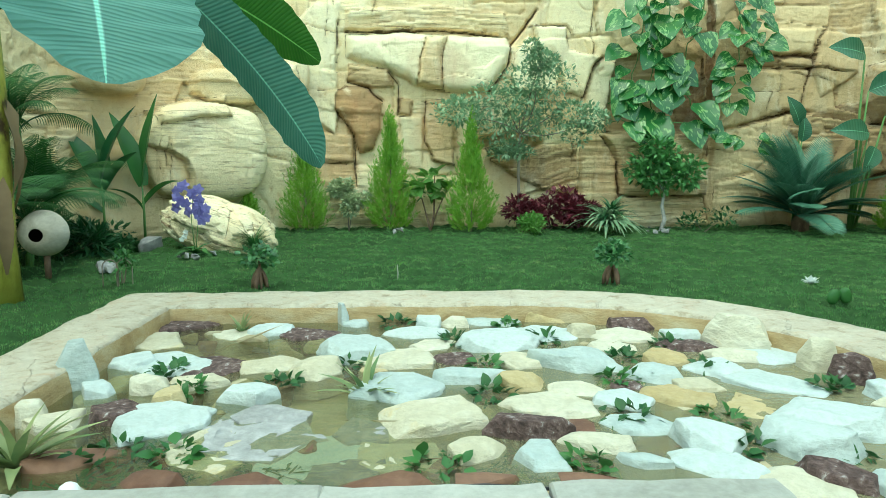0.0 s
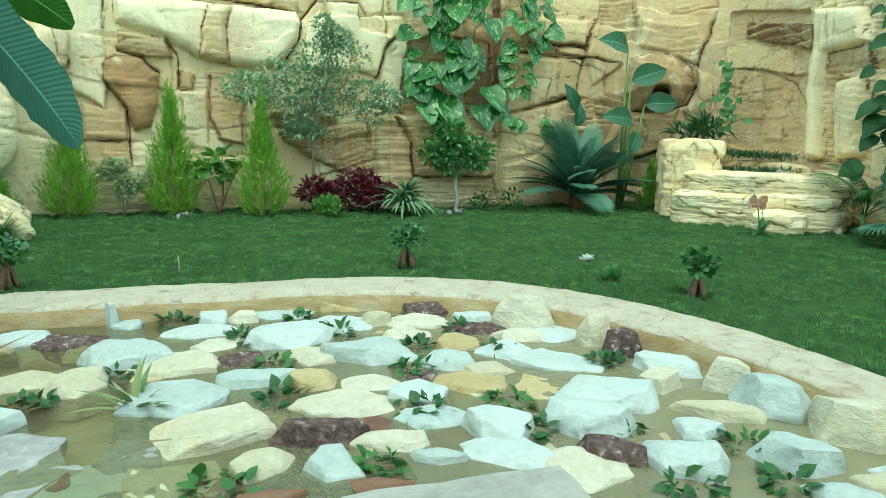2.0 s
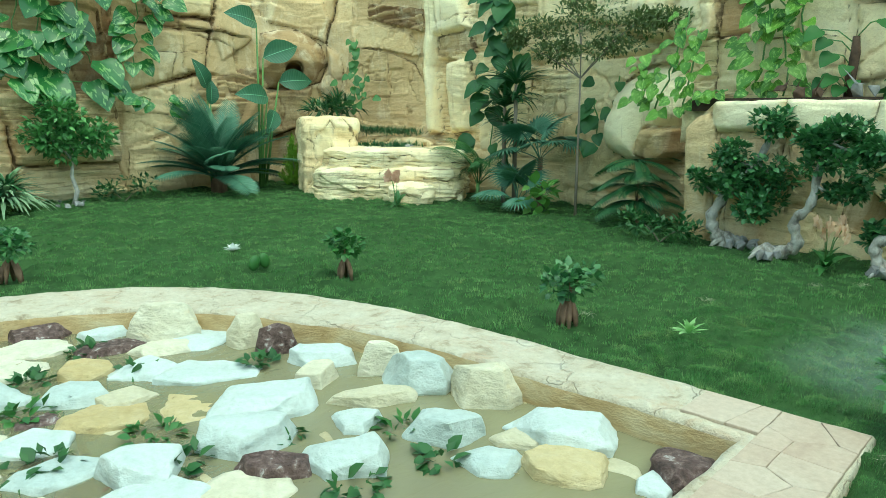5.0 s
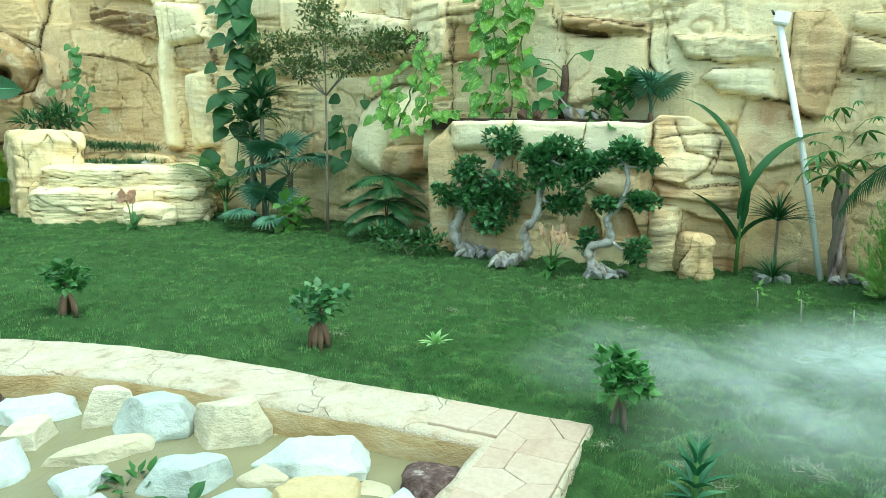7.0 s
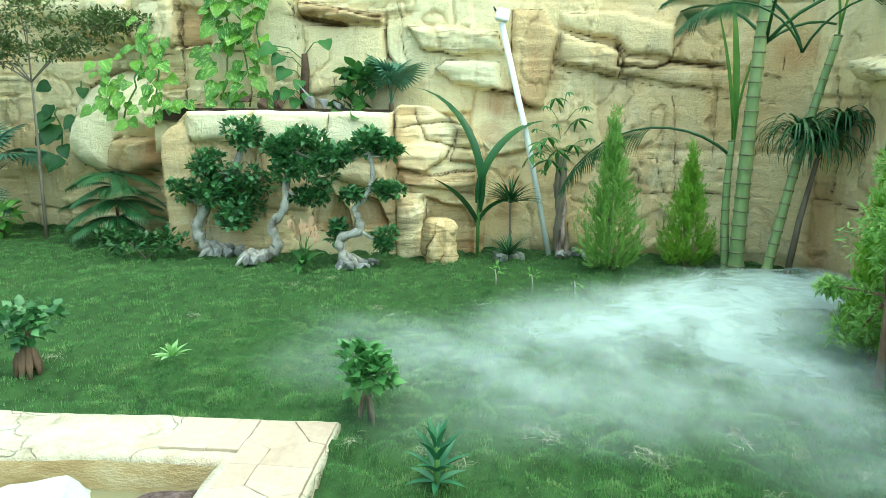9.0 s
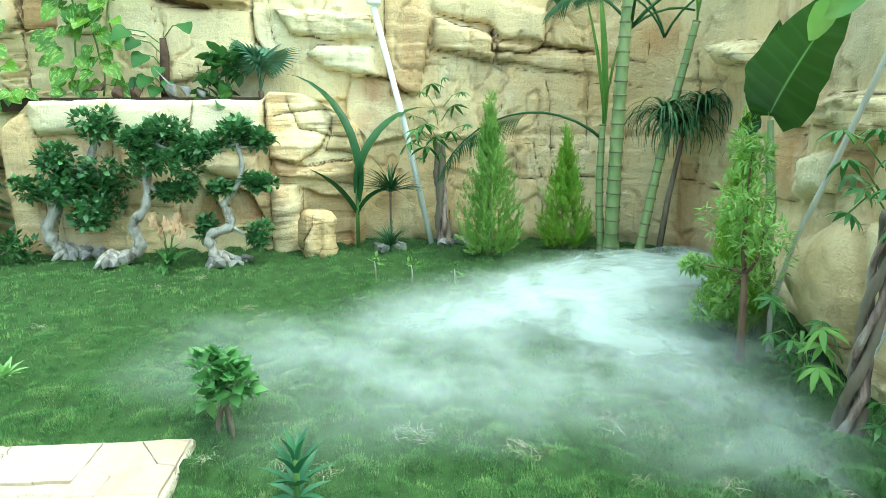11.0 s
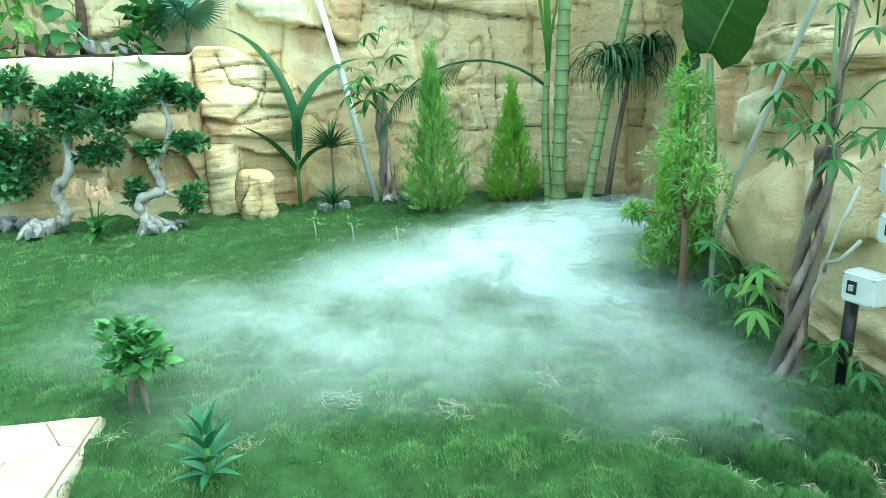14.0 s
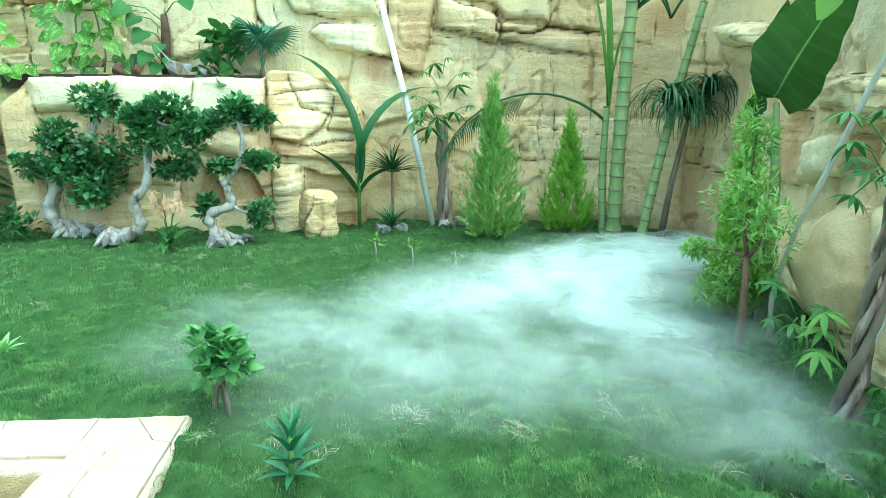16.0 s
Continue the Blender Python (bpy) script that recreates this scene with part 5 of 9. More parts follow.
def slab_rock(lx, ly, above, below, seed, ragged):
    """A quarried slab: an uneven many-cornered outline, a tilted broken top and steep chipped sides."""
    r = random.Random(seed)
    bm = bmesh.new()
    corners = r.randint(5, 7)
    tx, ty = r.uniform(-0.5, 0.5), r.uniform(-0.4, 0.3)
    peak = min(0.72, max(0.0, (above - 0.08) * 3.0))
    turn = r.uniform(0, math.tau)
    for i in range(corners):
        a = turn + (i + r.uniform(-0.3, 0.3)) * math.tau / corners
        c, q = math.cos(a), math.sin(a)
        k = r.uniform(0.82, 1.16) / (abs(c) ** 3.2 + abs(q) ** 3.2) ** (1 / 3.2)
        x, y = c * k * lx / 2, q * k * ly / 2
        inset = r.uniform(0.7, 0.98) - peak * r.uniform(0.2, 1.0)
        top = above * min(1.0, max(0.35, r.uniform(0.75, 1.0) + tx * c - ty * q))
        bm.verts.new((x * 1.04, y * 1.04, -below))
        bm.verts.new((x, y, r.uniform(-0.2, 0.5) * above))
        bm.verts.new((x * inset, y * inset, top))
    for i in range(3):
        bm.verts.new((r.uniform(-0.3, 0.3) * lx, r.uniform(-0.3, 0.3) * ly, above * r.uniform(0.85, 1.05)))
    res = bmesh.ops.convex_hull(bm, input=bm.verts)
    bmesh.ops.delete(bm, geom=list({e for e in res["geom_interior"] + res["geom_unused"] if isinstance(e, bmesh.types.BMVert)}), context="VERTS")
    bmesh.ops.dissolve_limit(bm, angle_limit=radians(7), verts=bm.verts, edges=bm.edges)
    bmesh.ops.bevel(bm, geom=bm.edges[:], offset=0.006, segments=1, affect="EDGES", profile=0.6)
    bmesh.ops.triangulate(bm, faces=bm.faces[:])
    for _ in range(3 if max(lx, ly) > 0.3 else 2):
        bmesh.ops.subdivide_edges(bm, edges=[e for e in bm.edges if e.calc_length() > 0.05], cuts=1)
        bmesh.ops.triangulate(bm, faces=bm.faces[:])
    for v in bm.verts:
        n = noise.noise_vector(v.co * 6 + Vector((seed, 0, 0))) * 0.55 + noise.noise_vector(v.co * 17 + Vector((seed, 3, 0))) * 0.45
        step = 0.3 * abs(noise.noise(Vector((v.co.x * 5, v.co.y * 5, v.co.z * 22 + seed))))
        v.co += Vector((n.x, n.y, n.z * 0.5)) * ragged * 0.8 * min(lx, ly) + Vector((v.co.x, v.co.y, 0)) * step * ragged * 2
    for e in bm.edges:
        e.smooth = e.calc_face_angle(0.0) < radians(16)
    return bm


def stone(x, y, length, width, height, yaw, kind):
    """A stone on the pond's bed that stands height over the water."""
    stone_count[0] += 1
    ob = part("stone", slab_rock(length * 1.14, max(width * 1.25, length * min(1.0, height * 4)), height * (0.8 if height < 0.2 else 1.0), WATER_Z - BED_Z - 0.01, stone_count[0], 0.12 if kind == "purple" else 0.085), STONE_MATS[kind])
    low = min(v.co.z for v in ob.data.vertices)
    ob.matrix_basis = pose(x, y, BED_Z - low - 0.004, 0, 0, yaw)
    return tagged(ob, STONE_LABELS[kind], "stone", "stones in the pond")


# ---- stones in the pond: place, length, width, height above the water, turn, kind ----
stone(-2.42, 4.29, 0.24, 0.12, 0.34, 27, "white")
stone(-2.21, 4.18, 0.19, 0.24, 0.1, 26, "white")
stone(-2.40, 3.67, 0.21, 0.12, 0.17, 30, "cream")
stone(-2.22, 3.63, 0.35, 0.21, 0.08, 29, "cream")
stone(-1.90, 3.75, 0.31, 0.20, 0.09, 24, "purple")
stone(-2.24, 4.77, 0.29, 0.26, 0.08, 23, "white")
stone(-2.32, 5.40, 0.42, 0.52, 0.04, 21, "cream")
stone(-2.25, 5.95, 0.60, 0.38, 0.05, 19, "purple")
stone(-2.00, 4.77, 0.52, 0.48, 0.04, 21, "white")
stone(-1.91, 4.22, 0.23, 0.19, 0.12, 22, "cream")
stone(-1.72, 4.02, 0.19, 0.20, 0.1, 21, "ochre")
stone(-1.62, 3.63, 0.56, 0.43, 0.07, 21, "white")
stone(-1.61, 4.31, 0.30, 0.21, 0.08, 18, "cream")
stone(-1.21, 4.02, 0.33, 0.29, 0.12, 14, "white")
stone(-1.62, 4.71, 0.45, 0.44, 0.02, 17, "purple")
stone(-1.74, 5.61, 0.33, 0.29, 0.03, 15, "cream")
stone(-1.44, 5.67, 0.38, 0.26, 0.07, 13, "white")
stone(-1.14, 5.59, 0.48, 0.36, 0.03, 10, "purple")
stone(-0.86, 5.97, 0.09, 0.12, 0.2, 7, "white")
stone(-0.75, 5.93, 0.19, 0.24, 0.06, 6, "white")
stone(-0.48, 6.18, 0.38, 0.26, 0.1, 3, "purple")
stone(-1.21, 4.71, 0.39, 0.35, 0.05, 12, "cream")
stone(-0.89, 4.54, 0.32, 0.40, 0.09, 9, "cream")
stone(-0.67, 4.99, 0.58, 0.41, 0.14, 6, "white")
stone(-0.33, 4.81, 0.54, 0.39, 0.06, 2, "cream")
stone(-0.23, 5.58, 0.50, 0.27, 0.05, 1, "white")
stone(-0.09, 5.90, 0.25, 0.25, 0.1, -1, "white")
stone(-0.47, 4.61, 0.26, 0.18, 0.03, 4, "ochre")
stone(-0.29, 4.15, 0.51, 0.41, 0.08, 2, "white")
stone(-0.08, 3.61, 0.53, 0.38, 0.1, -1, "cream")
stone(-0.10, 5.21, 0.36, 0.30, 0.04, -0, "cream")
stone(0.13, 5.84, 0.20, 0.22, 0.1, -3, "cream")
stone(0.46, 6.02, 0.56, 0.36, 0.06, -6, "white")
stone(0.44, 5.16, 0.58, 0.39, 0.13, -6, "white")
stone(0.86, 5.47, 0.54, 0.40, 0.05, -10, "white")
stone(1.02, 6.07, 0.39, 0.34, 0.12, -11, "ochre")
stone(1.16, 5.51, 0.24, 0.22, 0.13, -13, "cream")
stone(1.50, 5.43, 0.47, 0.38, 0.04, -16, "cream")
stone(1.65, 5.74, 0.52, 0.29, 0.13, -17, "purple")
stone(1.98, 5.41, 0.31, 0.21, 0.08, -21, "white")
stone(2.30, 5.10, 0.44, 0.12, 0.27, -25, "cream")
stone(1.32, 5.04, 0.39, 0.33, 0.06, -16, "cream")
stone(0.92, 4.64, 0.63, 0.38, 0.14, -13, "white")
stone(0.53, 4.74, 0.31, 0.33, 0.07, -8, "cream")
stone(0.09, 4.80, 0.31, 0.22, 0.05, -3, "purple")
stone(0.13, 4.35, 0.47, 0.20, 0.1, -3, "white")
stone(0.49, 4.22, 0.28, 0.23, 0.1, -8, "ochre")
stone(1.62, 4.72, 0.31, 0.29, 0.08, -20, "ochre")
stone(1.89, 5.05, 0.42, 0.22, 0.07, -21, "purple")
stone(1.41, 4.33, 0.36, 0.24, 0.1, -19, "white")
stone(2.13, 4.79, 0.40, 0.26, 0.07, -25, "cream")
stone(2.44, 4.79, 0.46, 0.44, 0.05, -28, "white")
stone(2.63, 4.48, 0.25, 0.12, 0.23, -31, "cream")
stone(2.70, 4.20, 0.26, 0.12, 0.2, -33, "purple")
stone(1.90, 4.45, 0.41, 0.38, 0.08, -24, "white")
stone(2.14, 4.15, 0.55, 0.32, 0.06, -28, "white")
stone(1.61, 4.13, 0.33, 0.22, 0.06, -22, "cream")
stone(1.43, 3.94, 0.45, 0.33, 0.05, -21, "ochre")
stone(0.84, 4.13, 0.42, 0.21, 0.04, -13, "cream")
stone(1.04, 3.87, 0.34, 0.24, 0.07, -16, "white")
stone(1.18, 4.17, 0.22, 0.15, 0.03, -17, "purple")
stone(0.60, 3.82, 0.51, 0.34, 0.06, -11, "cream")
stone(0.41, 3.43, 0.41, 0.15, 0.14, -9, "purple")
stone(0.74, 3.51, 0.20, 0.23, 0.02, -14, "red")
stone(1.05, 3.50, 0.36, 0.27, 0.05, -18, "white")
stone(1.12, 3.34, 0.26, 0.25, 0.01, -20, "red")
stone(1.31, 3.23, 0.34, 0.26, 0.15, -23, "white")
stone(0.76, 3.26, 0.35, 0.19, 0.07, -15, "cream")
stone(0.12, 3.19, 0.24, 0.26, 0.08, -4, "cream")
stone(0.43, 3.11, 0.29, 0.25, 0.08, -10, "white")
stone(0.94, 3.03, 0.27, 0.12, 0.07, -19, "white")
stone(1.27, 2.99, 0.41, 0.31, 0.06, -24, "white")
stone(1.82, 3.76, 0.31, 0.38, 0.02, -27, "ochre")
stone(2.09, 3.44, 0.50, 0.33, 0.15, -32, "white")
stone(1.80, 3.14, 0.46, 0.25, 0.17, -31, "white")
stone(1.76, 2.80, 0.32, 0.14, 0.12, -33, "purple")
stone(1.54, 2.74, 0.38, 0.38, 0.05, -30, "cream")
stone(2.79, 3.84, 0.40, 0.29, 0.12, -35, "white")
stone(2.92, 3.40, 0.26, 0.15, 0.22, -40, "cream")
stone(2.98, 3.13, 0.45, 0.45, 0.2, -44, "white")
stone(3.05, 2.66, 0.35, 0.19, 0.22, -49, "cream")
stone(2.98, 2.05, 0.51, 0.35, 0.16, -57, "white")
stone(2.77, 2.18, 0.25, 0.16, 0.07, -53, "cream")
stone(2.70, 1.84, 0.39, 0.31, 0.09, -57, "ochre")
stone(2.58, 3.09, 0.42, 0.21, 0.1, -40, "cream")
stone(2.55, 2.51, 0.40, 0.26, 0.18, -46, "white")
stone(2.35, 2.93, 0.29, 0.21, 0.08, -38, "white")
stone(2.03, 2.63, 0.42, 0.27, 0.14, -37, "white")
stone(2.47, 2.15, 0.31, 0.23, 0.08, -50, "white")
stone(2.55, 3.57, 0.24, 0.27, 0.14, -35, "cream")
stone(-0.49, 3.51, 0.29, 0.3, 0.01, 14, "grey")
stone(-1.07, 3.49, 0.5, 0.6, 0.01, 20, "grey")
stone(-0.5, 3.01, 0.36, 0.25, 0.01, 9, "grey")
stone(-0.69, 3.2, 0.5, 0.4, -0.03, 9, "white")
stone(-0.29, 3.16, 0.4, 0.3, 0.01, -1, "cream")
stone(-1.25, 3.3, 0.37, 0.5, 0.015, 10, "cream")
stone(3.01, 1.43, 0.33, 0.3, 0.14, -54, "purple")
stone(2.81, 1.47, 0.16, 0.15, 0.08, -54, "white")

# ---- plant materials ----
M_CYP = leaf_material("cypress_green", (0.13, 0.33, 0.03), (0.42, 0.62, 0.09), 0.6, 0.3)
M_CYPD = leaf_material("cypress_deep_green", (0.15, 0.33, 0.06), (0.38, 0.57, 0.15), 0.6, 0.28)
M_DKLEAF = leaf_material("dark_glossy_leaf", (0.025, 0.085, 0.027), (0.07, 0.17, 0.048), 0.42, 0.2, None, 0, 0.35)
M_MIDLEAF = leaf_material("mid_green_leaf", (0.04, 0.13, 0.035), (0.1, 0.24, 0.06), 0.4, 0.25)
M_BRIGHT = leaf_material("bright_green_leaf", (0.1, 0.26, 0.05), (0.24, 0.42, 0.1), 0.4, 0.35)
M_PALE = leaf_material("pale_grey_green_leaf", (0.2, 0.32, 0.18), (0.4, 0.54, 0.33), 0.5, 0.25)
M_VARIEG = leaf_material("variegated_leaf", (0.22, 0.34, 0.14), (0.68, 0.7, 0.48), 0.45, 0.25)
M_BURG = leaf_material("burgundy_leaf", (0.07, 0.014, 0.024), (0.2, 0.035, 0.055), 0.45, 0.2)
M_POTHOS = leaf_material("marbled_vine_leaf", (0.02, 0.1, 0.025), (0.07, 0.22, 0.05), 0.25, 0.22, (0.25, 0.44, 0.14), 0, 0.6)
# Near leaf is pale: the sky's sheen on it is put into its colour.
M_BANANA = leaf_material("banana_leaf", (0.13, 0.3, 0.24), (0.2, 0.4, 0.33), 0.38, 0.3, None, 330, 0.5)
# Darker copy for the second leaf, its shade put into the colour.
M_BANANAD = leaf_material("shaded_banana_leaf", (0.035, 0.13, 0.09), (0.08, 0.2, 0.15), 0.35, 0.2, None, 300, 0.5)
M_BANANAY = leaf_material("young_banana_leaf", (0.04, 0.13, 0.015), (0.09, 0.21, 0.03), 0.4, 0.4, None, 260)
M_CYCAD = leaf_material("cycad_leaf", (0.06, 0.16, 0.095), (0.15, 0.3, 0.2), 0.4, 0.15)
M_STREL = leaf_material("strelitzia_leaf", (0.03, 0.1, 0.05), (0.07, 0.18, 0.1), 0.35, 0.15, None, 90)
M_PALM = leaf_material("palm_leaf", (0.02, 0.08, 0.03), (0.06, 0.16, 0.05), 0.4, 0.2)
M_BLUE = leaf_material("blue_orchid_petal", (0.14, 0.12, 0.42), (0.32, 0.3, 0.7), 0.5, 0.3)
M_PEACH = leaf_material("peach_orchid_petal", (0.7, 0.45, 0.28), (0.85, 0.72, 0.55), 0.5, 0.3)
M_PINK = leaf_material("pink_orchid_petal", (0.5, 0.26, 0.16), (0.75, 0.52, 0.4), 0.5, 0.3)
M_WHITEPET = leaf_material("white_petal", (0.7, 0.75, 0.72), (0.8, 0.82, 0.8), 0.5, 0.3)
M_ALOE = leaf_material("aloe_leaf", (0.04, 0.15, 0.07), (0.08, 0.22, 0.1), 0.4, 0.1)

M_CAMELLIA = leaf_material("camellia_leaf", (0.05, 0.16, 0.045), (0.2, 0.42, 0.13), 0.35, 0.25)
SMALL = leaf(0.5, "ovate", 2, 0.3, 0.3)
ROUND = leaf(0.72, "ovate", 3, 0.2, 0.4)
THIN = leaf(0.14, "lance", 3, 0.3, 0.5)
STRAP = leaf(0.09, "strap", 5, 0.4, 1.1)
HEART = leaf(0.92, "heart", 6, 0.2, 0.3, 0.08, 2)


def clump(geo, base, centre, radii, n, size, seed, out=0.7, up=0.35, shell=0.45):
    """Leaves gathered in a rounded clump."""
    r = np.random.default_rng(seed)
    d = sphere_dirs(n, r)
    rad = (shell + (1 - shell) * r.random(n)) ** 0.6
    p = np.array(centre) + d * rad[:, None] * np.array(radii)
    way = d * out + r.normal(size=(n, 3)) * 0.5 + np.array([0, 0, up])
    return geo.scatter(base, poses(p, way, size * r.uniform(0.7, 1.25, n), r.uniform(-0.7, 0.7, n)))


def spray_shape():
    """A flat feathery spray of length 1 along +y: an axis with needles on both sides."""
    vs, fs, uv = [], [], []
    for i in range(8):
        t = i / 7
        for side in (-1, 1):
            foot = np.array([0, t * 0.72, 0.04 * math.sin(i)])
            tip = foot + np.array([side * (0.2 - 0.1 * t), 0.24 - 0.04 * t, 0.05 * math.sin(2.3 * i + side)])
            w = np.array([0.026, -0.017 * side, 0.017])
            o = len(vs)
            vs += [foot, (foot + tip) / 2 - w, tip, (foot + tip) / 2 + w]
            fs.append((o, o + 1, o + 2, o + 3))
            uv += [(0.5, t)] * 4
    return np.array(vs), fs, np.array(uv)


SPRAY = spray_shape()


def cypress(x, y, h, w, seed, material=M_CYP, label="bright green feathery cypress shrub beside the rock wall"):
    ob = thing("cypress", label, "conifer", pose(x, y, 0, 0, 0, seed * 47), "cypresses along the walls")
    r = np.random.default_rng(seed)
    part("trunk", Geo().tube([(0, 0, -0.05), (0.01, 0, h * 0.4), (0, 0.01, h * 0.85)], [0.03, 0.022, 0.006], 6), M_BARK, ob)
    crown = Geo()
    plumes = int(70 * h + 36)
    for i in range(plumes):
        t = ((i + r.random()) / plumes) ** 1.1 * 0.95
        a = i * 2.39996 + r.normal() * 0.3
        env = w * 0.6 * (1 - t) ** 1.25 * min(1.0, 0.75 + t * 1.6) + 0.012
        flat = np.array([math.cos(a), math.sin(a), 0.0])
        foot = np.array([0, 0, max(0.0, t * h * 0.86 - 0.1)])
        reach, rise = env * r.uniform(0.75, 1.12), (0.16 + 0.13 * r.random()) * h ** 0.7 * (0.7 + 0.3 * t)
        n = 14
        k = np.linspace(0.3, 1.0, n)
        line = foot + flat * (reach * k ** 0.7)[:, None] + np.array([0, 0, 1.0]) * (1.35 * rise * k ** 1.6)[:, None] + r.normal(size=(n, 3)) * 0.014 * h ** 0.5
        way = unit(np.gradient(line, axis=0)) * 0.9 + flat * 0.2 + np.array([0, 0, 0.6]) + r.normal(size=(n, 3)) * 0.24
        crown.scatter(SPRAY, poses(line, way, (0.075 + 0.03 * h) * r.uniform(0.7, 1.3, n) * (1.15 - 0.45 * k), r.uniform(-1.5, 1.5, n)))
    part("crown", crown, material, ob)
    return ob


def stems_to(geo, base, tips, radius, seed, sag=0.1):
    r = np.random.default_rng(seed)
    for tip in tips:
        tip = np.array(tip, float)
        mid = (np.array(base) + tip) / 2 + r.normal(size=3) * sag * np.linalg.norm(tip - base)
        k = np.linspace(0, 1, 6)[:, None]
        pts = (1 - k) ** 2 * np.array(base) + 2 * k * (1 - k) * mid + k ** 2 * tip
        geo.tube(pts, np.linspace(radius, radius * 0.35, 6), 6)
    return geo


def shrub(name, label, x, y, clumps, base, size, n, material, seed, bark=M_BARK, radius=0.012, category="shrub", trunk=None, group=""):
    """A shrub or small tree: stems from the ground to clumps of leaves (centre, radii)."""
    ob = thing(name, label, category, pose(x, y, 0), group)
    wood = Geo()
    foot = np.array([0.0, 0.0, -0.04])
    if trunk:
        wood.tube([(0, 0, -0.05)] + trunk, np.linspace(radius * 2.2, radius * 1.2, len(trunk) + 1), 8)
        foot = np.array(trunk[-1])
    stems_to(wood, foot, [c for c, _ in clumps], radius, seed)
    part("trunk" if trunk else "stems", wood, bark, ob)
    crown = Geo()
    pick = random.Random(seed)
    for i, (c, rad) in enumerate(clumps):
        for k in range(4):
            at = [c[q] + pick.uniform(-0.6, 0.6) * rad[q] for q in range(3)]
            clump(crown, base, at, [q * pick.uniform(0.5, 0.75) for q in rad], max(3, n // 4), size, seed * 310 + i * 5 + k)
    part("crown", crown, material, ob)
    return ob


def frond_geo(length, pairs, leaflet, width, bend, lift=0.4, taper=True, hang=0.3, start=0.15, fall=0.0):
    """A feather palm leaf along +y that arches: rachis, and leaflets on both sides."""
    pts = arc((0, 0, 0), (0, math.cos(lift), math.sin(lift)), length, bend, 12)
    seg = np.linspace(0, 1, len(pts))
    g = Geo().tube(pts, np.linspace(0.012, 0.003, len(pts)) * (length ** 0.5), 5)
    t = np.linspace(start, 0.985, pairs)
    p = np.stack([np.interp(t, seg, pts[:, i]) for i in range(3)], 1)
    tan = unit(np.stack([np.gradient(np.interp(t, seg, pts[:, i])) for i in range(3)], 1))
    size = leaflet * np.clip(np.sin(np.pi * (0.12 + 0.83 * t)) ** 0.6, 0.25, 1)
    base = leaf(width, "lance", 3, 0.35, hang)
    for side in (-1, 1):
        way = np.array([side, 0, 0]) * (0.8 - 0.5 * fall) + tan * 0.75 + np.array([0, 0, 0.12 - fall])
        g.scatter(base, poses(p, way, size))
    return g


def fan_geo(radius, blades, stalk, split=0.5):
    """A fan palm leaf: stalk along +y, then a pleated disc of pointed blades."""
    g = Geo().tube(arc((0, 0, 0), (0, 0.6, 0.8), stalk, 0.5, 6), [0.008] * 7, 5)
    end = arc((0, 0, 0), (0, 0.6, 0.8), stalk, 0.5, 6)[-1]
    a = np.linspace(-2.3, 2.3, blades)
    way = np.stack([np.sin(a), np.cos(a) * 0.9, np.cos(a) * 0.15 - 0.1], 1)
    g.scatter(leaf(0.13, "lance", 4, 0.5, 0.35), poses(np.tile(end, (blades, 1)), way, radius * (0.85 + 0.15 * np.cos(a))))
    return g


def crown_of(ob, name, mesh, n, height, seed, tilt=(0.2, 1.0), scale=(0.8, 1.1), spread=6.2832, start=0.0, label=""):
    """Sets n copies of one leaf mesh round a stem's top; tilt: how far each leans out."""
    r = random.Random(seed)
    for i in range(n):
        a = start + spread * (i + r.uniform(-0.3, 0.3)) / n
        lean = r.uniform(*tilt)
        child = new(name, mesh)
        child.parent = ob
        k = r.uniform(*scale)
        child.matrix_basis = (Matrix.Translation((0, 0, height)) @ Matrix.Rotation(a, 4, "Z") @ Matrix.Rotation(math.pi / 2 * (1 - lean) - math.pi / 2 * 0.35, 4, "X")
                              @ Matrix.Rotation(r.uniform(-0.3, 0.3), 4, "Y") @ Matrix.Scale(k, 4))
        if label:
            child["label"] = label


def rosette(geo, centre, n, length, seed, base=STRAP, up=0.5, spread=1.0):
    r = np.random.default_rng(seed)
    d = sphere_dirs(n, r)
    d[:, 2] = np.abs(d[:, 2]) * 0.9 + up - 0.45
    d[:, :2] *= spread
    return geo.scatter(base, poses(np.tile(centre, (n, 1)), d, length * r.uniform(0.7, 1.15, n)))


def pebbles(x, y, r, n, seed, label="small grey pebbles round a plant's foot", big=1.0):
    rr = random.Random(seed)
    ob = thing("pebble_ring", label, "pebbles", pose(x, y, 0))
    for i in range(n):
        a = rr.uniform(0, math.tau)
        s = rr.uniform(0.05, 0.1) * big
        p = part("pebble", rock_bmesh(s * 1.3, s, s * 0.8, seed * 50 + i, 10, 0.05, 0, 0.03), M_GREYST, ob)
        p.matrix_basis = pose(math.cos(a) * r * rr.uniform(0.5, 1), math.sin(a) * r * rr.uniform(0.5, 1), 0.02 + rr.uniform(0, 0.03), rr.uniform(-30, 30), 0, rr.uniform(0, 360))
    return ob


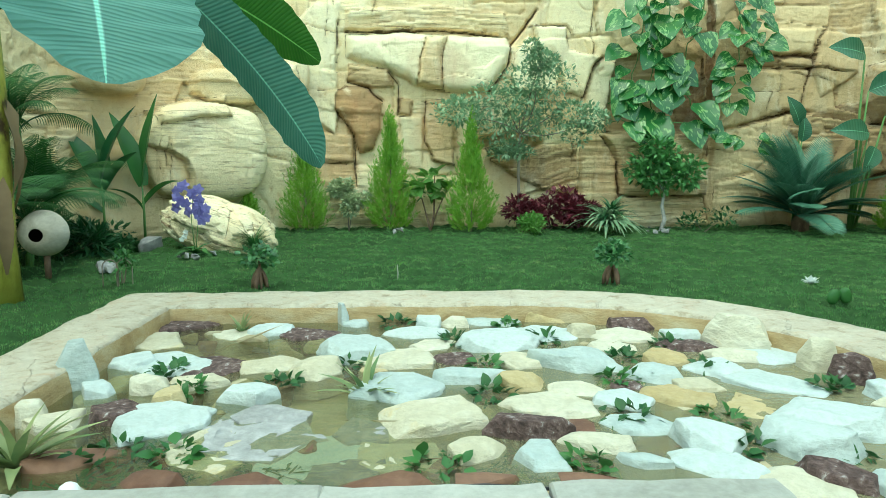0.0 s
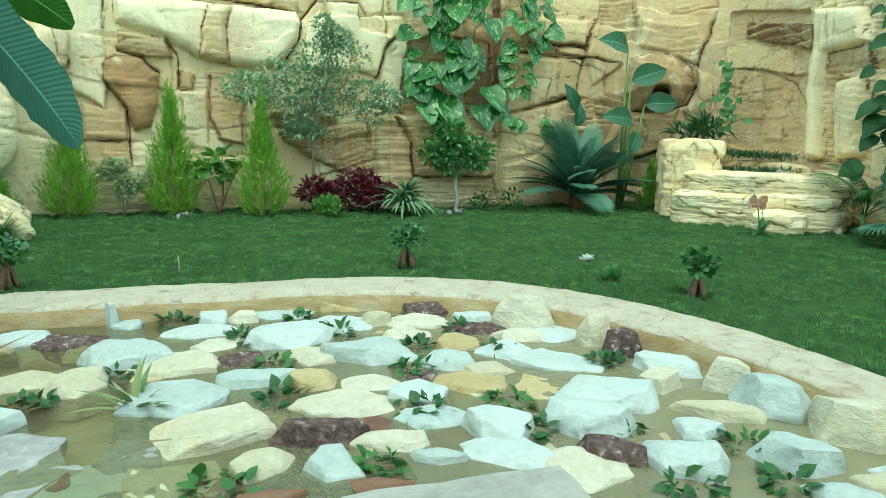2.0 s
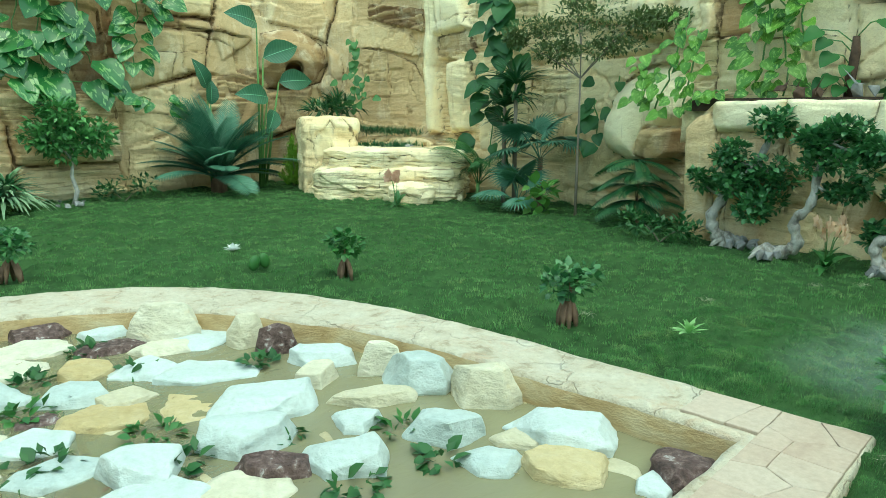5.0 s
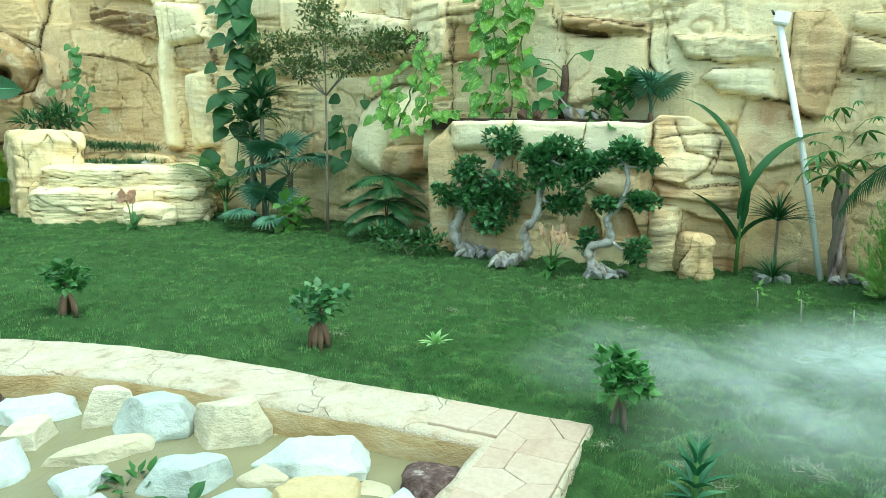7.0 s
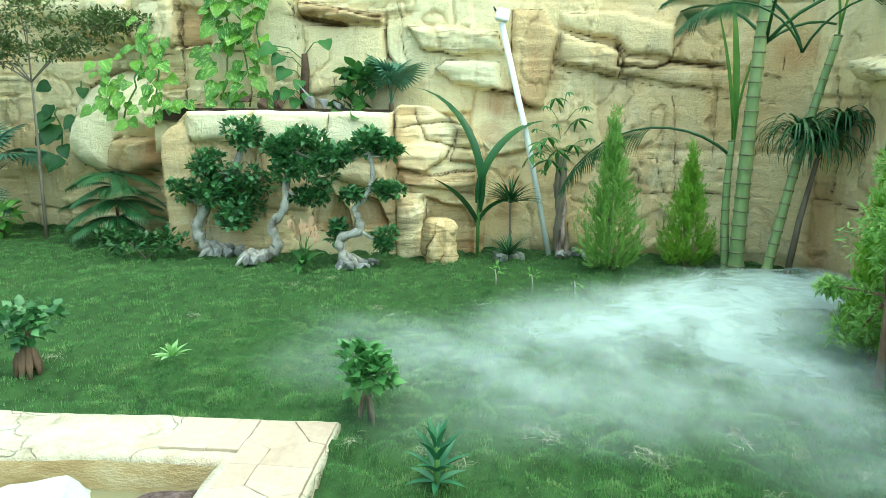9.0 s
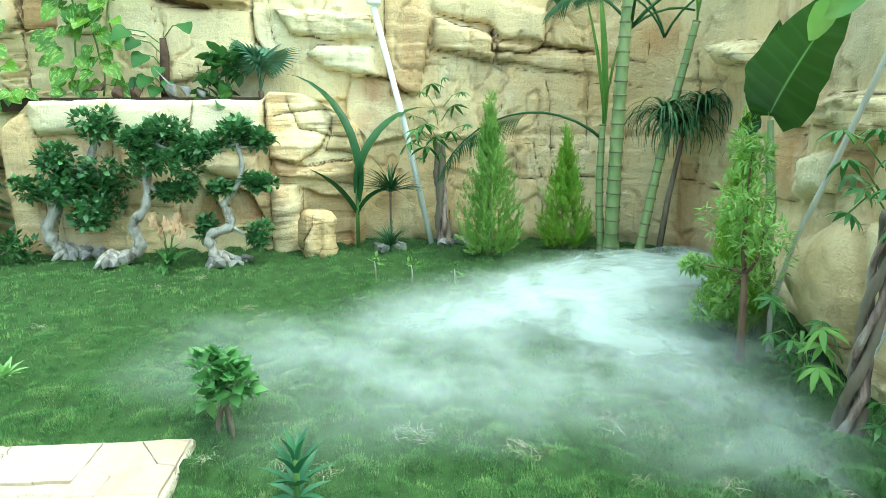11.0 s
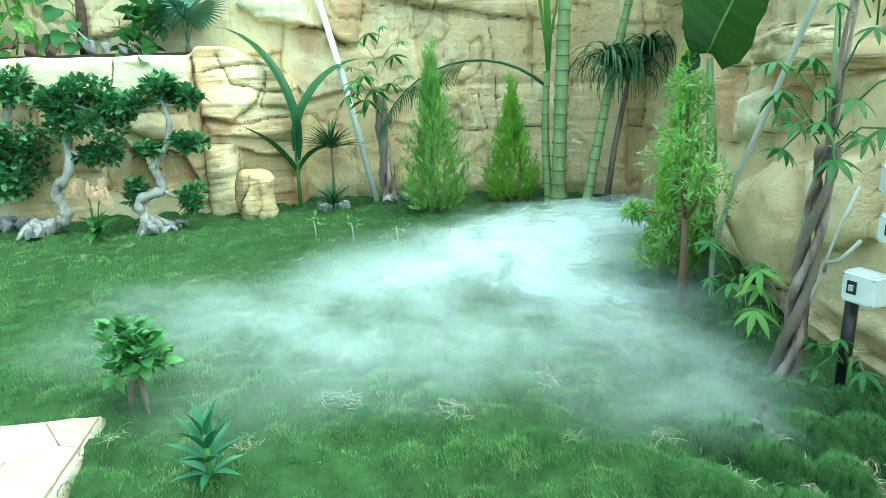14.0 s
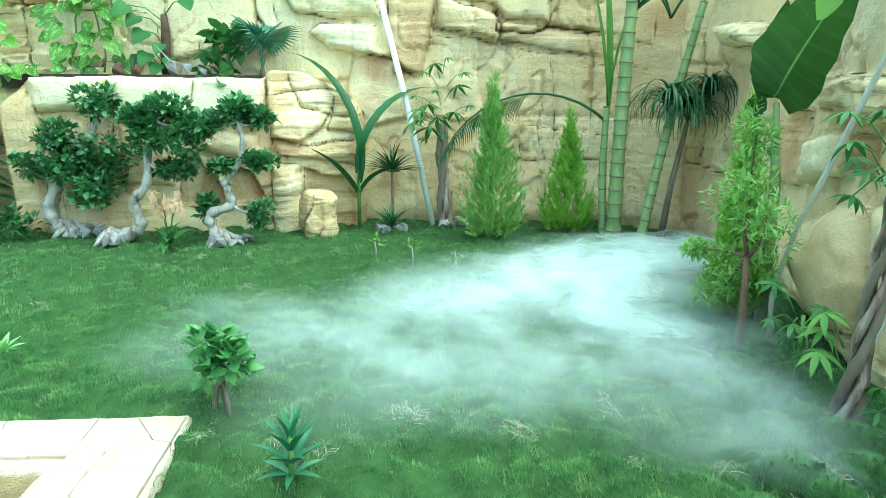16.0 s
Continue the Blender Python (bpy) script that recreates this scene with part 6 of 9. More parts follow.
# ---- along the north wall ----
cypress(-3.25, 12.35, 0.85, 0.62, 3)
cypress(-2.3, 12.75, 1.9, 0.95, 4)
cypress(-0.73, 12.85, 2.18, 1.05, 5)
cypress(0.72, 12.3, 2.0, 0.98, 6)
cypress(8.35, 12.2, 0.95, 0.5, 7)
shrub("variegated_shrub", "small shrub with cream-edged variegated leaves", -1.52, 12.8,
      [((-0.05, 0, 0.72), (0.3, 0.28, 0.2)), ((0.12, 0, 0.5), (0.25, 0.22, 0.18))], SMALL, 0.085, 1000, M_VARIEG, 11)
shrub("fig_shrub", "young shrub with large rounded light green leaves", 0.0, 12.8,
      [((-0.22, 0, 0.8), (0.2, 0.15, 0.16)), ((0.08, 0, 1.0), (0.18, 0.16, 0.16)), ((0.33, 0, 0.78), (0.2, 0.15, 0.14)), ((0.05, 0, 0.72), (0.2, 0.15, 0.14))],
      ROUND, 0.22, 26, M_BRIGHT, 12, M_BROWNBARK, 0.02)
shrub("olive_tree", "small tree with fine grey-green leaves and a thin trunk", 1.6, 12.5,
      [((-0.85, 0.1, 2.05), (0.65, 0.45, 0.4)), ((-0.3, 0, 2.4), (0.65, 0.45, 0.45)), ((0.3, 0, 2.6), (0.6, 0.4, 0.5)), ((0.75, 0.1, 2.2), (0.7, 0.4, 0.45)),
       ((0.0, -0.1, 2.0), (0.75, 0.4, 0.35)), ((1.2, 0, 1.95), (0.45, 0.3, 0.35)), ((-0.1, 0, 1.45), (0.4, 0.2, 0.16)), ((0.4, 0, 3.1), (0.3, 0.2, 0.3))],
      SMALL, 0.1, 640, M_PALE, 13, M_BARK, 0.016, "tree", [(0.01, 0, 0.6), (0.0, 0, 1.2), (0.02, 0, 1.75)])
shrub("burgundy_shrub", "dense shrub with dark burgundy leaves", 2.1, 12.5,
      [((-0.35, 0, 0.3), (0.36, 0.32, 0.3)), ((0, 0, 0.5), (0.5, 0.38, 0.42)), ((0.38, 0, 0.4), (0.4, 0.32, 0.36)), ((0.72, 0, 0.42), (0.22, 0.16, 0.12))], SMALL, 0.125, 620, M_BURG, 14)
shrub("lime_shrub", "low cushion of small lime green leaves", 1.62, 11.95, [((0, 0, 0.13), (0.32, 0.28, 0.2))], SMALL, 0.085, 700, M_BRIGHT, 15)
ob = thing("spider_plant", "arching tuft of narrow pale green leaves", "grass plant", pose(3.15, 12.1, 0))
part("leaves", rosette(Geo(), (0, 0, 0.1), 110, 0.75, 16, STRAP, 0.75), M_PALE, ob)
part("leaves", rosette(Geo(), (0.05, 0, 0.28), 60, 0.5, 17, STRAP, 0.75), M_PALM, ob)
shrub("camellia_tree", "small tree with a round crown of glossy leaves", 4.2, 12.4,
      [((-0.32, 0, 1.15), (0.35, 0.3, 0.3)), ((0.05, 0, 1.4), (0.4, 0.32, 0.27)), ((0.35, 0, 1.1), (0.38, 0.3, 0.32)), ((0, -0.1, 0.95), (0.4, 0.3, 0.25))],
      SMALL, 0.14, 420, M_CAMELLIA, 18, M_PALEBARK, 0.02, "tree", [(0.08, 0, 0.2), (0.02, 0, 0.45), (0.06, 0, 0.7)])
shrub("dark_shrub", "low shrub with dark green leaves at the wall's foot", 5.0, 12.35,
      [((-0.2, 0, 0.2), (0.3, 0.25, 0.18)), ((0.25, 0, 0.2), (0.35, 0.25, 0.18))], SMALL, 0.1, 130, M_DKLEAF, 19)
pebbles(4.0, 12.2, 0.3, 9, 3)
pebbles(-0.55, 12.3, 0.14, 6, 4)

ob = thing("cycad", "sago cycad with stiff blue-green feather fronds", "cycad", pose(6.75, 12.3, 0))
part("trunk", Geo().tube([(0, 0, -0.05), (0, 0, 0.18), (0, 0, 0.3)], [0.16, 0.15, 0.08], 10), M_BROWNBARK, ob)
FROND_CYCAD = frond_geo(1.25, 34, 0.3, 0.1, 0.7, 0.9).mesh("frond", M_CYCAD)
crown_of(ob, "frond", FROND_CYCAD, 46, 0.24, 21, (0.12, 1.06), (1.0, 1.3))


def strelitzia(x, y, stems, seed, label):
    """Tall stalks, each with one broad paddle leaf that leans over."""
    ob = thing("strelitzia", label, "plant", pose(x, y, 0))
    for i, (dx, dz, length, way) in enumerate(stems):
        top = np.array([dx, -0.05 * i, dz])
        stalk = part("stalk", Geo().tube([(dx * 0.3, 0, -0.05), (dx * 0.75, 0, dz * 0.55), top], [0.03, 0.024, 0.014], 7), M_STEM, ob)
        part("leaf", Geo().scatter(leaf(0.55, "ovate", 9, 0.3, 0.45, 0.06, 2), poses([top], [way], length, up=(0.1, -1, 0.35))), M_STREL, ob)
    return ob


strelitzia(7.7, 12.45, [(0.12, 3.15, 0.8, (-0.5, -0.2, 0.1)), (0.2, 2.5, 0.85, (0.9, -0.2, 0.35)), (0.5, 2.05, 0.8, (0.95, -0.2, 0.1)), (0.2, 1.75, 0.75, (-0.8, -0.2, 0.1)), (0.3, 1.5, 0.6, (-0.3, -0.3, -0.4))], 22,
           "tall paddle-leaved strelitzia at the rock wall")
strelitzia(6.85, 12.75, [(0.02, 1.9, 0.62, (-0.35, -0.2, 0.75)), (0.05, 1.6, 0.5, (0.1, -0.1, 1.0))], 23, "young strelitzia with an upright leaf")


# ---- vines: stems on the rock, and leaves that hang from them ----
def vine(name, label, runs, material, size, per, seed, hang, stem=M_STEM, mesh=None):
    """runs: (list of points) along which leaves hang; hang: the way out of the wall."""
    ob = thing(name, label, "climbing vine")
    r = np.random.default_rng(seed)
    mesh = mesh or Geo().add(*HEART).mesh("leaf", material)
    out = np.array(hang, float)
    for run in runs:
        p = np.array(run, float)
        seg = np.r_[0, np.cumsum(np.linalg.norm(np.diff(p, axis=0), axis=1))]
        t = np.linspace(0, seg[-1], max(6, int(seg[-1] / 0.12)))
        line = np.stack([np.interp(t, seg, p[:, i]) for i in range(3)], 1) + r.normal(size=(len(t), 3)) * 0.02
        part("stem", Geo().tube(line, 0.011, 5), stem, ob)
        n = max(2, int(seg[-1] * per))
        u = (np.arange(n) + r.random(n) * 0.8) / n * seg[-1]
        at = np.stack([np.interp(u, seg, p[:, i]) for i in range(3)], 1)
        side = np.cross(out, (0, 0, 1))
        spread = r.normal(size=n)
        at = at + side * (spread * size * 0.55)[:, None] + out * (0.06 + 0.14 * r.random(n))[:, None]
        way = side * (spread * 0.7)[:, None] + out * (0.35 + 0.3 * r.random(n))[:, None] - np.array([0, 0, 1]) * (0.35 + 0.7 * r.random(n))[:, None]
        for m in poses(at, way, size * r.uniform(0.6, 1.2, n), r.uniform(-0.3, 0.3, n), up=tuple(out + np.array([0, 0, 0.6]))):
            leaf_ob = new("leaf", mesh)
            leaf_ob.parent = ob
            leaf_ob.matrix_basis = Matrix(m.tolist())
    return ob


N = (0, -1, 0)
vine("marbled_vine", "climbing vine with large marbled heart-shaped leaves",
     [[(4.2, 13.0, 1.9), (4.1, 12.95, 2.8), (4.35, 12.95, 3.6), (4.5, 12.95, 4.5)], [(3.5, 12.95, 2.0), (3.8, 12.95, 2.9), (4.0, 12.95, 4.3)],
      [(3.3, 12.95, 2.35), (3.9, 12.95, 2.55), (4.3, 12.95, 2.7)], [(4.9, 12.95, 2.3), (4.6, 12.95, 2.8), (5.0, 12.95, 3.9), (5.1, 12.95, 4.4)],
      [(3.3, 12.95, 1.95), (4.0, 12.9, 2.0), (5.1, 12.95, 1.95)]], M_POTHOS, 0.5, 6.5, 31, N)
vine("marbled_vine", "hanging vine strands with marbled leaves",
     [[(5.7, 12.95, 4.4), (5.75, 12.95, 3.4), (5.6, 12.95, 2.2)], [(6.05, 12.95, 4.3), (6.0, 12.95, 3.2), (5.95, 12.95, 2.9)], [(5.6, 12.95, 1.75), (5.9, 12.9, 1.7), (5.7, 12.9, 1.5)]],
     M_POTHOS, 0.36, 9, 32, N)

# ---- the left corner: banana plant, tall straps, palms, boulder ----
ob = thing("banana_plant", "banana plant with a yellow-green trunk and huge leaves", "banana plant", pose(-4.1, 6.45, 0))
trunk_pts = [(0, 0, -0.05), (0.0, 0, 0.5), (0.02, 0, 1.2), (0.05, 0, 2.0), (0.08, -0.02, 2.75)]
M_BANTRUNK = stone_material("banana_trunk", [(0.36, (0.06, 0.035, 0.012)), (0.46, (0.3, 0.3, 0.04)), (0.7, (0.46, 0.44, 0.08))], 6, 0.6, 0.6, (1, 1, 0.45), False, 20)
part("trunk", Geo().tube(trunk_pts, [0.15, 0.125, 0.115, 0.1, 0.07], 14), M_BANTRUNK, ob)
dry = Geo()
for i in range(7):
    a = i * 0.9
    dry.scatter(leaf(0.16, "strap", 6, 0.5, 0.5, 0.3), poses([(0.11 * math.cos(a), 0.11 * math.sin(a), 1.9 - 0.12 * i)], [(math.cos(a) * 0.25, math.sin(a) * 0.25, -1)], 0.95))
M_DEADLEAF = leaf_material("dead_banana_sheath", (0.1, 0.065, 0.035), (0.3, 0.22, 0.12), 0.8, 0.1)
part("dead_sheath", dry, M_DEADLEAF, ob, "brown dry leaf sheaths")


def big_leaf(ob, root, base, way, length, width, droop, roll, material, name="leaf", shape="banana"):
    """A banana leaf: petiole from root to base, then the blade."""
    root, base = np.array(root, float), np.array(base, float)
    mid = (root + base) / 2 + np.array([0, 0, 0.15])
    petiole = part("petiole", Geo().tube([root, mid, base], [0.035, 0.028, 0.02], 8), M_STEM, ob)
    g = Geo().scatter(leaf(width / length, shape, 26, 0.18, droop, 0.05, 4), poses([base], [way], length, np.array([roll])))
    return part(name, g, material, ob)


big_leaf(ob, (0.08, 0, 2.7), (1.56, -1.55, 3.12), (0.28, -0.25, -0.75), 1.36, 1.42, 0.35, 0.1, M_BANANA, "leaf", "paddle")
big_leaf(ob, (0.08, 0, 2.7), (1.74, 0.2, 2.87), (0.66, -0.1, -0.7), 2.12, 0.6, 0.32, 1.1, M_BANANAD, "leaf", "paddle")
big_leaf(ob, (0.08, 0, 2.7), (1.65, 0.45, 3.1), (0.82, 0.1, -0.45), 1.55, 0.6, 0.3, 1.0, M_BANANAY)


def strap_plant(x, y, leaves, seed, label, m=M_MIDLEAF):
    """A tall stalk with a few broad strap leaves."""
    ob = thing("strap_leaf_plant", label, "plant", pose(x, y, 0))
    for i, (way, base_z, length, width, droop) in enumerate(leaves):
        part("leaf", Geo().scatter(leaf(width / length, "strap", 10, 0.5, droop, 0.02, 1), poses([(0, 0, base_z)], [way], length, np.array([0.7 - 1.4 * (i % 2)]))), m, ob)
    part("stalk", Geo().tube([(0, 0, -0.05), (0.01, 0, 0.5), (0, 0, max(l[1] for l in leaves) + 0.05)], [0.024, 0.018, 0.01], 8), M_STEM, ob)
    return ob


strap_plant(-5.2, 11.0, [((-0.5, 0, 1), 0.9, 1.1, 0.3, 0.3), ((0.35, 0, 1), 0.95, 1.35, 0.34, 0.3), ((0.6, 0, 1), 0.8, 1.0, 0.16, 0.8), ((-0.08, 0.1, 1), 0.95, 1.1, 0.32, 0.1), ((-0.6, 0, 0.5), 0.5, 0.6, 0.1, 0.9)], 41,
            "tall plant with broad dark strap leaves", M_PALM)
strap_plant(-4.65, 11.2, [((-0.3, 0, 1), 0.9, 1.3, 0.3, 0.35), ((0.2, 0, 1), 0.9, 1.5, 0.34, 0.05), ((0.75, 0, 0.8), 0.6, 0.9, 0.1, 1.0), ((-0.7, 0, 0.9), 0.5, 0.7, 0.1, 0.9)], 42,
            "tall plant with upright green strap leaves")

M_ARECA = leaf_material("areca_leaflet", (0.025, 0.09, 0.025), (0.09, 0.21, 0.055), 0.45, 0.3)
FROND_PALM = frond_geo(1.3, 28, 0.4, 0.062, 1.7, 1.15, True, 0.9, 0.22, 0.15).mesh("frond", M_ARECA)
for x, y, n, k, seed in ((-5.05, 8.6, 18, 0.95, 51), (-5.0, 7.6, 15, 0.85, 52), (-5.3, 9.6, 17, 0.95, 53)):
    ob = thing("areca_palm", "bushy palm with narrow dark leaflets", "palm", pose(x, y, 0), "palms in the corner")
    part("stems", stems_to(Geo(), (0, 0, -0.05), [(0.06 * math.cos(i * 2), 0.06 * math.sin(i * 2), 0.6) for i in range(4)], 0.02, seed), M_STEM, ob)
    crown_of(ob, "frond", FROND_PALM, n, 0.55, seed, (0.0, 0.8), (0.75 * k, 1.15 * k))
crown_ob = thing("areca_palm", "tall palm fronds against the corner rock", "palm", pose(-5.25, 8.9, 0), "palms in the corner")
part("stems", Geo().tube([(0, 0, -0.05), (0.03, 0, 0.9), (0.02, 0, 1.75)], [0.04, 0.03, 0.02], 7), M_STEM, crown_ob)
crown_of(crown_ob, "frond", FROND_PALM, 15, 1.7, 54, (0.1, 0.95), (0.75, 1.1))
shrub("corner_fern", "low dark foliage under the banana plant", -5.2, 9.3, [((0, 0, 0.35), (0.45, 0.4, 0.3)), ((0.5, 0.3, 0.2), (0.4, 0.3, 0.2))], THIN, 0.3, 260, M_PALM, 55)
shrub("corner_fern", "low dark foliage beside the strap plants", -4.5, 10.2, [((-0.4, 0, 0.25), (0.35, 0.3, 0.2)), ((-0.1, 0, 0.12), (0.3, 0.25, 0.12))], SMALL, 0.12, 240, M_DKLEAF, 56)
shrub("basket_plant", "small bushy plant with curved wicker handle", -3.4, 7.35, [((0, 0, 0.15), (0.17, 0.17, 0.14)), ((0.05, 0, 0.3), (0.12, 0.1, 0.1))], SMALL, 0.06, 90, M_MIDLEAF, 57)
ob = thing("wicker_hoop", "bent pale wicker hoop stuck in the lawn", "hoop", pose(-3.42, 7.3, 0) @ Matrix.Scale(0.75, 4))
for dx in (-0.1, 0.1):
    part("cane", Geo().tube([(dx + 0.11 * math.cos(a), 0, 0.26 + 0.11 * math.sin(a)) if 0 <= a <= math.pi else (dx + 0.11 * (1 if a < 0 else -1), 0, max(-0.03, 0.26 - abs(a if a < 0 else a - math.pi) * 0.2))
                             for a in np.linspace(-1.4, math.pi + 1.4, 22)], 0.009, 6), M_BARK, ob)

# round pale pot lying on its side, open to the pond
M_POT = stone_material("pale_coconut_pot", [(0.3, (0.4, 0.36, 0.28)), (0.6, (0.58, 0.54, 0.45)), (0.8, (0.66, 0.63, 0.55))], 6, 0.5, 0.8, (1, 1, 0.2), False, 30)
ob = thing("round_pot", "pale round pot with a dark hole on a stand", "pot", pose(-4.47, 7.9, 0.5))
prof = [(0.075, 0.0), (0.1, -0.005), (0.2, 0.06), (0.255, 0.16), (0.27, 0.26), (0.235, 0.37), (0.15, 0.45), (0.0, 0.47)]
inner_prof = [(0.075, 0.0), (0.17, 0.08), (0.22, 0.2), (0.2, 0.34), (0.0, 0.43)]


def lathe(profile, sides=24):
    g, vs, fs = Geo(), [], []
    ang = np.linspace(0, math.tau, sides, endpoint=False)
    for r, z in profile:
        vs += [(r * math.cos(a), r * math.sin(a), z) for a in ang]
    for i in range(len(profile) - 1):
        fs += [(i * sides + j, i * sides + (j + 1) % sides, (i + 1) * sides + (j + 1) % sides, (i + 1) * sides + j) for j in range(sides)]
    return g.add(vs, fs)


shell = part("body", lathe(prof), M_POT, ob)
shell.matrix_basis = pose(0, -0.2, 0, -90, 0, 8)
dark = part("inside", lathe(inner_prof), M_SOIL, ob, "dark hollow inside")
dark.matrix_basis = pose(0, -0.2, 0, -90, 0, 8)
part("stand", Geo().tube([(0, 0, -0.52), (0, 0, -0.22)], 0.035, 10), M_BROWNBARK, ob)


def rock_block(name, label, x, y, z, lx, ly, lz, yaw, seed, tone=0.8, strata=0.05, power=5.0, cat="rock", cut=46, uneven=1.0, parent=None):
    """A weathered sandstone block with rounded edges and layered sides."""
    bm = bmesh.new()
    bmesh.ops.create_cube(bm, size=2.0)
    bmesh.ops.subdivide_edges(bm, edges=bm.edges[:], cuts=cut, use_grid_fill=True)
    co = np.array([v.co[:] for v in bm.verts])
    nrm = (np.abs(co) ** power).sum(1, keepdims=True) ** (1 / power)
    q = co / nrm
    a = np.arctan2(q[:, 1], q[:, 0]) * 1.5
    zz = q[:, 2] * lz / 2
    around = a * (lx + ly) * 0.45
    layer = fbm(around * 0.6 + seed, zz * 5 + seed * 3.1, seed, 4)
    gap, ca, cb = cells(around / 0.75 + 0.35 * fbm(around * 2, zz * 2, seed + 8), zz / 0.5 + seed + 0.3 * fbm(around * 2, zz * 2, seed + 9), seed + 2)
    out = strata * (np.round(layer * 9) / 9 - 0.5) * 2.4 + 0.1 * (fbm(around * 1.2 + seed, zz * 1.5, seed + 3, 3) - 0.5)
    out += 0.04 * (ca - 0.5) - 0.03 * np.exp(-gap / 0.03) + 0.03 * (fbm(around * 7, zz * 9, seed + 6, 3) - 0.5)
    out *= uneven
    q2 = q * np.array([lx / 2, ly / 2, lz / 2])
    q2[:, :2] *= (1 + out / (min(lx, ly) / 2))[:, None]
    q2[:, 2] += uneven * (0.09 * (fbm(q2[:, 0] * 3 + seed, q2[:, 1] * 3, seed + 5, 4) - 0.5)) * (q2[:, 2] > 0)
    for v, c in zip(bm.verts, q2):
        v.co = c
    ob = part(name, bm, M_WALL, parent)
    at = ob.data.attributes.new("tone", "FLOAT", "POINT")
    # Joints darkened in the tone, as crevice shade put into the colour.
    at.data.foreach_set("value", np.clip(tone + 0.5 * (layer - 0.5) + 0.3 * (cb - 0.5) - 0.1 * np.exp(-gap / 0.04), 0, 1).astype(np.float32))
    at = ob.data.attributes.new("layered", "FLOAT", "POINT")
    at.data.foreach_set("value", np.full(len(q), 1.0 if strata > 0.04 else 0.2, np.float32))
    at = ob.data.attributes.new("joint", "FLOAT", "POINT")
    at.data.foreach_set("value", np.where(gap < 0.2, gap * 0.3 - 0.004, 0.2).astype(np.float32))
    ob.matrix_basis = pose(x, y, z + lz / 2, 0, 0, yaw)
    return tagged(ob, label, cat) if parent is None else ob


rock_block("boulder", "striped pale sandstone boulder on the lawn", -3.2, 10.5, -0.16, 1.66, 1.1, 0.86, -8, 5, 0.95, 0.11, 2.2)
bpy.data.objects["boulder"].rotation_euler = (0.1, 0.34, -0.14)
ob = thing("orchid", "tall blue orchid beside the boulder", "orchid", pose(-3.3, 9.5, 0))
part("leaves", rosette(Geo(), (0, 0, 0.03), 9, 0.36, 61, leaf(0.34, "strap", 5, 0.3, 0.8), 0.6), M_MIDLEAF, ob)
part("stem", Geo().tube([(0, 0, 0), (-0.03, 0, 0.5), (0.02, 0, 0.95)], [0.008, 0.006, 0.004], 6), M_STEM, ob)
part("stem", Geo().tube([(0, 0, 0), (0.05, 0, 0.4), (0.1, 0, 0.75)], [0.008, 0.006, 0.004], 6), M_STEM, ob)


def blossoms(ob, places, size, material, seed):
    r = np.random.default_rng(seed)
    petal = leaf(0.85, "ovate", 3, 0.15, 0.5)
    for p in places:
        face = unit(np.array([r.normal() * 0.4, -1.0, r.normal() * 0.3]))
        a = np.arange(5) * math.tau / 5 + r.random()
        side, up = unit(np.cross(face, (0, 0, 1))), np.array([0, 0, 1.0])
        way = np.cos(a)[:, None] * side + np.sin(a)[:, None] * up + face * 0.25
        part("flower", Geo().scatter(petal, poses(np.tile(p, (5, 1)), way, size, up=tuple(face))), material, ob)


blossoms(ob, [(-0.06 + 0.16 * math.sin(i * 2.4), -0.03, 0.62 + 0.028 * i) for i in range(14)] + [(0.12 + 0.06 * math.sin(i * 2), -0.03, 0.5 + 0.04 * i) for i in range(7)], 0.085, M_BLUE, 62)
blossoms(ob, [(-0.12, -0.05, 0.28), (-0.1, -0.06, 0.34), (-0.16, -0.05, 0.24)], 0.045, M_WHITEPET, 63)
pebbles(-3.25, 9.4, 0.3, 8, 6)
ob = thing("grass_tuft", "round tuft of fine bright grass", "grass tuft", pose(-2.62, 10.0, 0))
part("leaves", rosette(Geo(), (0, 0, 0.02), 260, 0.4, 64, leaf(0.03, "strap", 4, 0.3, 0.7), 0.8), M_MIDLEAF, ob)

# ---- waterfall ledge in the north-east corner ----
ob = thing("waterfall_ledge", "layered cream sandstone ledge below the dry waterfall", "rock ledge")
rock_block("course", "", 8.74, 9.6, -0.1, 2.62, 1.78, 0.66, -52, 71, 0.85, 0.05, 9, "", 60, 1.2, ob)
rock_block("course", "", 8.82, 9.62, 0.5, 2.5, 1.64, 0.34, -53, 79, 0.92, 0.05, 10, "", 44, 1.1, ob)
rock_block("foot_stone", "", 8.2, 8.6, -0.1, 0.7, 0.55, 0.42, -40, 80, 0.9, 0.05, 4, "", 24, 1.0, ob)
rock_block("waterfall_pillar", "square-topped sandstone pillar beside the ledge", 8.4, 11.1, -0.1, 1.05, 1.0, 1.48, -30, 72, 0.7, 0.04, 12, "rock")
rock_block("basin_step", "ochre stone step at the back of the basin", 9.45, 10.3, 0.5, 1.7, 0.6, 0.5, -75, 73, 0.4, 0.04, 6, "rock")
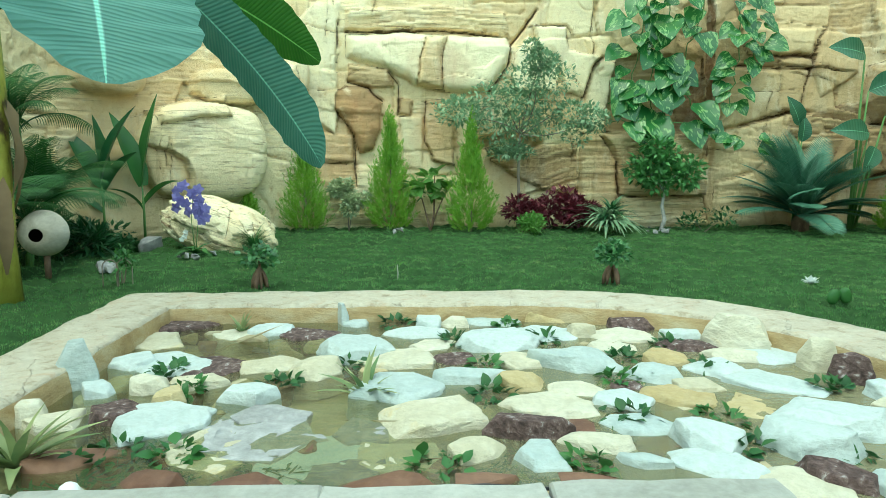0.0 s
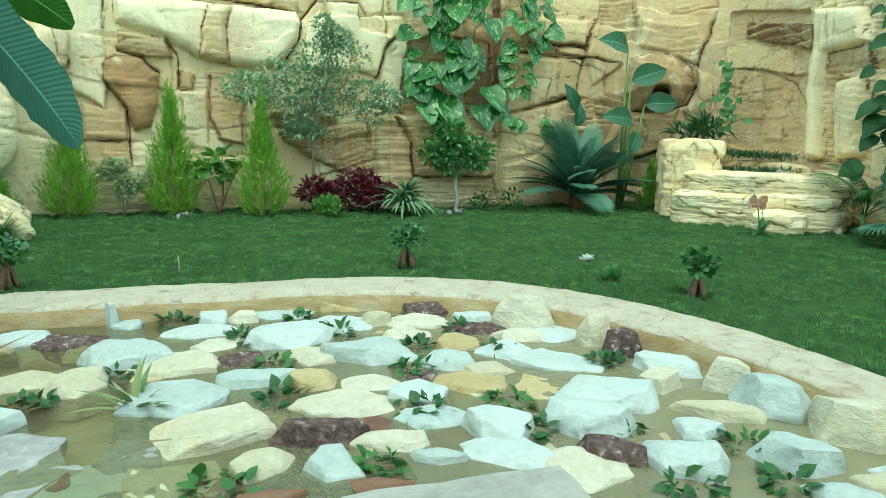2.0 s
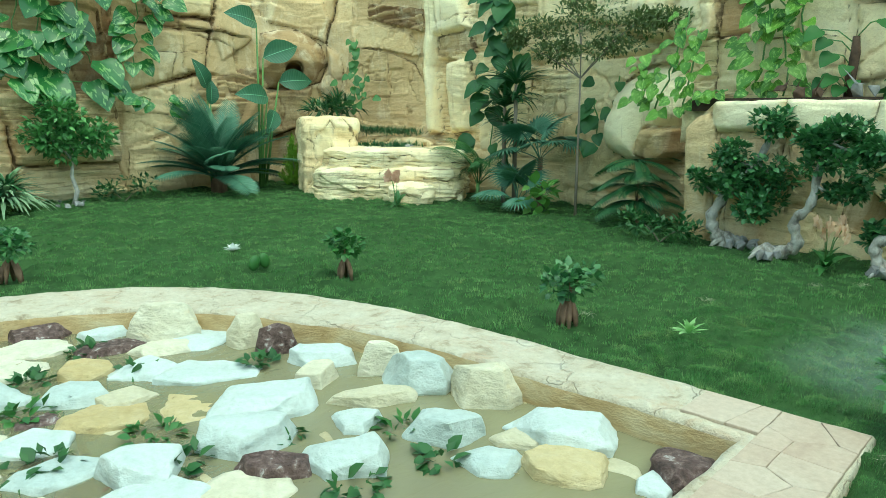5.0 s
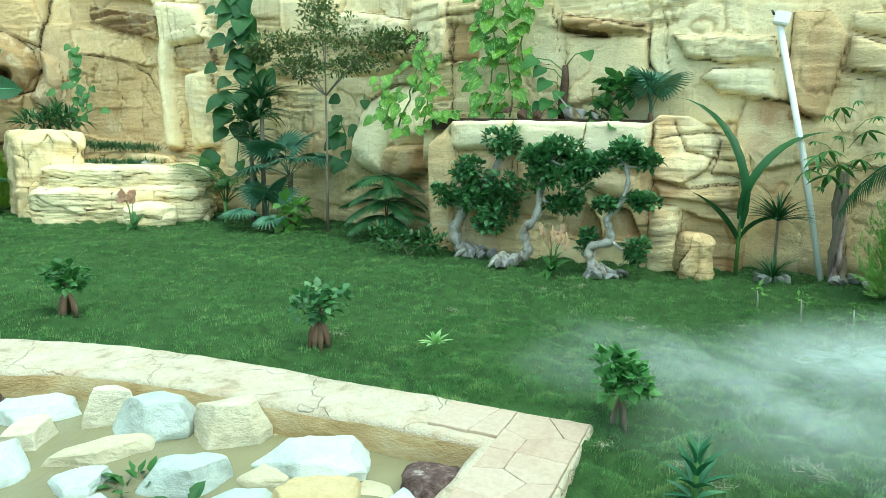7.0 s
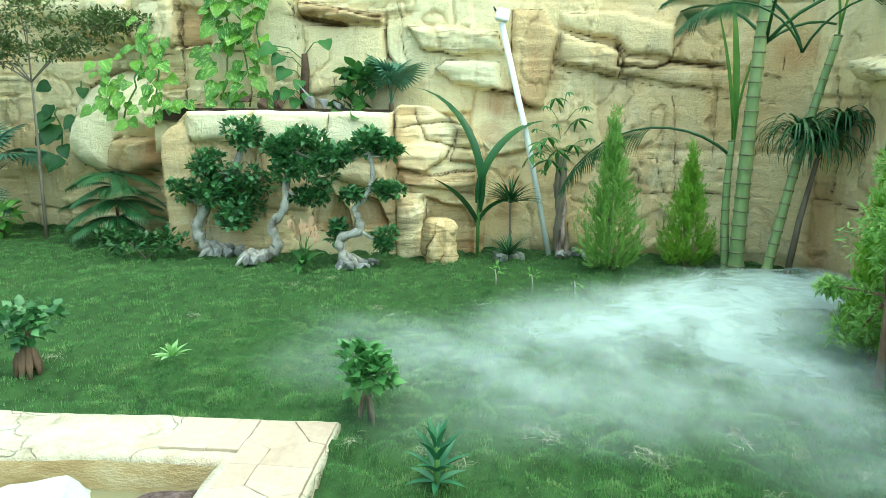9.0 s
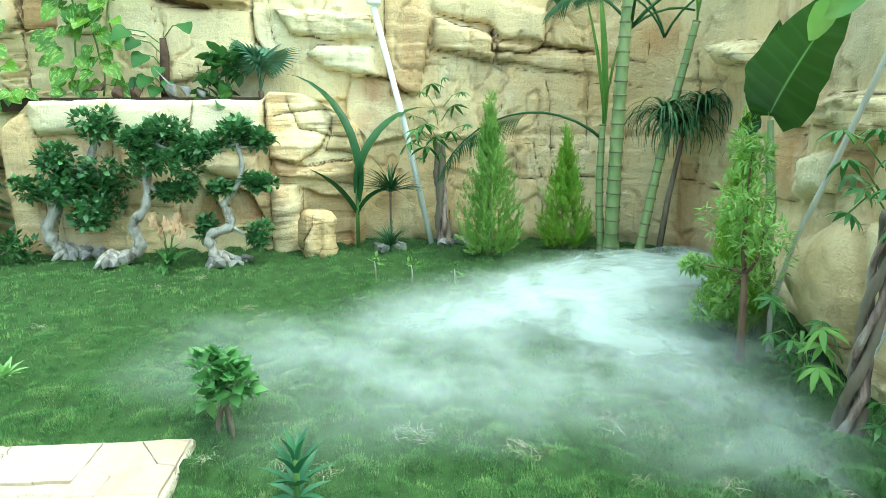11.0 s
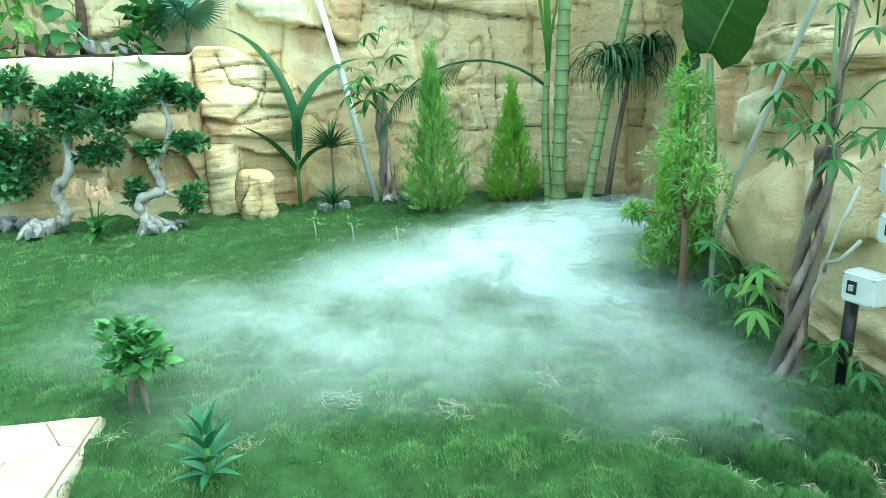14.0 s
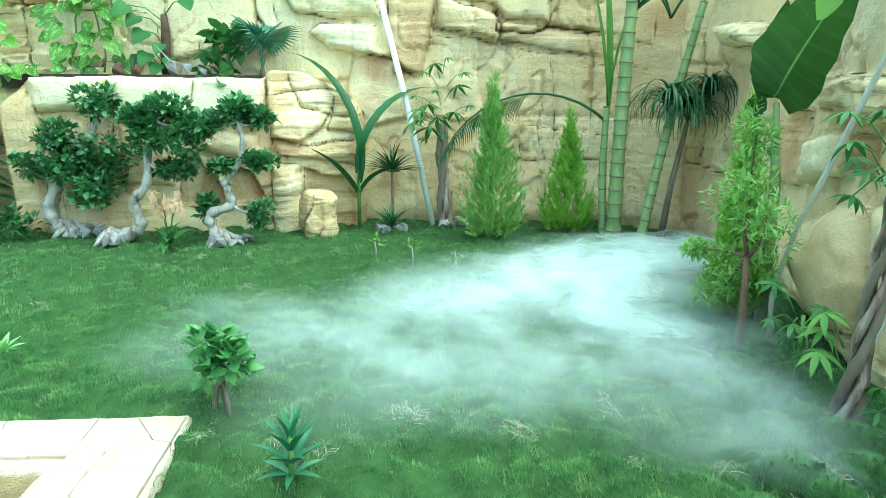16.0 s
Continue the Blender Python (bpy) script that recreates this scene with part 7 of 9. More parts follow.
for (x0, y0, z0), (x1, y1, z1), seed in (((8.95, 11.2, 1.15), (9.5, 9.75, 1.1), 74), ((8.75, 10.6, 0.84), (9.25, 9.55, 0.84), 75)):
    ob = thing("moss_strip", "dark green strip of low grass on the ledge", "ground cover")
    r = np.random.default_rng(seed)
    k = r.random(900)[:, None]
    p = np.array([(x0, y0, z0 - 0.03)]) * (1 - k) + np.array([(x1, y1, z1 - 0.03)]) * k + r.normal(size=(900, 3)) * np.array([0.09, 0.09, 0.03])
    part("leaves", Geo().scatter(THIN, poses(p, r.normal(size=(900, 3)) * 0.6 + np.array([0, 0, 0.8]), 0.13 * r.uniform(0.6, 1.2, 900))), M_PALM, ob)
pebbles(8.9, 9.35, 0.12, 6, 7, "grey pebbles at the basin's rim")
bpy.data.objects["pebble_ring.003"].location.z = 0.83
shrub("hanging_fern", "dark fern hanging over the pillar", 8.75, 11.55, [((0, 0, 1.55), (0.38, 0.3, 0.16)), ((0.25, -0.2, 1.6), (0.3, 0.25, 0.14))], THIN, 0.3, 120, M_PALM, 76)
vine("ivy", "small-leaved ivy climbing beside the waterfall", [[(9.3, 11.35, 1.5), (9.3, 11.3, 2.1), (9.4, 11.4, 2.9)], [(9.2, 11.0, 1.7), (9.2, 10.9, 2.2)]], M_MIDLEAF, 0.16, 16, 77, (-0.8, -0.6, 0))


def orchid(x, y, seed, stems, material, height, label, leaf_len=0.35):
    ob = thing("orchid", label, "orchid", pose(x, y, 0), "orchids on the lawn")
    part("leaves", rosette(Geo(), (0, 0, 0.02), 9, leaf_len, seed, leaf(0.24, "strap", 6, 0.35, 0.8), 0.75), M_MIDLEAF, ob)
    r = random.Random(seed)
    places = []
    for i in range(stems):
        dx, dy = r.uniform(-0.15, 0.15), r.uniform(-0.16, 0.16)
        part("stem", Geo().tube([(0, 0, 0), (dx * 0.5, dy * 0.5, height * 0.7), (dx, dy, height)], [0.006, 0.005, 0.004], 5), M_STEM, ob)
        places += [(dx + r.uniform(-0.07, 0.07), dy + r.uniform(-0.07, 0.07), height + r.uniform(-0.07, 0.06)) for _ in range(4)]
    blossoms(ob, places, 0.075, material, seed)
    return ob


orchid(7.55, 8.25, 81, 3, M_PINK, 0.5, "orchid with faded pink flowers and stiff leaves")
orchid(7.4, 2.05, 82, 4, M_PEACH, 0.42, "peach orchid flowering among the bonsai trees")

# ---- palms and climbers by the east wall ----
FAN = fan_geo(0.5, 26, 0.55).mesh("fan_leaf", M_CYCAD)
for x, y, h, n, k, seed in ((8.7, 6.75, 0.1, 8, 0.8, 91), (9.05, 6.6, 0.75, 9, 1.0, 92)):
    ob = thing("fan_palm", "fan palm with pleated blue-green leaves", "palm", pose(x, y, 0), "fan palms")
    part("trunk", Geo().tube([(0, 0, -0.05), (0.01, 0, h + 0.05)], [0.05, 0.04], 8), M_BROWNBARK, ob)
    crown_of(ob, "fan_leaf", FAN, n, h, seed, (0.1, 0.9), (0.75 * k, 1.1 * k))
for x, y, h, seed in ((9.0, 7.05, 1.9, 93), (9.1, 7.35, 1.55, 94)):
    ob = thing("dracaena", "dracaena with a spiky head on a bare stem", "dracaena", pose(x, y, 0), "dracaenas")
    part("stem", Geo().tube([(0, 0, -0.05), (0.02, 0.02, h * 0.5), (0, 0, h)], [0.04, 0.034, 0.028], 8), M_BARK, ob)
    part("leaves", rosette(rosette(Geo(), (0, 0, h), 46, 0.6, seed, leaf(0.085, "strap", 5, 0.4, 0.6), 0.8), (0, 0, h - 0.25), 30, 0.55, seed + 5, leaf(0.085, "strap", 5, 0.4, 0.9), 0.5), M_PALM, ob)
ob = thing("areca_palm", "young palm with feather fronds over the ledge", "palm", pose(8.75, 7.6, 0), "palms in the corner")
part("stems", Geo().tube([(0, 0, -0.05), (0, 0, 0.35)], 0.03, 7), M_STEM, ob)
crown_of(ob, "frond", FROND_PALM, 8, 0.3, 95, (0.1, 0.85), (0.65, 0.95))
vine("philodendron", "climbing philodendron with large dark leaves", [[(9.45, 7.9, 0.6), (9.4, 7.85, 1.6), (9.4, 7.7, 2.6), (9.4, 7.7, 3.8)], [(9.4, 7.5, 1.9), (9.4, 7.5, 3.6)]], M_DKLEAF, 0.34, 11, 96, (-1, -0.25, 0))
vine("philodendron", "dark climbing leaves between the rocks", [[(9.4, 5.5, 0.9), (9.35, 5.45, 2.0)], [(9.4, 5.8, 1.0), (9.35, 5.85, 1.7)]], M_DKLEAF, 0.26, 14, 97, (-1, -0.2, 0))
M_OLIVE = leaf_material("fine_olive_leaf", (0.07, 0.11, 0.035), (0.2, 0.26, 0.1), 0.5, 0.3)
shrub("fine_leaved_tree", "slender tree with a thin feathery olive crown", 8.85, 5.8,
      [((0, -0.75, 2.6), (0.35, 0.5, 0.2)), ((0, 0, 2.75), (0.4, 0.6, 0.28)), ((0, 0.7, 2.65), (0.35, 0.5, 0.22)), ((0, 0.15, 3.2), (0.3, 0.3, 0.3)), ((0, 0.3, 2.35), (0.35, 0.5, 0.2)),
       ((0, -0.4, 2.35), (0.3, 0.5, 0.16)), ((0, 1.05, 2.5), (0.2, 0.25, 0.15)), ((0.1, -1.15, 2.75), (0.3, 0.35, 0.15))],
      SMALL, 0.07, 640, M_OLIVE, 98, M_BARK, 0.011, "tree", [(0, 0, 0.7), (0.01, 0, 1.4), (0, 0, 1.95)])
ob = thing("fern_palm", "layered dark fern-like plant below the boulder", "fern", pose(8.72, 4.75, 0))
part("stems", stems_to(Geo(), (0, 0, -0.05), [(0.05, 0.1, 0.75), (-0.04, -0.1, 0.6), (0.0, 0.02, 0.85)], 0.014, 99), M_BROWNBARK, ob)
FERN = frond_geo(0.62, 20, 0.2, 0.13, 0.75, 0.25, True, 0.5, 0.1, 0.1).mesh("frond", M_PALM)
for z, n, seed in ((0.3, 7, 991), (0.5, 7, 992), (0.68, 7, 993), (0.84, 6, 994)):
    crown_of(ob, "frond", FERN, n, z, seed, (0.55, 0.85), (0.8, 1.15))
shrub("dark_shrub", "low mound of dark round leaves on the lawn", 7.8, 3.95, [((0, -0.25, 0.16), (0.25, 0.3, 0.17)), ((0, 0.2, 0.16), (0.25, 0.3, 0.17))], SMALL, 0.1, 150, M_DKLEAF, 100)
shrub("leafy_plant", "bright green leafy plant at the palms' foot", 8.6, 6.3, [((0, 0, 0.2), (0.25, 0.25, 0.18)), ((0, -0.1, 0.38), (0.2, 0.2, 0.12))], ROUND, 0.2, 22, M_BRIGHT, 101)

# ---- planter in the east wall ----
def planter_face():
    """The planter and the outcrop beside it: one carved face, with its top falling away to the outcrop's end."""
    step = 0.02
    y = np.arange(4.08, 0.12, -step)
    v = np.linspace(0, 1, 96)
    top = np.interp(y, (0.1, 0.3, 0.5, 0.85, 1.15, 1.25, 3.62, 3.75, 4.1), (1.15, 1.38, 1.52, 1.68, 1.7, 1.62, 1.62, 1.5, 1.1)) + 0.05 * (fbm(y * 3, y * 0, 61, 4) - 0.5)
    Y = np.repeat(y[:, None], len(v), 1)
    Z = -0.2 + v[None] * (top[:, None] + 0.2)
    d, tone, where = 0.05 * (fbm(Y * 1.4, Z * 1.6, 62, 4) - 0.5) + 0.014 * (fbm(Y * 12, Z * 16, 63, 3) - 0.5), np.full(Y.shape, 0.7), np.full(Y.shape, 0.1)
    joint = np.full(Y.shape, 0.2)
    chip, ca, cb = cells(Y / 0.5 + 0.5 * fbm(Y * 2, Z * 2, 65), Z / 0.32 + 0.4 * fbm(Y * 2, Z * 2, 66), 67)
    d += 0.05 * (ca - 0.5)
    tone += 0.3 * (cb - 0.5)
    faces = [([(3.6, 1.26), (3.6, 1.7), (2.86, 1.7), (2.82, 1.31)], 0.12, 0.03, 0.97, 0.0), ([(2.8, 1.3), (2.84, 1.7), (1.22, 1.7), (1.22, 1.12), (2.1, 1.22)], 0.14, 0.03, 1.0, 0.0),
             ([(3.95, -0.2), (3.95, 1.4), (3.62, 1.5), (3.52, 1.24), (3.58, -0.2)], 0.06, 0.04, 0.45, 0.2), ([(3.5, 0.7), (3.5, 1.2), (2.9, 1.2), (2.85, 0.75)], 0.04, 0.03, 0.85, 0.1),
             ([(2.75, 0.5), (2.75, 1.2), (2.2, 1.15), (2.25, 0.45)], 0.05, 0.03, 0.75, 0.1), ([(3.4, -0.2), (3.4, 0.6), (2.4, 0.4), (2.4, -0.2)], 0.02, 0.04, 0.6, 0.4),
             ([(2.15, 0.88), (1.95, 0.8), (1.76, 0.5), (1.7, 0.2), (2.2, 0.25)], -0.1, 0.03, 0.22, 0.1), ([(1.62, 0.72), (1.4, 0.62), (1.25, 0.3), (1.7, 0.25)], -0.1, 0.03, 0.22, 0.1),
             ([(2.1, 1.1), (1.3, 1.05), (1.26, 0.7), (1.66, 0.8), (1.9, 0.9)], 0.06, 0.03, 0.8, 0.2), ([(1.2, 1.0), (1.2, 1.8), (0.75, 1.8), (0.5, 1.45), (0.62, 1.12), (0.9, 0.95)], 0.05, 0.015, 0.72, 0.5), ([(0.7, 1.72), (0.3, 1.45), (0.2, 1.0), (0.58, 1.06), (0.5, 1.42)], 0.05, 0.02, 0.5, 0.7),
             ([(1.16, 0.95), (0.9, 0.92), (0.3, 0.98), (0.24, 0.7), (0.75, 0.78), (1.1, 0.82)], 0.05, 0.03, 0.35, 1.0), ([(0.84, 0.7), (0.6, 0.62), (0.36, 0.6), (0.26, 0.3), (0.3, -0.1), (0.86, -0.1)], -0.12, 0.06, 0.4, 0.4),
             ([(1.2, 0.75), (0.88, 0.72), (0.86, -0.2), (1.2, -0.2)], 0.12, 0.05, 0.75, 0.2)]
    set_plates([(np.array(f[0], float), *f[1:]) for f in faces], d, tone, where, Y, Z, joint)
    bed = Z * 12 + 2.2 * fbm(Y * 0.7, Z * 0.9, 68, 3) + 1.1 * Y
    ledge = fbm(Y * 0.9 + np.floor(bed) * 7.3, np.floor(bed) * 3.7, 69, 3) - 0.5
    outcrop = sstep(1.32, 1.14, Y)
    d += (0.12 * ledge - 0.02 * np.exp(-(bed - np.floor(bed)) / 0.12)) * np.maximum(where, 0.75 * outcrop)
    # Tone follows the beds' depth: shade of the sunk ones is painted in.
    tone += 0.5 * ledge * np.maximum(where, outcrop)
    where = np.maximum(where, 0.6 * outcrop)
    for line in ([(1.0, 1.6), (0.85, 1.3), (0.5, 1.2), (0.25, 1.22)], [(1.15, 0.98), (0.8, 0.9), (0.3, 0.98)], [(1.1, 1.45), (0.7, 1.52), (0.45, 1.46)], [(2.84, 1.62), (2.8, 1.3), (2.1, 1.22), (1.22, 1.12)], [(2.28, 1.2), (2.22, 0.5)],
                 [(3.55, 1.3), (3.45, 0.6), (3.5, 0.1)], [(2.82, 1.3), (2.9, 0.75), (2.75, 0.4)], [(1.2, 1.6), (1.18, 0.9), (1.22, 0.2)], [(1.95, 1.62), (1.98, 1.22)]):
        near, _ = edge_gap(np.array(line), Y + 0.1 * (fbm(Y * 4, Z * 4, 71, 4) - 0.5), Z + 0.1 * (fbm(Y * 4, Z * 4, 72, 4) - 0.5), False)
        joint = np.minimum(joint, near - 0.004)
        d -= 0.05 * np.exp(-(near / 0.02) ** 2)
    rust = 0.6 * sstep(0.42, 0.6, fbm(Y * 1.6, Z * 1.1, 64, 4)) * np.maximum(Z < 1.2, outcrop)
    end = sstep(4.08, 3.9, Y) * sstep(0.12, 0.3, Y)
    X = 8.34 + 0.2 * sstep(1.25, 1.0, Y) * sstep(0.9, 1.7, Z) + 0.1 * sstep(0.7, 0.2, Y) - d + 0.5 * (1 - end)
    X[:, -3:] += np.array([0.0, 0.012, 0.035])
    n, k = X.shape
    back = np.stack([np.full(n, 9.1), y, top + 0.0], 1)
    inner = np.stack([np.where(y > 1.22, 8.46, 8.75), y, top - 0.004], 1)
    floor_in = np.stack([np.where(y > 1.22, 8.48, 9.0), y, np.where(y > 1.22, 1.52, top - 0.01)], 1)
    vs = np.concatenate([np.stack([X, Y, Z], -1).reshape(-1, 3), inner, floor_in, back])
    idx = np.arange(n * k).reshape(n, k)
    quads = [np.stack([idx[:-1, :-1], idx[1:, :-1], idx[1:, 1:], idx[:-1, 1:]], -1).reshape(-1, 4)]
    rows = [idx[:, -1], n * k + np.arange(n), n * k + n + np.arange(n), n * k + 2 * n + np.arange(n)]
    for lo, hi in zip(rows[:-1], rows[1:]):
        quads.append(np.stack([lo[:-1], lo[1:], hi[1:], hi[:-1]], -1))
    g = Geo().add(vs, np.concatenate(quads).tolist())
    ob = part("planter_wall", g, M_WALL)
    for name, val, rest in (("tone", np.clip(tone, 0, 1), 0.8), ("layered", where, 0.1), ("rust", rust, 0.0), ("joint", joint, 0.2)):
        ob.data.attributes.new(name, "FLOAT", "POINT").data.foreach_set("value", np.r_[val.ravel(), np.full(3 * n, rest)].astype(np.float32))
    return tagged(ob, "pale sandstone planter wall with stained broken face and outcrop", "planter")


planter_face()
rock_block("foot_rock", "small pale rock at the wall's foot", 8.0, 0.66, -0.1, 0.4, 0.36, 0.56, 20, 113, 0.3, 0.05, 5, "rock", 22, 0.9)
g = Geo()
block(g, 8.4, 9.0, 1.3, 3.95, 1.5, 1.645)
tagged(part("planter_soil", g, M_SOIL, None, "", False), "dark soil filling the planter", "soil")
M_HUSK = plain_material("coconut_husk", (0.075, 0.045, 0.028), 0.9, 0.0, 0.4, 20, 0.5)
for i, (y, s) in enumerate(((2.95, 0.17), (2.75, 0.15), (2.58, 0.14), (2.2, 0.18), (2.05, 0.15), (1.9, 0.12))):
    bm = rock_bmesh(s, s, s * 0.85, 700 + i, 14, 0.08, 1, 0.03)
    ob = part("planter_stone", bm, M_GREYST if i > 2 else M_HUSK, None)
    ob.matrix_basis = pose(8.46, y, 1.645 + s * 0.35, 0, 0, i * 50)
    tagged(ob, "grey stone on the planter soil" if i > 2 else "round brown coconut on the planter soil", "stone" if i > 2 else "coconut")
E_OUT = (-1, 0, 0)
M_VINEB = leaf_material("bright_vine_leaf", (0.03, 0.13, 0.02), (0.24, 0.46, 0.06), 0.35, 0.35, (0.34, 0.54, 0.12), 0, 0.45)
M_VINED = leaf_material("deep_green_round_leaf", (0.018, 0.085, 0.02), (0.07, 0.2, 0.04), 0.5, 0.25, None, 0, 0.3)
vine("climbing_vine", "bright green vine cascading down the wall",
     [[(8.85, 3.35, 1.7), (8.85, 3.3, 2.4), (8.8, 3.3, 3.4)], [(8.8, 3.0, 1.7), (8.85, 3.1, 2.5), (8.85, 3.2, 3.3)], [(8.85, 2.9, 2.3), (8.85, 2.95, 3.4)]], M_VINEB, 0.205, 19, 121, E_OUT)
vine("climbing_vine", "light green vine hanging over the boulder",
     [[(8.75, 4.2, 2.7), (8.6, 4.3, 2.1), (8.55, 4.5, 1.5)], [(8.7, 4.0, 2.5), (8.5, 4.05, 1.8), (8.45, 4.1, 1.45)], [(8.5, 4.6, 2.2), (8.5, 4.65, 1.55)], [(8.5, 3.9, 1.7), (8.35, 3.5, 1.72)]], M_VINEB, 0.16, 20, 122, E_OUT)
ob = thing("climbing_plant", "dark mossy stake with a round-leaved climber in the planter", "plant", pose(8.72, 2.33, 0))
part("stake", Geo().tube([(0, 0, 1.6), (0.01, 0.015, 1.85), (0, -0.01, 2.1), (0.01, 0, 2.28)], [0.06, 0.055, 0.05, 0.035], 9), M_HUSK, ob, "dark fibrous stake")
for (dy, z), size in (((-0.27, 2.42), 0.19), ((0.32, 2.36), 0.22), ((0.23, 2.25), 0.19), ((0.17, 2.1), 0.22), ((0.02, 1.97), 0.17), ((0.15, 1.87), 0.2), ((0.24, 1.83), 0.17), ((-0.06, 1.82), 0.15), ((0.06, 1.76), 0.18)):
    at = np.array([-0.14, dy, z])
    way = unit(np.array([-0.45, dy * 1.1, -0.35]))
    part("leaf_stalk", Geo().tube([(0, 0, z - 0.16), at * (0.5, 0.5, 1) - (0, 0, 0.02), at], 0.007, 5), M_STEM, ob)
    part("leaf", Geo().scatter(leaf(0.9, "heart", 6, 0.2, 0.35, 0.06, 2), poses([at], [way], size, np.array([0.2]), up=(-1, 0, 0.7))), M_VINED, ob)
shrub("leafy_plant", "heart-leaved plant in the planter", 8.6, 1.75, [((0, 0.1, 1.8), (0.18, 0.3, 0.18)), ((0, -0.15, 2.0), (0.14, 0.2, 0.14)), ((-0.2, -0.05, 1.5), (0.08, 0.15, 0.2))], ROUND, 0.19, 38, M_MIDLEAF, 124)
ob = thing("fan_palm", "small fan palm growing in the planter", "palm", pose(8.7, 1.3, 1.62), "fan palms")
part("trunk", Geo().tube([(0, 0, -0.05), (0, 0, 0.1)], 0.03, 8), M_BROWNBARK, ob)
crown_of(ob, "fan_leaf", FAN, 7, 0.06, 125, (0.05, 0.45), (0.55, 0.75))


# ---- bonsai trees ----
M_BONSAI = leaf_material("bonsai_leaf", (0.025, 0.09, 0.035), (0.15, 0.34, 0.11), 0.35, 0.2, None, 0, 0.5)
PADLEAF = leaf(0.66, "ovate", 3, 0.25, 0.3)


def bonsai(x, y, line, thick, pads, seed, label):
    ob = thing("bonsai_tree", label, "bonsai tree", pose(x, y, 0), "bonsai trees by the planter")
    p = np.array(line, float)
    t = np.linspace(0, len(p) - 1, len(p) * 5)
    k = np.arange(len(p))
    pts = np.stack([np.interp(t, k, p[:, i]) for i in range(3)], 1)
    for _ in range(4):
        pts[1:-1] = (pts[:-2] + 2 * pts[1:-1] + pts[2:]) / 4
    rad = thick * np.linspace(1, 0.35, len(pts)) * (1 + 0.22 * np.sin(np.arange(len(pts)) * 1.7))
    wood = Geo().tube(pts, rad, 10)
    for i in range(5):
        a = i * 1.26
        wood.tube([(0, 0, 0.1), (0.12 * math.cos(a), 0.12 * math.sin(a), 0.03), (0.2 * math.cos(a), 0.2 * math.sin(a), -0.03)], [thick * 0.6, thick * 0.45, thick * 0.2], 7)
    for c, rr in pads:
        near = pts[np.argmin(np.linalg.norm(pts - np.array(c), axis=1))]
        stems_to(wood, near, [np.array(c) - np.array([0, 0, 0.05])], thick * 0.3, seed)
    part("trunk", wood, M_PALEBARK, ob, "pale twisted trunk")
    for i, (c, rr) in enumerate(pads):
        pad, rp = Geo(), random.Random(seed * 17 + i)
        for k in range(4):
            off = [rp.uniform(-0.55, 0.55) * q for q in rr]
            clump(pad, PADLEAF, [c[q] + off[q] for q in range(3)], [q * 0.6 for q in rr], int(215 * rr[0] * 2.2), 0.075, seed * 170 + i * 7 + k, 0.7, 0.5)
        part("foliage_pad", pad, M_BONSAI, ob)
    return ob


bonsai(8.15, 3.3, [(0, 0, -0.05), (-0.05, 0.12, 0.12), (-0.05, 0.2, 0.3), (0, 0.05, 0.55), (-0.05, -0.25, 0.85), (0, -0.4, 1.25)], 0.085,
       [((-0.1, -0.42, 1.36), (0.2, 0.22, 0.15)), ((-0.1, -0.05, 1.0), (0.22, 0.25, 0.18)), ((-0.12, -0.5, 0.85), (0.25, 0.35, 0.2)), ((-0.12, 0.0, 0.66), (0.25, 0.3, 0.2)), ((-0.12, -0.35, 0.48), (0.25, 0.32, 0.2)), ((-0.1, 0.25, 0.7), (0.16, 0.16, 0.12))], 131,
       "bonsai tree with a thick pale trunk and dark foliage")
bonsai(7.75, 2.72, [(0, 0, -0.03), (0, -0.2, 0.08), (0, -0.32, 0.14), (0, -0.22, 0.4), (0, -0.4, 0.55), (0, -0.42, 0.95), (0, -0.5, 1.2)], 0.075,
       [((0, -0.6, 1.3), (0.22, 0.28, 0.16)), ((0, -0.35, 1.2), (0.2, 0.2, 0.16)), ((0, -0.75, 1.02), (0.22, 0.26, 0.16)), ((0, -0.6, 0.74), (0.2, 0.28, 0.11)), ((0, -0.95, 1.15), (0.16, 0.18, 0.12)), ((0.05, -0.5, 1.05), (0.2, 0.25, 0.16))], 132,
       "bonsai tree with a leaning pale trunk and cloud foliage")
bonsai(7.62, 1.58, [(0, 0, -0.03), (0, 0.1, 0.12), (0, 0.14, 0.3), (0, -0.12, 0.36), (0, -0.08, 0.52), (0, -0.02, 0.6), (0, -0.2, 0.78), (0, -0.25, 1.0), (0, -0.2, 1.2)], 0.06,
       [((0, -0.12, 1.28), (0.2, 0.22, 0.13)), ((0, -0.38, 1.22), (0.17, 0.19, 0.1)), ((0, -0.38, 0.82), (0.16, 0.2, 0.09)), ((0, -0.02, 0.75), (0.12, 0.14, 0.07)), ((0, 0.1, 1.15), (0.15, 0.17, 0.12)), ((0.1, 0.15, 0.35), (0.1, 0.12, 0.12)), ((0, -0.4, 0.28), (0.1, 0.14, 0.12))], 133,
       "S-shaped bonsai tree with white bark and small pads")
for x, y, seed in ((8.1, 3.1, 141), (7.7, 2.7, 142), (7.58, 1.52, 143), (8.15, -0.1, 144), (8.3, -0.85, 145)):
    pebbles(x, y, 0.19, 13, seed, "pile of broken grey stones at a trunk's foot", 1.35)

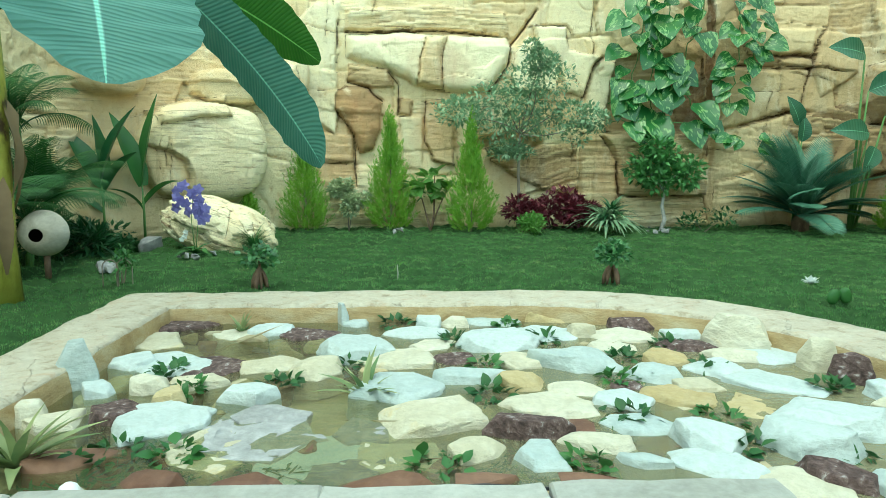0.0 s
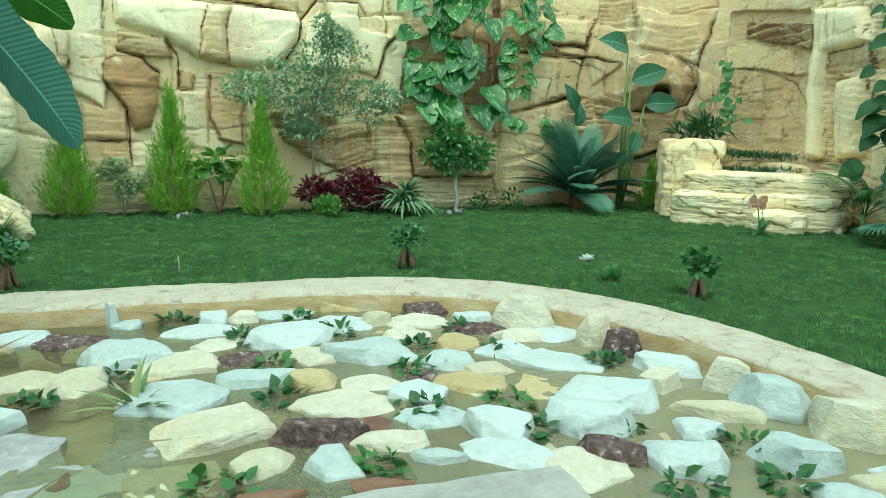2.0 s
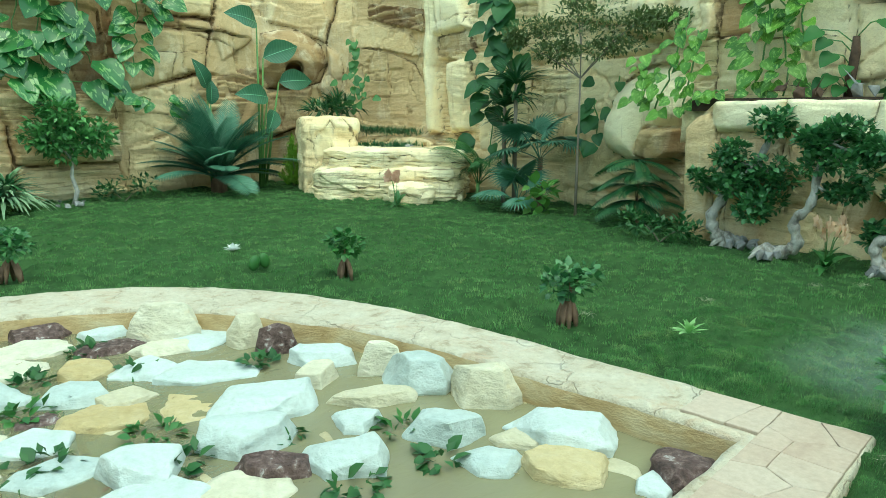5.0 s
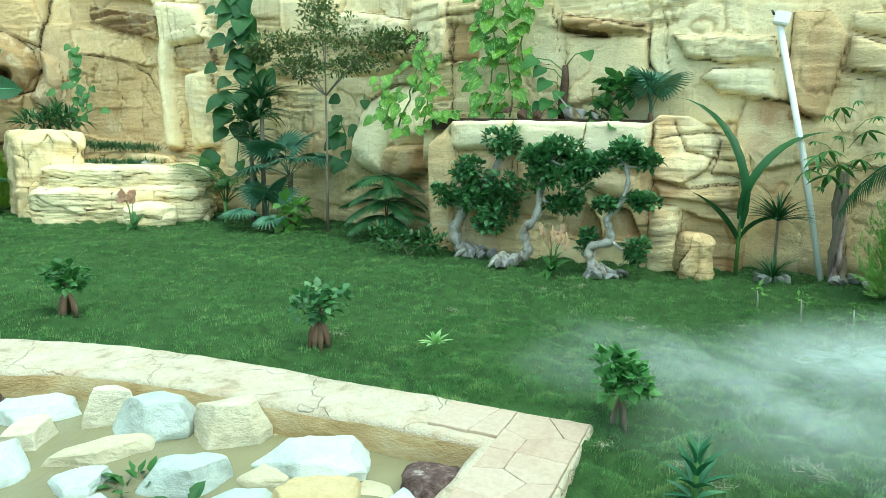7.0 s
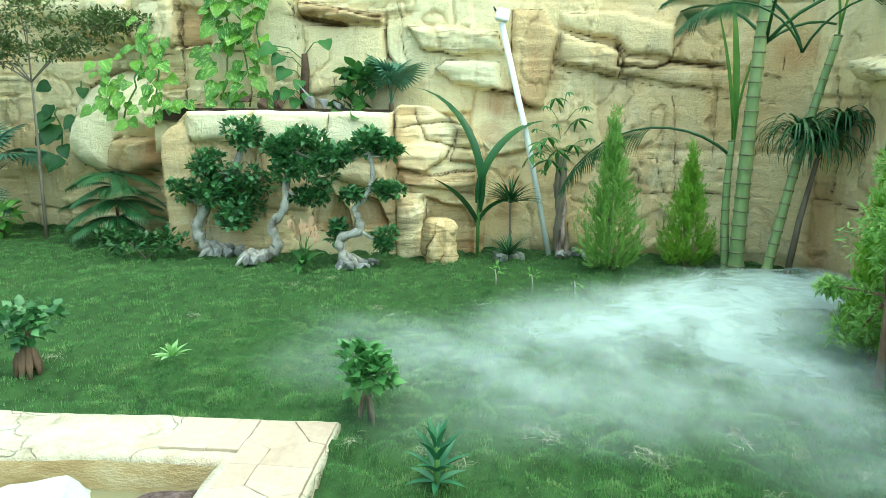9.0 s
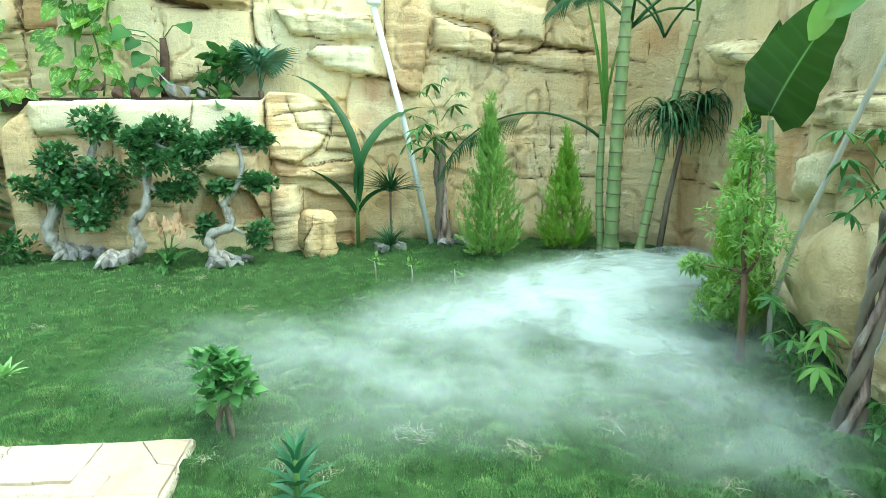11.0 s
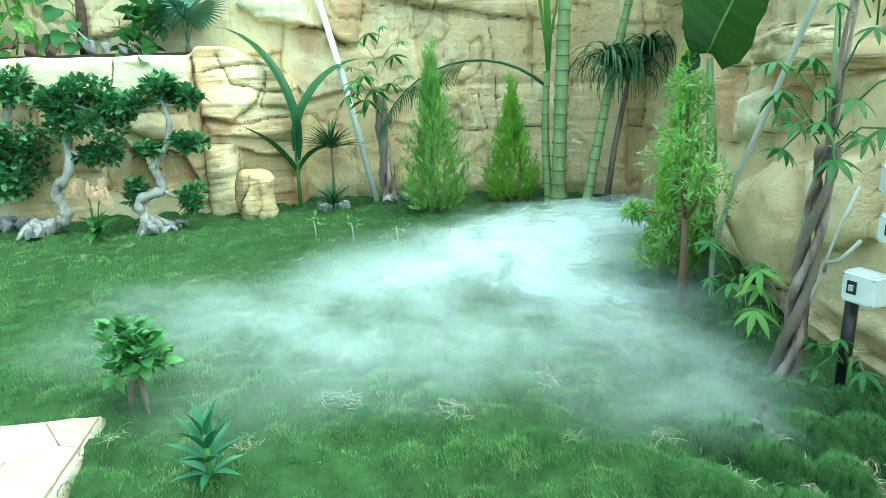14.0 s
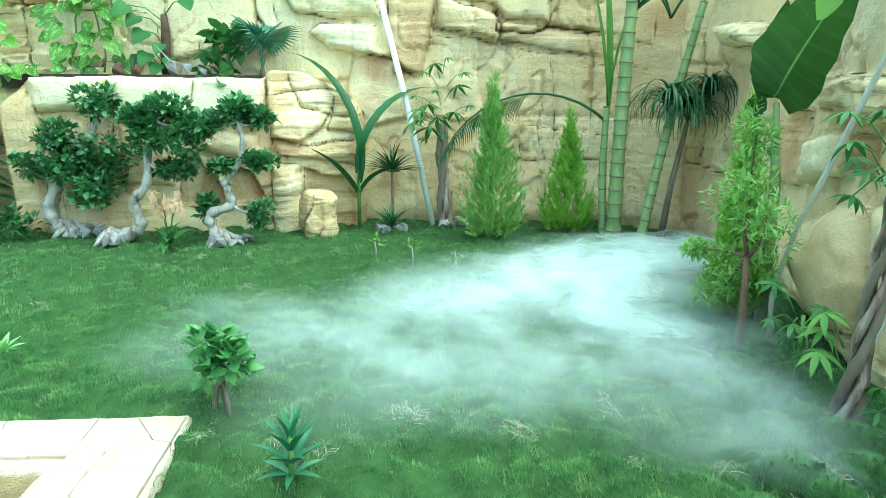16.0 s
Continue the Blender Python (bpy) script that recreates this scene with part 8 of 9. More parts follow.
# ---- south-east: strap plant, pole, conifers, bamboo ----
strap_plant(8.3, 0.25, [((0, 0.1, 1), 0.5, 1.95, 0.13, 1.25), ((0, -0.32, 1), 0.6, 1.5, 0.13, 1.25), ((0, -0.7, 0.8), 0.35, 0.9, 0.08, 1.8), ((0, 0.6, 0.9), 0.35, 0.75, 0.1, 0.5)], 151,
            "tall plant with long arching strap leaves", M_PALM)
ob = thing("dracaena", "small red-edged dracaena at the wall's foot", "dracaena", pose(8.4, -0.12, 0), "dracaenas")
part("stem", Geo().tube([(0, 0, -0.05), (0, 0, 0.6)], 0.014, 6), M_BARK, ob)
part("leaves", rosette(Geo(), (0, 0, 0.6), 55, 0.42, 152, leaf(0.07, "strap", 4, 0.4, 0.5), 0.75), M_PALM, ob)
ob = thing("grass_tuft", "tuft of narrow dark leaves", "grass tuft", pose(8.15, -0.1, 0))
part("leaves", rosette(Geo(), (0, 0, 0.02), 90, 0.36, 153, leaf(0.04, "strap", 4, 0.4, 0.6), 0.75), M_PALM, ob)

ob = thing("lamp_pole", "leaning white pole with a white box lamp on top", "lamp pole", pose(8.42, -0.6, 0))
part("pole", Geo().tube([(0, 0, -0.1), (0.11, 0.3, 1.3), (0.22, 0.63, 2.62)], 0.033, 12), M_WHITEPLASTIC, ob)
bm = bmesh.new()
bmesh.ops.create_cube(bm, size=1)
bmesh.ops.scale(bm, vec=(0.11, 0.15, 0.13), verts=bm.verts)
bmesh.ops.bevel(bm, geom=bm.edges[:], offset=0.012, segments=2, affect="EDGES")
lamp = part("lamp_box", bm, M_WHITEPLASTIC, ob, "", False)
lamp.matrix_basis = pose(0.2, 0.62, 2.7, 12, 10, 0)
part("bracket", Geo().tube([(0.22, 0.7, 2.75), (0.3, 0.72, 2.8)], 0.012, 6), M_BLACK, ob)


def palmate_geo(size, n=7):
    """Fingers of leaves round the end of a leaf stalk, hanging a little."""
    a = np.linspace(-2.6, 2.6, n)
    way = np.stack([np.sin(a), np.cos(a) * 0.9, np.full(n, -0.35)], 1)
    return Geo().scatter(leaf(0.25, "ovate", 4, 0.2, 0.5), poses(np.zeros((n, 3)), way, size * (0.75 + 0.25 * np.cos(a / 2))))


PALMATE = palmate_geo(0.115).mesh("leaf", M_MIDLEAF)
PALMATE_BIG = palmate_geo(0.24, 6).mesh("leaf", M_MIDLEAF)
PALMATE_PALE = palmate_geo(0.16).mesh("leaf", M_BRIGHT)


def palmates(ob, root, places, seed, mesh=None):
    r = random.Random(seed)
    for p in places:
        foot = (root[0] + (p[0] - root[0]) * 0.2, root[1] + (p[1] - root[1]) * 0.2, max(root[2], p[2] - 0.16))
        leaf_ob = new("leaf", mesh or PALMATE)
        leaf_ob.parent = ob
        k = r.uniform(0.75, 1.15)
        leaf_ob.matrix_basis = pose(*p, r.uniform(-20, 35), r.uniform(-20, 20), r.uniform(0, 360)) @ Matrix.Scale(k, 4)
        part("leaf_stalk", Geo().tube([foot, (np.array(foot) + np.array(p)) / 2 + np.array([0, 0, 0.04]), p], 0.004, 5), M_STEM, ob)


def braided(ob, x, y, h, radius, strands, turns, thick, lean=(0, 0)):
    for k in range(strands):
        pts = []
        for i in range(30):
            t = i / 29
            a = k * math.tau / strands + turns * math.tau * t
            spread = radius * (1.5 - 0.9 * t if t < 0.25 else 1.0 + 0.2 * math.sin(t * 9 + k))
            pts.append((x + math.cos(a) * spread + lean[0] * t, y + math.sin(a) * spread + lean[1] * t, -0.06 + (h + 0.06) * t))
        part("trunk", Geo().tube(pts, thick * np.linspace(1.3, 0.8, 30) * (1.0 - 0.18 * (k % 2)) * (1 + 0.14 * np.sin(np.arange(30) * 0.9 + k) + 0.12 * np.sin(np.arange(30) * 2.3 + 2 * k)), 10), M_TRUNKR if k % 2 else M_BARK, ob)


M_TRUNKR = stone_material("pinkish_braided_bark", [(0.34, (0.07, 0.05, 0.045)), (0.48, (0.34, 0.25, 0.22)), (0.66, (0.56, 0.48, 0.44))], 14, 1.0, 0.85, (1, 1, 0.3), False, 30, 0.04)
ob = thing("money_tree", "money tree with hand-shaped leaves beside the pole", "tree", pose(8.4, -0.72, 0))
braided(ob, 0, 0, 1.15, 0.035, 3, 0.8, 0.04, (0.05, 0.05))
palmates(ob, (0.05, 0.05, 1.15), [(-0.25, 0.3, 1.2), (-0.3, 0.05, 1.05), (-0.1, -0.25, 1.35), (0, 0.25, 1.7), (-0.05, 0.0, 1.85), (0, -0.2, 1.7), (-0.2, 0.35, 1.45), (-0.3, 0.25, 1.0), (-0.1, -0.35, 1.15), (0.0, 0.1, 1.5)], 155)
palmates(ob, (0.05, 0.05, 1.15), [(-0.34, 0.12, 1.22), (-0.3, 0.4, 1.16), (-0.24, 0.22, 1.36), (-0.22, -0.06, 1.28), (-0.3, 0.2, 1.12), (-0.32, 0.32, 1.3), (-0.2, -0.1, 1.55), (-0.15, 0.15, 1.78)], 156, PALMATE_BIG)

cypress(7.75, -1.15, 1.58, 0.7, 8, M_CYPD, "green feathery cypress at the east wall")
cypress(7.95, -2.0, 1.25, 0.62, 9)
M_CULM = stone_material("green_culm", [(0.25, (0.16, 0.25, 0.09)), (0.5, (0.27, 0.37, 0.16)), (0.8, (0.42, 0.48, 0.22))], 4, 0.1, 0.35, (1, 1, 0.4), False, 12)
M_NODE = plain_material("brown_culm_ring", (0.2, 0.2, 0.11), 0.6)


def culm(ob, foot, head, radius, step, seed):
    """A ringed cane: swollen joints with pale rings."""
    foot, head = np.array(foot, float), np.array(head, float)
    length = np.linalg.norm(head - foot)
    n = int(length / step)
    pts, rad = [], []
    for i in range(n * 4 + 1):
        t = i / (n * 4)
        pts.append(foot + (head - foot) * t + np.array([0, 0.03 * math.sin(t * 3), 0]))
        rad.append(radius * (1.12 - 0.35 * t) * (1.06 if i % 4 == 0 else 0.97) * (1 + 0.25 * max(0, 0.08 - t) / 0.08))
    cane = part("cane", Geo().tube(pts, rad, 14), M_CULM, ob)
    for i in range(0, n * 4 + 1, 4):
        p = pts[i]
        d = unit(head - foot) * 0.008
        part("ring", Geo().tube([p - d, p + d], rad[i] * 1.03, 14), M_NODE, cane)


ob = thing("bamboo_palm", "tall bamboo-like palm with thick ringed green canes", "bamboo palm", pose(7.62, -2.42, 0))
culm(ob, (0, 0, -0.05), (0.0, -0.1, 3.2), 0.068, 0.14, 1)
culm(ob, (0.12, 0.06, -0.05), (0.12, 0.1, 1.35), 0.042, 0.14, 2)
culm(ob, (-0.14, -0.24, -0.05), (-0.12, -0.72, 2.35), 0.046, 0.13, 3)
for i, (p, way, length) in enumerate((((0.12, 0.1, 1.3), (0, 0.12, 1), 1.5), ((0.12, 0.1, 1.3), (0.05, 0.02, 1), 1.7), ((0.12, 0.1, 1.3), (0, -0.12, 1), 1.2), ((-0.12, -0.72, 2.3), (0, 0.1, 1), 1.0), ((-0.12, -0.72, 2.3), (0, -0.15, 1), 1.0))):
    part("sheath", Geo().scatter(leaf(0.05, "strap", 6, 0.6, 0.15), poses([p], [way], length)), M_BRIGHT, ob)
ARCHED = frond_geo(2.1, 44, 0.34, 0.055, 2.0, 0.75, True, 0.5, 0.42, 0.8).mesh("frond", M_PALM)
f = new("frond", ARCHED)
f.parent = ob
f.matrix_basis = pose(0.12, 0.1, 1.2, 0, 0, -4)
for yaw, tilt, k in ((150, 10, 1.1), (200, -5, 1.0), (80, 20, 1.0), (-60, 10, 1.1)):
    f = new("frond", ARCHED)
    f.parent = ob
    f.matrix_basis = pose(0, -0.1, 2.3, tilt, 0, yaw) @ Matrix.Scale(k, 4)

for yaw, tilt, k in ((-20, 35, 0.8), (15, 20, 0.75), (-60, 30, 0.8), (160, 25, 0.8)):
    f = new("frond", ARCHED)
    f.parent = ob
    f.matrix_basis = pose(-0.12, -0.4, 2.2, tilt, 0, yaw) @ Matrix.Scale(k, 4)

ob = thing("dracaena", "drooping dark dracaena on a grey stem in the corner", "dracaena", pose(7.55, -3.0, 0), "dracaenas")
part("stem", Geo().tube([(0, 0.1, -0.05), (0.0, 0.02, 0.6), (0.02, -0.1, 1.2)], [0.035, 0.03, 0.022], 8), M_BARK, ob)
for c in ((0.02, -0.1, 1.2), (0.0, 0.12, 1.3), (0.0, -0.3, 1.4)):
    part("leaves", rosette(Geo(), c, 90, 0.72, 160 + int(c[1] * 50), leaf(0.034, "strap", 9, 0.4, 2.5), 0.95, 0.75), M_PALM, ob)

# ---- south wall: shrubs, broad leaf, money tree, conduit, boxes ----
cypress(5.05, -2.45, 1.35, 0.4, 10, M_CYP, "feathery bright cypress against the south wall")
M_AIRY = leaf_material("light_green_leaf", (0.2, 0.4, 0.08), (0.42, 0.6, 0.2), 0.45, 0.4)
FINE = leaf(0.28, "lance", 2, 0.25, 0.4)
shrub("airy_shrub", "airy shrub with fine bright green leaves and a thin trunk", 4.5, -2.22,
      [((0.05, 0, 0.75), (0.26, 0.2, 0.2)), ((0, 0, 1.0), (0.22, 0.18, 0.18)), ((0.1, -0.05, 0.5), (0.22, 0.18, 0.15)), ((0.5, 0.1, 0.5), (0.16, 0.1, 0.05)), ((0.25, 0.0, 0.3), (0.15, 0.15, 0.12)), ((-0.15, 0, 0.85), (0.2, 0.15, 0.15)), ((0.05, 0, 1.3), (0.1, 0.1, 0.12))],
      FINE, 0.06, 330, M_AIRY, 171, M_BROWNBARK, 0.014, "shrub", [(0.0, 0, 0.25), (0.02, 0, 0.55)])
M_EAR = leaf_material("broad_dark_leaf", (0.018, 0.06, 0.008), (0.05, 0.12, 0.02), 0.35, 0.4, None, 60)
ob = thing("elephant_ear", "tall stalk with one broad drooping dark leaf", "plant", pose(4.95, -2.6, 0))
part("stalk", Geo().tube([(0, 0, -0.05), (0.01, 0, 0.9), (0.0, 0.06, 1.45)], [0.045, 0.036, 0.02], 9), M_CULM, ob)
for way, length, wide, base in (((-0.8, 0.1, 0.7), 1.0, 0.5, (-0.06, 0.1, 1.5)), ((-0.35, 0.2, 0.95), 0.6, 0.28, (0.03, 0.06, 1.48)), ((0.75, 0.3, -0.25), 0.22, 0.16, (0.0, 0.12, 1.45))):
    part("leaf", Geo().scatter(leaf(wide / length, "heart", 14, 0.25, 0.35, 0.1, 3), poses([base], [way], length, up=(-0.75, 0.6, 0.25))), M_EAR, ob)

ob = thing("money_tree", "money tree with a thick braided trunk and hand-shaped leaves", "tree", pose(3.46, -2.26, 0))
braided(ob, 0.08, 0, 1.1, 0.034, 4, 1.15, 0.022, (-0.17, 0.02))
for way, h in (((-0.08, 0.0, 0.7), 0.06), ((0.04, 0.0, 0.62), 0.03), ((-0.16, 0.05, 0.9), 0.04)):
    part("branch", Geo().tube([(-0.05, 0, 1.02), (-0.05 + way[0] * 0.5, way[1], 1.05 + way[2] * 0.5), (-0.05 + way[0], way[1], 1.05 + way[2])], [0.013, 0.01, 0.007], 7), M_TRUNKR if h > 0.03 else M_CULM, ob)
palmates(ob, (-0.05, 0.02, 1.15), [(0.06, 0.2, 1.44), (-0.05, 0.24, 1.32), (-0.12, 0.2, 1.2), (-0.2, 0.16, 1.34), (-0.26, 0.2, 1.22), (-0.3, 0.16, 1.08), (-0.1, 0.24, 1.1)], 177)
palmates(ob, (-0.05, 0, 1.1), [(-0.1, 0.15, 1.45), (-0.3, 0.1, 1.3), (-0.25, 0.0, 1.15), (-0.4, 0.05, 1.2), (-0.15, 0.1, 1.65), (-0.35, 0.1, 1.55), (-0.5, 0.05, 1.4), (0.0, 0.18, 1.25)], 172)
palmates(ob, (0.05, 0.05, 0.25), [(0.15, 0.12, 0.42), (0.05, 0.2, 0.35), (0.1, 0.16, 0.52)], 173, PALMATE_PALE)
palmates(ob, (-0.3, 0.05, 1.55), [(-0.35, 0.1, 1.72), (-0.5, 0.12, 1.75), (-0.2, 0.1, 1.8), (-0.62, 0.1, 1.62), (-0.4, 0.15, 1.85), (-0.1, 0.05, 1.75)], 176, PALMATE_PALE)
for base, way, length in (((0.36, 0.06, 2.02), (0.75, 0.15, -0.45), 0.32), ((0.12, 0.08, 2.02), (0.8, 0.2, -0.1), 0.34)):
    part("leaf", Geo().scatter(leaf(0.5, "ovate", 8, 0.25, 0.5, 0.05, 2), poses([base], [way], length, up=(-0.7, 0.65, 0.3))), M_BRIGHT, ob)
    part("leaf_stalk", Geo().tube([(-0.15, 0.05, 1.75), (0.0, 0.06, 1.98), base], [0.006, 0.005, 0.004], 5), M_STEM, ob)
ob = thing("young_money_tree", "young plant with hand-shaped leaves at the wall's foot", "plant", pose(4.02, -2.3, 0))
part("stem", Geo().tube([(0, 0, -0.03), (0, 0, 0.35)], 0.012, 6), M_STEM, ob)
palmates(ob, (0, 0, 0.3), [(-0.05, 0.1, 0.25), (0.05, 0.15, 0.32), (-0.15, 0.05, 0.2), (0.0, -0.1, 0.4)], 174)
palmates(ob, (0, 0, 0.3), [(0.12, 0.12, 0.5), (-0.1, 0.12, 0.34)], 178)
ob = thing("young_money_tree", "low plant with hand-shaped leaves below the boxes", "plant", pose(3.3, -2.4, 0))
part("stem", Geo().tube([(0, 0, -0.03), (0, 0, 0.18)], 0.01, 6), M_STEM, ob)
palmates(ob, (0, 0, 0.15), [(-0.02, 0.08, 0.28), (0.12, 0.08, 0.2), (-0.14, 0.05, 0.18), (0.05, 0.12, 0.12)], 175)

ob = thing("conduit", "grey plastic conduit bent up along the rock", "pipe", pose(0, 0, 0))
part("pipe", Geo().tube(np.array([(4.66, -2.5, -0.05), (4.68, -2.5, 0.25), (4.62, -2.5, 0.45), (4.45, -2.48, 0.78), (4.24, -2.48, 1.12), (3.92, -2.48, 1.68), (3.7, -2.48, 2.1)]), 0.016, 10), M_GREYPIPE, ob)
ob = thing("cable", "white cable drooping between the switch boxes", "cable", pose(-0.12, 0, 0.02))
part("cord", Geo().tube([(3.5, -2.4, 0.9), (3.56, -2.38, 0.72), (3.62, -2.38, 0.55), (3.68, -2.37, 0.35), (3.7, -2.36, 0.22)], 0.006, 7), M_WHITEPLASTIC, ob)
part("cord", Geo().tube([(3.45, -2.4, 0.68), (3.5, -2.35, 0.58), (3.58, -2.35, 0.55), (3.6, -2.36, 0.5)], 0.009, 7), M_GREYPIPE, ob)
ob = thing("drain_pipe", "black plastic pipe under the switch box", "pipe", pose(3.36, -2.42, 0))
part("pipe", Geo().tube([(0, 0, -0.05), (0, 0, 0.42)], 0.028, 10), M_BLACK, ob)


def switch_box(x, y, z, w, h, yaw, meter):
    ob = thing("switch_box", "white plastic electrical switch box on the wall", "switch box", pose(x, y, z, 0, 0, yaw), "switch boxes on the wall")
    bm = bmesh.new()
    bmesh.ops.create_cube(bm, size=1)
    bmesh.ops.scale(bm, vec=(w, 0.1, h), verts=bm.verts)
    bmesh.ops.bevel(bm, geom=bm.edges[:], offset=0.01, segments=3, affect="EDGES")
    part("body", bm, M_WHITEPLASTIC, ob, "", False)
    g = Geo()
    block(g, w * 0.02, w * 0.3, 0.05, 0.054, -h * 0.2, h * 0.22)
    part("window", g, M_BLACK, ob, "dark switch window", False)
    g = Geo()
    block(g, w * 0.1, w * 0.2, 0.054, 0.066, -h * 0.08, h * 0.1)
    part("switch", g, M_GREYPIPE, ob, "", False)
    if meter:
        g = Geo()
        block(g, -w * 0.3, -w * 0.1, 0.05, 0.053, -h * 0.15, h * 0.2)
        part("label_plate", g, M_GREYPIPE, ob, "", False)
    for sx in (-1, 1):
        for sz in (-1, 1):
            part("screw", Geo().tube([(sx * w * 0.44, 0.045, sz * h * 0.4), (sx * w * 0.44, 0.053, sz * h * 0.4)], 0.005, 8), M_GREYPIPE, ob)
    return ob


switch_box(3.18, -2.46, 0.975, 0.2, 0.12, 180, True)
switch_box(3.17, -2.47, 0.775, 0.2, 0.12, 180, True)
switch_box(3.27, -2.4, 0.51, 0.155, 0.135, 180, False)
for o in [o for o in scene.objects if o.name.startswith("switch_box")]:
    o.rotation_euler.z = 0.25


# ---- small plants on the lawn ----
def ficus(x, y, h, seed, spread, label, roots=6, material=M_BONSAI, size=0.07, thick=0.8, bark=M_BROWNBARK):
    ob = thing("ficus", label, "ficus", pose(x, y, 0, 0, 0, seed * 70), "ficus plants on the lawn")
    r = random.Random(seed)
    for i in range(roots):
        a = i * math.tau / roots + r.uniform(-0.3, 0.3)
        k = 0.05 * h / 0.4 * thick * r.uniform(0.75, 1.15)
        part("root", Geo().tube([(math.cos(a) * k * 1.9, math.sin(a) * k * 1.9, -0.03), (math.cos(a) * k * 1.5, math.sin(a) * k * 1.5, h * 0.13), (math.cos(a) * k * 1.0, math.sin(a) * k * 1.0, h * 0.28), (0, 0, h * 0.45)],
                                [k * 0.3, k * 0.62, k * 0.55, k * 0.3], 8), bark, ob, "swollen brown aerial root")
    part("stem", Geo().tube([(0, 0, h * 0.3), (0.01, 0, h * 0.5), (0, 0.01, h * 0.7)], [0.02, 0.014, 0.008], 7), bark, ob)
    crown = Geo()
    for i in range(5):
        a = i * 1.3 + seed
        c = (math.cos(a) * spread * 0.55, math.sin(a) * spread * 0.55, h * (0.62 + 0.08 * (i % 3)))
        clump(crown, ROUND, c, (spread * 0.5, spread * 0.5, h * 0.18), 36, size, seed * 9 + i)
    clump(crown, ROUND, (0, 0, h * 0.88), (spread * 0.4, spread * 0.4, h * 0.12), 24, size, seed * 9 + 7)
    part("crown", crown, material, ob)
    return ob


ficus(-1.88, 7.18, 0.46, 1, 0.2, "small ficus with swollen roots beside the kerb")
ficus(1.92, 7.27, 0.46, 2, 0.17, "small ficus with bulging roots and sparse leaves", 5)
ficus(4.08, 5.2, 0.42, 3, 0.16, "small ficus with split roots and green leaves", 5, M_MIDLEAF)
ficus(4.28, 2.9, 0.45, 4, 0.19, "bushy ficus with a dark hollow root", 7)
ficus(3.8, 0.72, 0.4, 5, 0.14, "young ficus with drooping larger leaves", 3, M_CAMELLIA, 0.082, 0.42, M_BARK)

ob = thing("succulent", "pale white-green succulent rosette in the grass", "succulent", pose(3.9, 6.88, 0))
part("leaves", rosette(Geo(), (0, 0, 0.02), 22, 0.11, 181, leaf(0.55, "ovate", 3, 0.3, 0.2), 0.6), M_WHITEPET, ob)
M_STAR = leaf_material("pale_star_leaf", (0.32, 0.56, 0.2), (0.52, 0.74, 0.36), 0.45, 0.3)
ob = thing("succulent", "bright green star-shaped succulent in the grass", "succulent", pose(4.52, 2.11, 0))
part("leaves", rosette(Geo(), (0, 0, 0.04), 20, 0.12, 182, leaf(0.34, "lance", 3, 0.4, 0.3), 0.7), M_STAR, ob)
ob = thing("cactus", "small rounded green cactus pads in the grass", "cactus", pose(3.68, 6.02, 0))
for dx, dz, yaw in ((-0.05, 0.09, 20), (0.06, 0.1, -20)):
    bm = bmesh.new()
    bmesh.ops.create_icosphere(bm, subdivisions=3, radius=1)
    for v in bm.verts:
        v.co = Vector((v.co.x * 0.058, v.co.y * 0.035, v.co.z * 0.078)) * (1 + 0.04 * math.sin(v.co.x * 40) * math.sin(v.co.z * 40))
    pad = part("pad", bm, M_MIDLEAF, ob)
    pad.matrix_basis = pose(dx, 0, dz - 0.02, 0, yaw, 0)
ob = thing("aloe", "dark green aloe with thick toothed leaves", "aloe", pose(3.14, 0.3, 0))
ALOE = leaf(0.24, "lance", 6, 0.7, 0.25)
for ring, (n, lift, length) in enumerate(((6, 0.3, 0.14), (6, 0.8, 0.16), (5, 1.5, 0.16), (4, 3.0, 0.13))):
    for i in range(n):
        a = (i + ring * 0.5) * math.tau / n
        part("leaf", Geo().scatter(ALOE, poses([(0.015 * math.cos(a), 0.015 * math.sin(a), 0.03 + ring * 0.055)], [(math.cos(a), math.sin(a), lift)], length)), M_ALOE, ob)
part("stem", Geo().tube([(0, 0, -0.04), (0, 0, 0.22)], 0.012, 8), M_STEM, ob)
for x, y, h, seed in ((-0.43, 7.42, 0.18, 191), (6.88, 0.04, 0.15, 192), (6.6, -0.29, 0.17, 193), (6.48, -0.66, 0.15, 194)):
    ob = thing("seedling", "thin pale seedling with tiny leaves in the lawn", "seedling", pose(x, y, 0), "seedlings")
    part("stem", Geo().tube([(0, 0, -0.03), (0.01, 0, h * 0.5), (0, 0.01, h)], [0.009, 0.007, 0.005], 6), M_PALEBARK, ob)
    part("leaves", clump(Geo(), SMALL, (0, 0, h), (0.05, 0.05, 0.05), 10, 0.06, seed), M_BRIGHT, ob)
tuft_rng = random.Random(61)
dry_spots = [(3.7, -0.22, 1.2), (3.51, -0.64, 1.2), (3.26, -2.1, 1.1), (3.72, -2.2, 1.1), (2.95, -1.9, 1.0), (3.45, 0.75, 0.9), (4.5, 2.9, 1.0)]
dry_spots += [(tuft_rng.uniform(2.4, 4.6), tuft_rng.uniform(-2.4, 0.6), tuft_rng.uniform(0.6, 1.3)) for _ in range(34)]
dry_spots += [(tuft_rng.uniform(4.4, 7.2), tuft_rng.uniform(0.0, 3.0), tuft_rng.uniform(0.6, 1.0)) for _ in range(8)]
CURL = leaf(0.02, "strap", 5, 0.2, 1.5)
